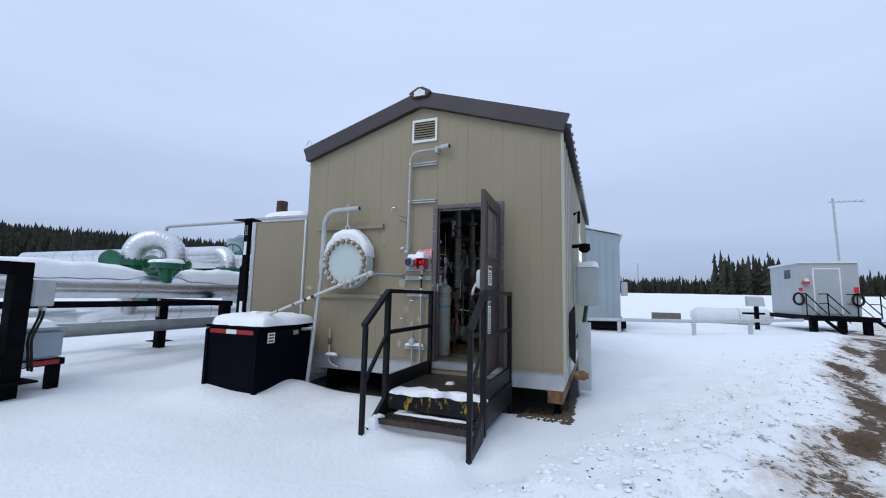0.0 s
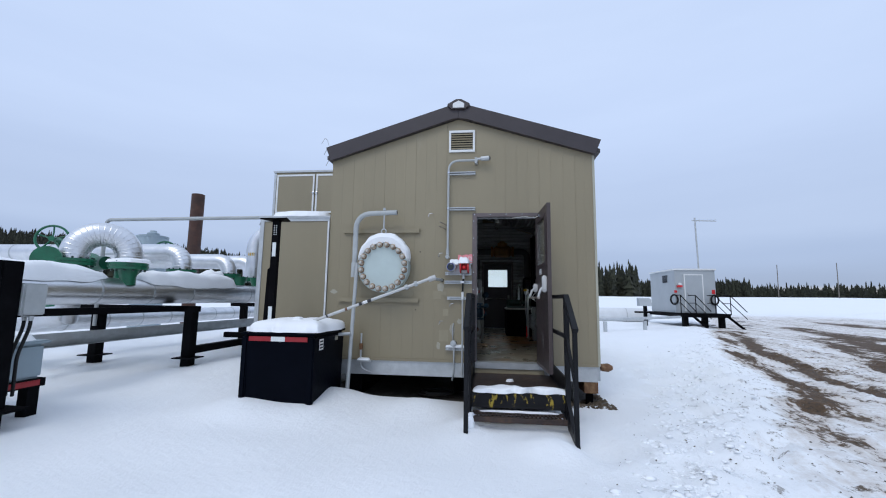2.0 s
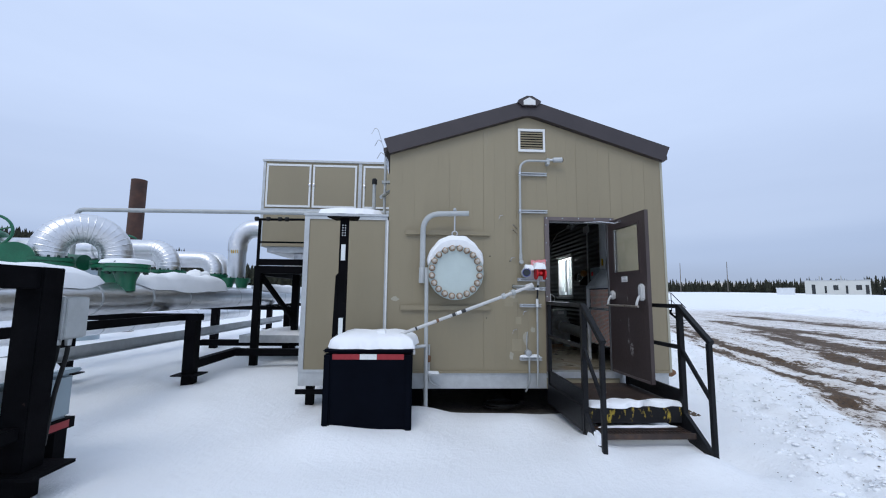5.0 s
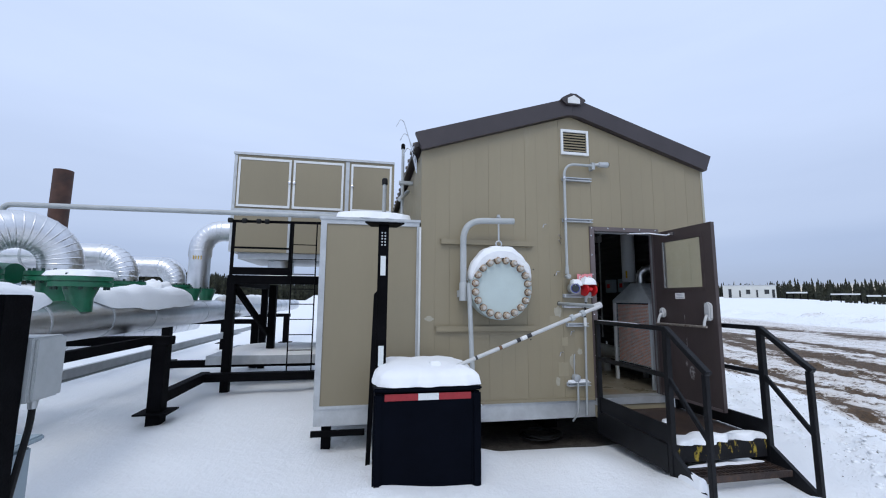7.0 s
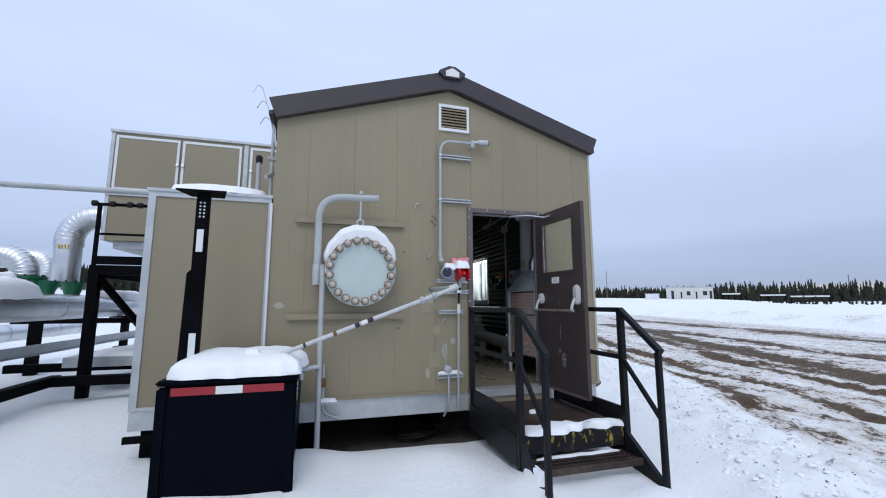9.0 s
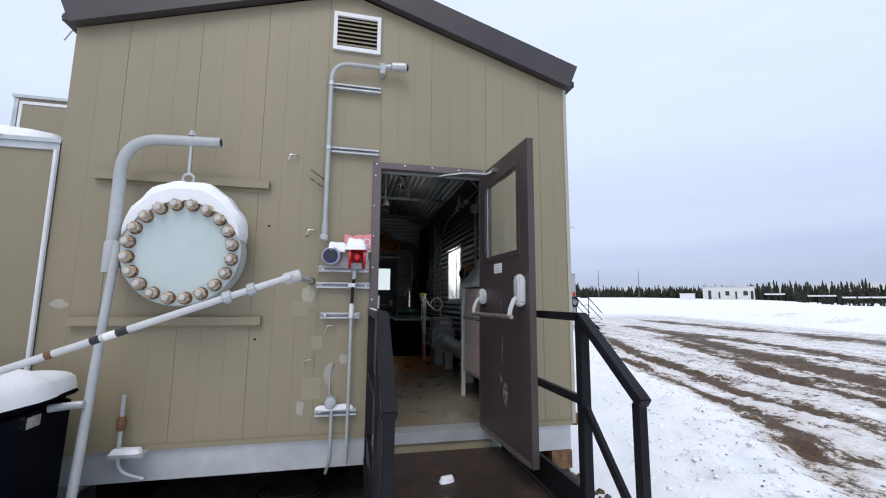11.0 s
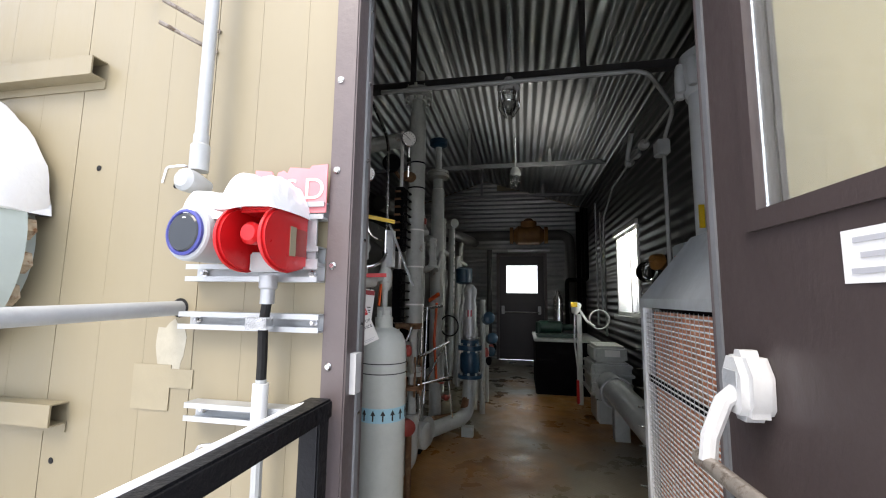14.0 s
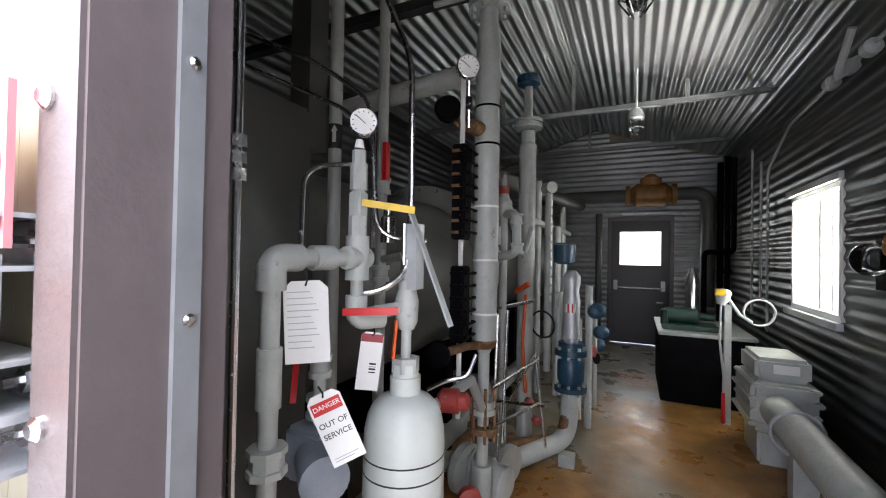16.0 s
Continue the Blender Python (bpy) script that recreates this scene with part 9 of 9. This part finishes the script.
    part("disc", lathe((-2.60, 7.46, 0.64), (1, -0.35, 0), [(0, 0.12), (0.03, 0.12), (0.035, 0.085), (0.16, 0.085), (0.165, 0.115), (0.20, 0.115), (0.205, 0.05)], 24), "pipe_grey", b)
    for p in ring_of(8, (-2.59, 7.456, 0.64), (1, -0.35, 0), 0.1):
        part("stud", lathe(p, (1, -0.35, 0), [(-0.02, 0.01), (0.05, 0.01)], 6), "rusty", b, smooth=False)
    part("support", box(-2.56, -2.46, 7.38, 7.48, FLOOR, 0.56), "rack_black", b)
    part("rusty_elbow", tube(fillet([(-2.55, 7.6, 0.62), (-2.30, 7.85, 0.62), (-2.20, 7.95, 0.62), (-2.17, 7.98, 0.78)], 0.08, 5), 0.05, 16), "rusty", b)
    d = thing("rear_valve_gear", "blue and grey valves crowded along the rear piping", "valve", (-2.2, 9.3, FLOOR))
    for y, z, m_ in ((8.75, 1.05, "blue"), (9.15, 0.9, "green_dark"), (9.6, 1.0, "blue"), (10.1, 0.95, "pipe_grey")):
        part("stand_pipe", tube([(-2.2, y, FLOOR), (-2.2, y, z + 0.3)], 0.032, 12), "pipe_grey", d)
        part("valve_body", lathe((-2.2, y, z), (0, 0, 1), [(-0.1, 0.075), (-0.07, 0.075), (-0.06, 0.045), (0, 0.065), (0.06, 0.045), (0.07, 0.075), (0.1, 0.075)], 18), m_, d)
        part("stem", tube([(-2.2, y, z), (-2.08, y - 0.06, z + 0.04)], 0.015, 8), "zinc", d)
        part("hand_disc", lathe((-2.08, y - 0.06, z + 0.04), (1, -0.5, 0.2), [(0, 0.05), (0.015, 0.05)], 14), "red_worn" if m_ == "blue" else "rack_black", d)
    for i in range(6):
        y = 8.5 + i * 0.42
        part("riser", tube([(-2.58 - 0.05 * (i % 2), y, 0.7), (-2.58 - 0.05 * (i % 2), y, 2.3 + 0.12 * (i % 3))], 0.02 + 0.006 * (i % 3), 10), "pipe_grey", d)
    part("manifold", tube([(-2.58, 8.4, 2.2), (-2.58, 10.8, 2.2)], 0.03, 12), "pipe_grey", d)


instrument_lines()


def process_cluster():
    c = thing("pump_piping", "grey and blue process piping with valves and a sight strainer", "piping", (-2.3, 7.8, FLOOR))
    part("column", lathe((-2.46, 7.9, FLOOR), (0, 0, 1), [(0, 0.055), (0.6, 0.055), (0.61, 0.06), (2.2, 0.06), (2.21, 0.05), (2.3, 0.05)], 22), "pipe_grey", c)
    part("column_flange", lathe((-2.46, 7.9, 2.80), (0, 0, 1), [(0, 0.1), (0.025, 0.1), (0.026, 0.09), (0.034, 0.09), (0.035, 0.1), (0.06, 0.1)], 22), "pipe_grey", c)
    part("column_neck", tube([(-2.46, 7.9, 2.85), (-2.46, 7.9, 3.12)], 0.03, 14), "pipe_grey", c)
    part("blue_knob", lathe((-2.46, 7.9, 3.10), (0, 0, 1), [(0, 0.05), (0.02, 0.085), (0.07, 0.085), (0.09, 0.05)], 12), "blue", c, "blue actuator knob")
    part("thin_column", tube([(-2.44, 8.6, 0.9), (-2.44, 8.6, 2.5)], 0.03, 14), "pipe_grey", c)
    for i in range(12):
        part("indicator_flag", box(-2.415, -2.408, 8.56, 8.60, 1.5 + i * 0.075, 1.55 + i * 0.075), "paper", c)
    part("top_cap", lathe((-2.44, 8.6, 2.48), (0.6, -0.8, 0), [(-0.06, 0.05), (0.06, 0.05)], 14), "pipe_grey", c)
    part("transmitter", lathe((-2.33, 8.78, 1.82), (0, 0, 1), [(0, 0.05), (0.02, 0.09), (0.17, 0.095), (0.19, 0.07)], 20), "blue", c, "blue transmitter head")
    part("transmitter_stem", tube([(-2.33, 8.78, 1.82), (-2.36, 8.78, 1.3)], 0.02, 10), "pipe_grey", c)
    # strainer, blue valve and foot
    x, y = -2.16, 8.0
    part("strainer", lathe((x, y, 1.29), (0, 0, 1), [(0, 0.05), (0.02, 0.05), (0.03, 0.06), (0.30, 0.06), (0.36, 0.05), (0.42, 0.062), (0.46, 0.06), (0.5, 0.03)], 22), "galv", c, "stainless strainer pot")
    for i in range(5):
        part("flag_label", box(x - 0.03 + i * 0.014, x - 0.02 + i * 0.014, y - 0.0635, y - 0.061, 1.50, 1.56), "red" if i % 2 else "paper", c)
    bv = part("blue_valve", lathe((x, y, 0.95), (0, 0, 1), [(0, 0.11), (0.03, 0.11), (0.04, 0.07), (0.08, 0.09), (0.20, 0.09), (0.24, 0.07), (0.25, 0.11), (0.29, 0.11), (0.291, 0.085), (0.34, 0.085)], 24), "blue", c, "blue flanged valve")
    for p in ring_of(8, (x, y, 0.93), (0, 0, 1), 0.092):
        part("bolt", lathe(p, (0, 0, 1), [(0, 0.012), (0.07, 0.012)], 6), "pipe_grey", bv, smooth=False)
        part("bolt", lathe(p + Vector((0, 0, 0.25)), (0, 0, 1), [(0, 0.012), (0.08, 0.012)], 6), "pipe_grey", bv, smooth=False)
    part("foot_bend", tube(fillet([(x, y, 0.96), (x - 0.01, y - 0.02, 0.62), (-2.46, 7.5, 0.60), (-2.9, 7.3, 0.60)], 0.14, 7), 0.06, 18), "pipe_grey", c)
    part("foot", box(x - 0.05, x + 0.05, y - 0.16, y - 0.08, FLOOR, 0.56), "pipe_grey", c)
    part("orange_line", tube([(-2.44, 7.82, 1.62), (-2.45, 7.78, 1.3), (-2.43, 7.8, 0.95)], 0.012, 8), "orange", c, "orange hose")
    part("orange_lever", square_bar((-2.5, 7.78, 1.64), (-2.40, 7.72, 1.70), 0.02, 0.03), "orange", c)
    for (a, b, r_) in (((-2.6, 7.4, 1.0), (-2.2, 7.3, 1.06), 0.01), ((-2.55, 7.5, 0.8), (-2.3, 7.5, 1.3), 0.009), ((-2.3, 7.5, 1.3), (-2.25, 7.6, 0.7), 0.009), ((-2.6, 7.2, 1.55), (-2.35, 7.6, 1.6), 0.012), ((-2.4, 7.6, 1.9), (-2.42, 7.9, 2.1), 0.018), ((-2.42, 7.5, 2.0), (-2.5, 7.45, 2.3), 0.022), ((-2.32, 8.3, 0.8), (-2.3, 8.4, 1.6), 0.02), ((-2.25, 8.5, 0.7), (-2.25, 8.5, 1.5), 0.03), ((-2.6, 8.9, 0.6), (-2.6, 8.9, 2.6), 0.035), ((-2.5, 9.4, 0.6), (-2.5, 9.4, 2.2), 0.04), ((-2.35, 7.0, 0.95), (-2.36, 7.1, 1.6), 0.008)):
        part("small_line", tube([a, b], r_, 10), "zinc" if r_ < 0.013 else "pipe_grey", c)
    part("hand_loop", tube([(-2.33 + 0.09 * math.cos(a), 7.85 - 0.05 * math.cos(a), 1.42 + 0.09 * math.sin(a)) for a in [k * math.pi / 10 for k in range(21)]], 0.007, 6), "rubber", c)
    for q in ((-2.33, 7.45, 1.02), (-2.32, 7.6, 0.86), (-2.18, 8.35, 0.92)):
        part("red_cap", lathe(q, (0.5, -0.8, 0.1), [(0, 0.024), (0.05, 0.024), (0.06, 0.012)], 12), "red_worn", c)
    for q in ((-2.05, 8.5, 1.45), (-2.05, 9.0, 1.2), (-2.1, 9.4, 1.0)):
        part("blue_actuator", lathe(q, (0.3, -0.9, 0.2), [(0, 0.04), (0.02, 0.06), (0.12, 0.06), (0.14, 0.03)], 16), "blue", c)
        part("actuator_pipe", tube([(q[0] - 0.05, q[1] + 0.1, FLOOR), (q[0] - 0.05, q[1] + 0.1, q[2] + 0.2)], 0.03, 12), "pipe_grey", c)
    # valve on the floor
    f = thing("floor_valve", "grey flanged valve body low on the floor", "valve", (-2.33, 7.1, FLOOR))
    part("body", lathe((-2.62, 7.08, 0.74), (1, -0.25, 0), [(0, 0.09), (0.03, 0.13), (0.07, 0.13), (0.08, 0.09), (0.2, 0.1), (0.22, 0.085), (0.30, 0.085), (0.31, 0.07)], 24), "pipe_grey", f)
    part("pipe_drop", tube(fillet([(-2.37, 6.76, 0.95), (-2.37, 6.76, 0.64), (-2.6, 6.6, 0.6), (-3.0, 6.5, 0.6)], 0.1, 6), 0.045, 16), "pipe_grey", f)
    part("hand_ring", tube([(-2.5 + 0.0 * math.cos(a), 7.0 + 0.09 * math.cos(a), 0.76 + 0.12 * math.sin(a)) for a in [k * math.pi / 10 for k in range(21)]], 0.008, 6), "pipe_grey", f)
    part("red_wheel", lathe((-2.33, 6.5, 0.95), (0.5, -0.8, 0), [(0, 0.045), (0.03, 0.045), (0.04, 0.02)], 16), "red_worn", f)
    part("drain", tube([(-2.33, 6.55, 0.95), (-2.34, 6.6, FLOOR)], 0.018, 10), "rusty", f)
    part("stand_leg", box(-2.6, -2.5, 7.05, 7.12, FLOOR, 0.66), "rack_black", f)
    p = thing("low_pipe_run", "grey pipes running low along the wall behind the valves", "pipe", (-3.2, 8.8, FLOOR))
    part("run", tube([(-2.95, 6.3, 0.62), (-2.95, 12.2, 0.62)], 0.075, 18), "pipe_grey", p)
    part("run", tube([(-3.3, 8.6, 2.75), (-2.6, 12.2, 2.75)], 0.09, 18), "vessel", p)
    part("support", box(-3.02, -2.88, 9.0, 9.1, FLOOR, 0.55), "rack_black", p)
    part("upright", tube([(-2.3, 12.15, FLOOR), (-2.3, 12.15, 2.6)], 0.05, 16), "vessel", p)
    v2 = thing("rear_vessel", "second dark grey horizontal vessel further back", "vessel", (-3.5, 10.4, FLOOR))
    part("shell", lathe((-3.45, 8.9, 1.8), (0, 1, 0), [(0, 0.3), (0.1, 0.5), (0.2, 0.56), (2.6, 0.56), (2.7, 0.5), (2.8, 0.3)], 48), "vessel", v2)
    part("saddle", box(-3.9, -3.0, 9.6, 9.7, FLOOR, 1.3), "rack_black", v2)
    part("saddle", box(-3.9, -3.0, 11.0, 11.1, FLOOR, 1.3), "rack_black", v2)


process_cluster()

# ---------------------------------------------------------------- east side
def heater():
    h = thing("catalytic_heater", "gas heater with a galvanised hood over a caged copper panel", "heater", (-0.85, 5.95, FLOOR))
    x0, x1, y0, y1, z0, z1 = -1.10, IN_E - 0.04, 5.50, 6.33, 0.97, 1.64
    bm = bmesh.new()
    lo = [bm.verts.new(p) for p in ((x0 - 0.02, y0 - 0.02, z1), (x1, y0 - 0.02, z1), (x1, y1 + 0.02, z1), (x0 - 0.02, y1 + 0.02, z1))]
    md = [bm.verts.new(p) for p in ((x0 - 0.02, y0 - 0.02, z1 + 0.04), (x1, y0 - 0.02, z1 + 0.04), (x1, y1 + 0.02, z1 + 0.04), (x0 - 0.02, y1 + 0.02, z1 + 0.04))]
    cx, cy = -0.88, 5.97
    hi = [bm.verts.new(p) for p in ((cx - 0.1, cy - 0.11, 1.94), (cx + 0.1, cy - 0.11, 1.94), (cx + 0.1, cy + 0.11, 1.94), (cx - 0.1, cy + 0.11, 1.94))]
    bm.faces.new(lo[::-1]), bm.faces.new(hi)
    for a, b in ((lo, md), (md, hi)):
        for i in range(4):
            bm.faces.new((a[i], a[(i + 1) % 4], b[(i + 1) % 4], b[i]))
    part("hood", bm, "hood", h, "galvanised pyramid hood", smooth=False)
    part("flue_collar", lathe((cx, cy, 1.935), (0, 0, 1), [(0, 0.062), (0.12, 0.062)], 22), "lagging", h)
    gored_bend(h, [Vector((cx, cy, 2.03)), Vector((cx, cy, 2.06)), Vector((cx + 0.015, cy - 0.01, 2.10)), Vector((cx + 0.05, cy - 0.03, 2.14)), Vector((cx + 0.10, cy - 0.05, 2.155)), Vector((cx + 0.28, cy - 0.1, 2.16))], 0.062, "flue_elbow")
    part("case", box(x0 + 0.05, x1, y0 + 0.03, y1 - 0.03, z0 - 0.25, z1 - 0.001), "rack_black", h)
    pn = part("burner_panel", box(x0 + 0.02, x0 + 0.048, y0 + 0.05, y1 - 0.05, z0 - 0.2, z1 - 0.02), "copper_fin", h, "copper-coloured burner panel")
    k = 44
    for i in range(k):
        z = z0 - 0.2 + (z1 - 0.03 - z0 + 0.2) * i / (k - 1)
        part("grille_wire", rod((x0 - 0.005, y0 + 0.01, z), (x0 - 0.005, y1 - 0.01, z), 0.0034, 6), "pale_grey", h)
    for i in range(22):
        y = y0 + 0.02 + (y1 - y0 - 0.04) * i / 21
        part("grille_bar", rod((x0 - 0.0095, y, z0 - 0.22), (x0 - 0.0095, y, z1 - 0.01), 0.0010, 5), "galv", h)
    part("cross_strap", box(x0 - 0.004, x0 + 0.004, y0 + 0.02, y1 - 0.02, 1.30, 1.33), "rack_black", h)
    for y in (y0, y1):
        part("corner_post", box(x0 - 0.02, x0 + 0.02, y - 0.02, y + 0.02, FLOOR, z1 - 0.001), "pale_grey", h)
    for i in range(10):
        z = 0.8 + i * 0.09
        part("side_wire", tube([(x0 - 0.01, y1 + 0.022, z), (x0 - 0.04, y1 + 0.06, z), (x0 + 0.2, y1 + 0.07, z)], 0.003, 5), "zinc", h)
    part("leg", box(x1 - 0.06, x1, y1 - 0.06, y1, FLOOR, 0.8), "galv", h)
    part("leg", box(x1 - 0.06, x1, y0, y0 + 0.06, FLOOR, 0.8), "galv", h)
    s = thing("grey_filter_pot", "tall pale grey filter pot with a bolted head", "filter", (-0.68, 6.52, 2.0))
    part("barrel", lathe((-0.665, 6.55, 1.98), (0, 0, 1), [(0, 0.1), (0.03, 0.105), (0.82, 0.105), (0.84, 0.12), (0.93, 0.14), (1.05, 0.14), (1.08, 0.1)], 32), "pale_grey", s)
    for p in ring_of(10, (-0.665, 6.55, 2.82), (0, 0, 1), 0.145):
        part("lug", lathe(p, (0, 0, 1), [(0, 0.02), (0.02, 0.028), (0.14, 0.028), (0.16, 0.02)], 10), "pale_grey", s)
    part("yellow_band", box(-0.80, -0.775, 6.435, 6.445, 2.04, 2.16), "yellow", s)
    part("wall_arm", box(-0.66, IN_E - 0.0, 6.55, 6.62, 2.3, 2.36), "galv", s)


heater()
mp_ = thing("meter_run", "large grey meter pipe along the floor with a finned meter", "meter", (-0.85, 7.8, FLOOR))
part("pipe", tube([(-0.84, 6.45, 0.80), (-0.88, 8.45, 0.88)], 0.105, 28), "pipe_grey", mp_)
part("support_loop", tube([(-0.88 + 0.13 * math.cos(a), 8.1, 0.86 + 0.13 * math.sin(a)) for a in [k * math.pi / 10 for k in range(21)]], 0.012, 6), "galv", mp_)
part("pipe_stand", box(-0.92, -0.80, 8.02, 8.12, FLOOR, 0.77), "pipe_grey", mp_)
part("pipe_stand", box(-0.90, -0.78, 7.0, 7.1, FLOOR, 0.72), "pipe_grey", mp_)
part("drain_cock", tube([(-0.84, 7.0, 0.9), (-0.84, 7.0, 0.97)], 0.02, 10), "zinc", mp_)
mb = part("meter_body", box(-1.03, -0.66, 8.45, 8.95, 0.72, 1.06), "pipe_grey", mp_, "ribbed grey meter casing", bevel=0.03)
for i in range(4):
    part("rib", box(-1.05 + 0.015 * (i % 2), -0.64 - 0.015 * (i % 2), 8.43, 8.97, 0.76 + i * 0.085, 0.79 + i * 0.085), "pipe_grey", mb, bevel=0.008)
part("meter_lid", box(-1.0, -0.69, 8.48, 8.92, 1.062, 1.22), "pipe_grey", mp_, bevel=0.025)
part("meter_base", box(-0.98, -0.72, 8.5, 8.9, FLOOR, 0.72), "pipe_grey", mp_, bevel=0.02)
part("nameplate", box(-0.9, -0.76, 8.474, 8.479, 1.12, 1.18), "paper", mp_)

stn = thing("instrument_post", "pale post with a yellow cap, red grip and coiled white cable", "post", (-1.04, 9.25, FLOOR))
part("post", box(-1.06, -1.01, 9.2, 9.26, FLOOR, 1.5), "pipe_grey", stn)
part("head", lathe((-1.09, 9.2, 1.5), (0.3, 0, 1), [(0, 0.03), (0.05, 0.05), (0.12, 0.05), (0.14, 0.03)], 14), "white", stn)
part("cap", box(-1.13, -1.06, 9.15, 9.22, 1.58, 1.635), "yellow", stn, "yellow cap")
part("arm", tube([(-1.05, 9.2, 1.58), (-0.95, 9.22, 1.42), (-0.86, 9.25, 1.36)], 0.014, 8), "white", stn)
part("coil", tube([(-0.80 + 0.11 * math.cos(a), 9.27 + 0.02 * a / 9, 1.44 + 0.11 * math.sin(a)) for a in [k * math.pi / 10 for k in range(61)]], 0.007, 6), "white", stn, "white coiled cable")
part("hose", tube([(-1.09, 9.18, 1.5), (-1.10, 9.16, 1.2), (-1.07, 9.16, 0.9), (-1.07, 9.17, 0.75)], 0.009, 8), "galv", stn)
part("red_grip", lathe((-1.07, 9.17, 0.50), (0, 0, 1), [(0, 0.012), (0.02, 0.018), (0.26, 0.014)], 10), "red", stn)
ck = thing("black_cabinet", "black steel cabinet with a pale top carrying green gear", "cabinet", (-1.28, 10.1, FLOOR))
part("body", box(-1.52, -0.75, 9.62, 10.7, FLOOR, 1.13), "rack_black", ck, bevel=0.008)
part("top", box(-1.54, -0.73, 9.6, 10.72, 1.132, 1.165), "pipe_grey", ck, bevel=0.006)
gm = thing("green_machine", "small dark green pump on the black cabinet", "pump", (-1.3, 9.95, 1.166))
part("base", box(-1.50, -1.0, 9.75, 10.1, 1.168, 1.22), "green_dark", gm, bevel=0.01)
part("motor", lathe((-1.48, 9.9, 1.30), (1, 0, 0), [(0, 0.06), (0.02, 0.08), (0.3, 0.08), (0.32, 0.04), (0.45, 0.04)], 18), "green_dark", gm)
part("jar", lathe((-1.48, 9.8, 1.22), (0, 0, 1), [(0, 0.035), (0.14, 0.035), (0.15, 0.02)], 14), "green_dark", gm)
sv = thing("steel_cylinder", "bright steel cylinder standing on the cabinet", "cylinder", (-1.18, 10.3, 1.166))
part("shell", lathe((-1.18, 10.3, 1.166), (0, 0, 1), [(0, 0.07), (0.5, 0.07), (0.56, 0.04), (0.62, 0.02)], 20), "zinc", sv)
bp_ = thing("black_piping", "black pipes on the rear corner wall", "pipe", (-0.8, 11.4, FLOOR))
part("run", tube(fillet([(-0.98, 11.0, 1.2), (-0.98, 11.0, 1.98), (-0.62, 11.3, 1.98), (-0.62, 11.3, 3.2)], 0.08, 5), 0.032, 12), "rack_black", bp_)
part("run", tube([(-0.62, 11.7, FLOOR), (-0.62, 11.7, 3.3)], 0.035, 12), "rack_black", bp_)
part("run", tube([(-0.64, 12.1, FLOOR), (-0.64, 12.1, 3.3)], 0.04, 12), "rack_black", bp_)
for z in (1.4, 1.7, 2.0, 2.3, 2.6):
    part("coupling", lathe((-0.62, 11.7, z), (0, 0, 1), [(0, 0.05), (0.05, 0.05)], 10), "rack_black", bp_)
ov = thing("orange_meter", "dull orange meter hung in piping above the rear door", "meter", (-1.55, 12.1, 2.7))
part("body", lathe((-1.90, 12.05, 2.86), (1, 0, 0), [(0, 0.16), (0.06, 0.16), (0.07, 0.11), (0.15, 0.18), (0.55, 0.18), (0.63, 0.11), (0.64, 0.16), (0.70, 0.16)], 28), "orange_paint", ov)
part("head", lathe((-1.55, 12.05, 3.0), (0, 0, 1), [(0, 0.15), (0.12, 0.15), (0.14, 0.1), (0.18, 0.06)], 20), "orange_paint", ov)
part("pipe", tube([(-3.3, 12.1, 2.86), (-1.9, 12.05, 2.86)], 0.10, 20), "vessel", ov)
part("pipe_bend", tube(fillet([(-1.2, 12.05, 2.86), (-0.80, 12.05, 2.86), (-0.80, 12.05, 1.2)], 0.26, 9), 0.095, 20), "vessel", ov)
part("bracket", box(-1.95, -1.15, IN_B - 0.35, IN_B - 0.03, 2.585, 2.605), "galv", ov)
hn = thing("alarm_horn", "orange and clear alarm horn on the corrugated wall", "horn", (-0.62, 7.7, 1.9))
part("bell", lathe((-0.60, 7.85, 1.90), (-0.7, -0.7, 0), [(0, 0.05), (0.08, 0.06), (0.14, 0.085), (0.15, 0.08)], 18), "lens", hn)
part("cap", lathe((-0.62, 7.62, 1.95), (-0.6, -0.5, 0.3), [(0, 0.05), (0.05, 0.07), (0.12, 0.03)], 12), "orange_paint", hn)
part("backplate", box(-0.60, IN_E - 0.012, 7.55, 7.95, 1.74, 2.02), "rack_black", hn)
for y, w in ((7.15, 0.22), (6.78, 0.2)):
    s = thing("switch_box", "grey wall switch box on the corrugated lining", "switch box", (-0.6, y, 1.93), "wall switch boxes")
    part("case", box(-0.66, IN_E - 0.012, y - w / 2, y + w / 2, 1.82, 2.05), "shed_blue", s, bevel=0.01)
    part("button", box(-0.675, -0.6605, y - 0.03, y + 0.03, 1.90, 1.97), "red", s)
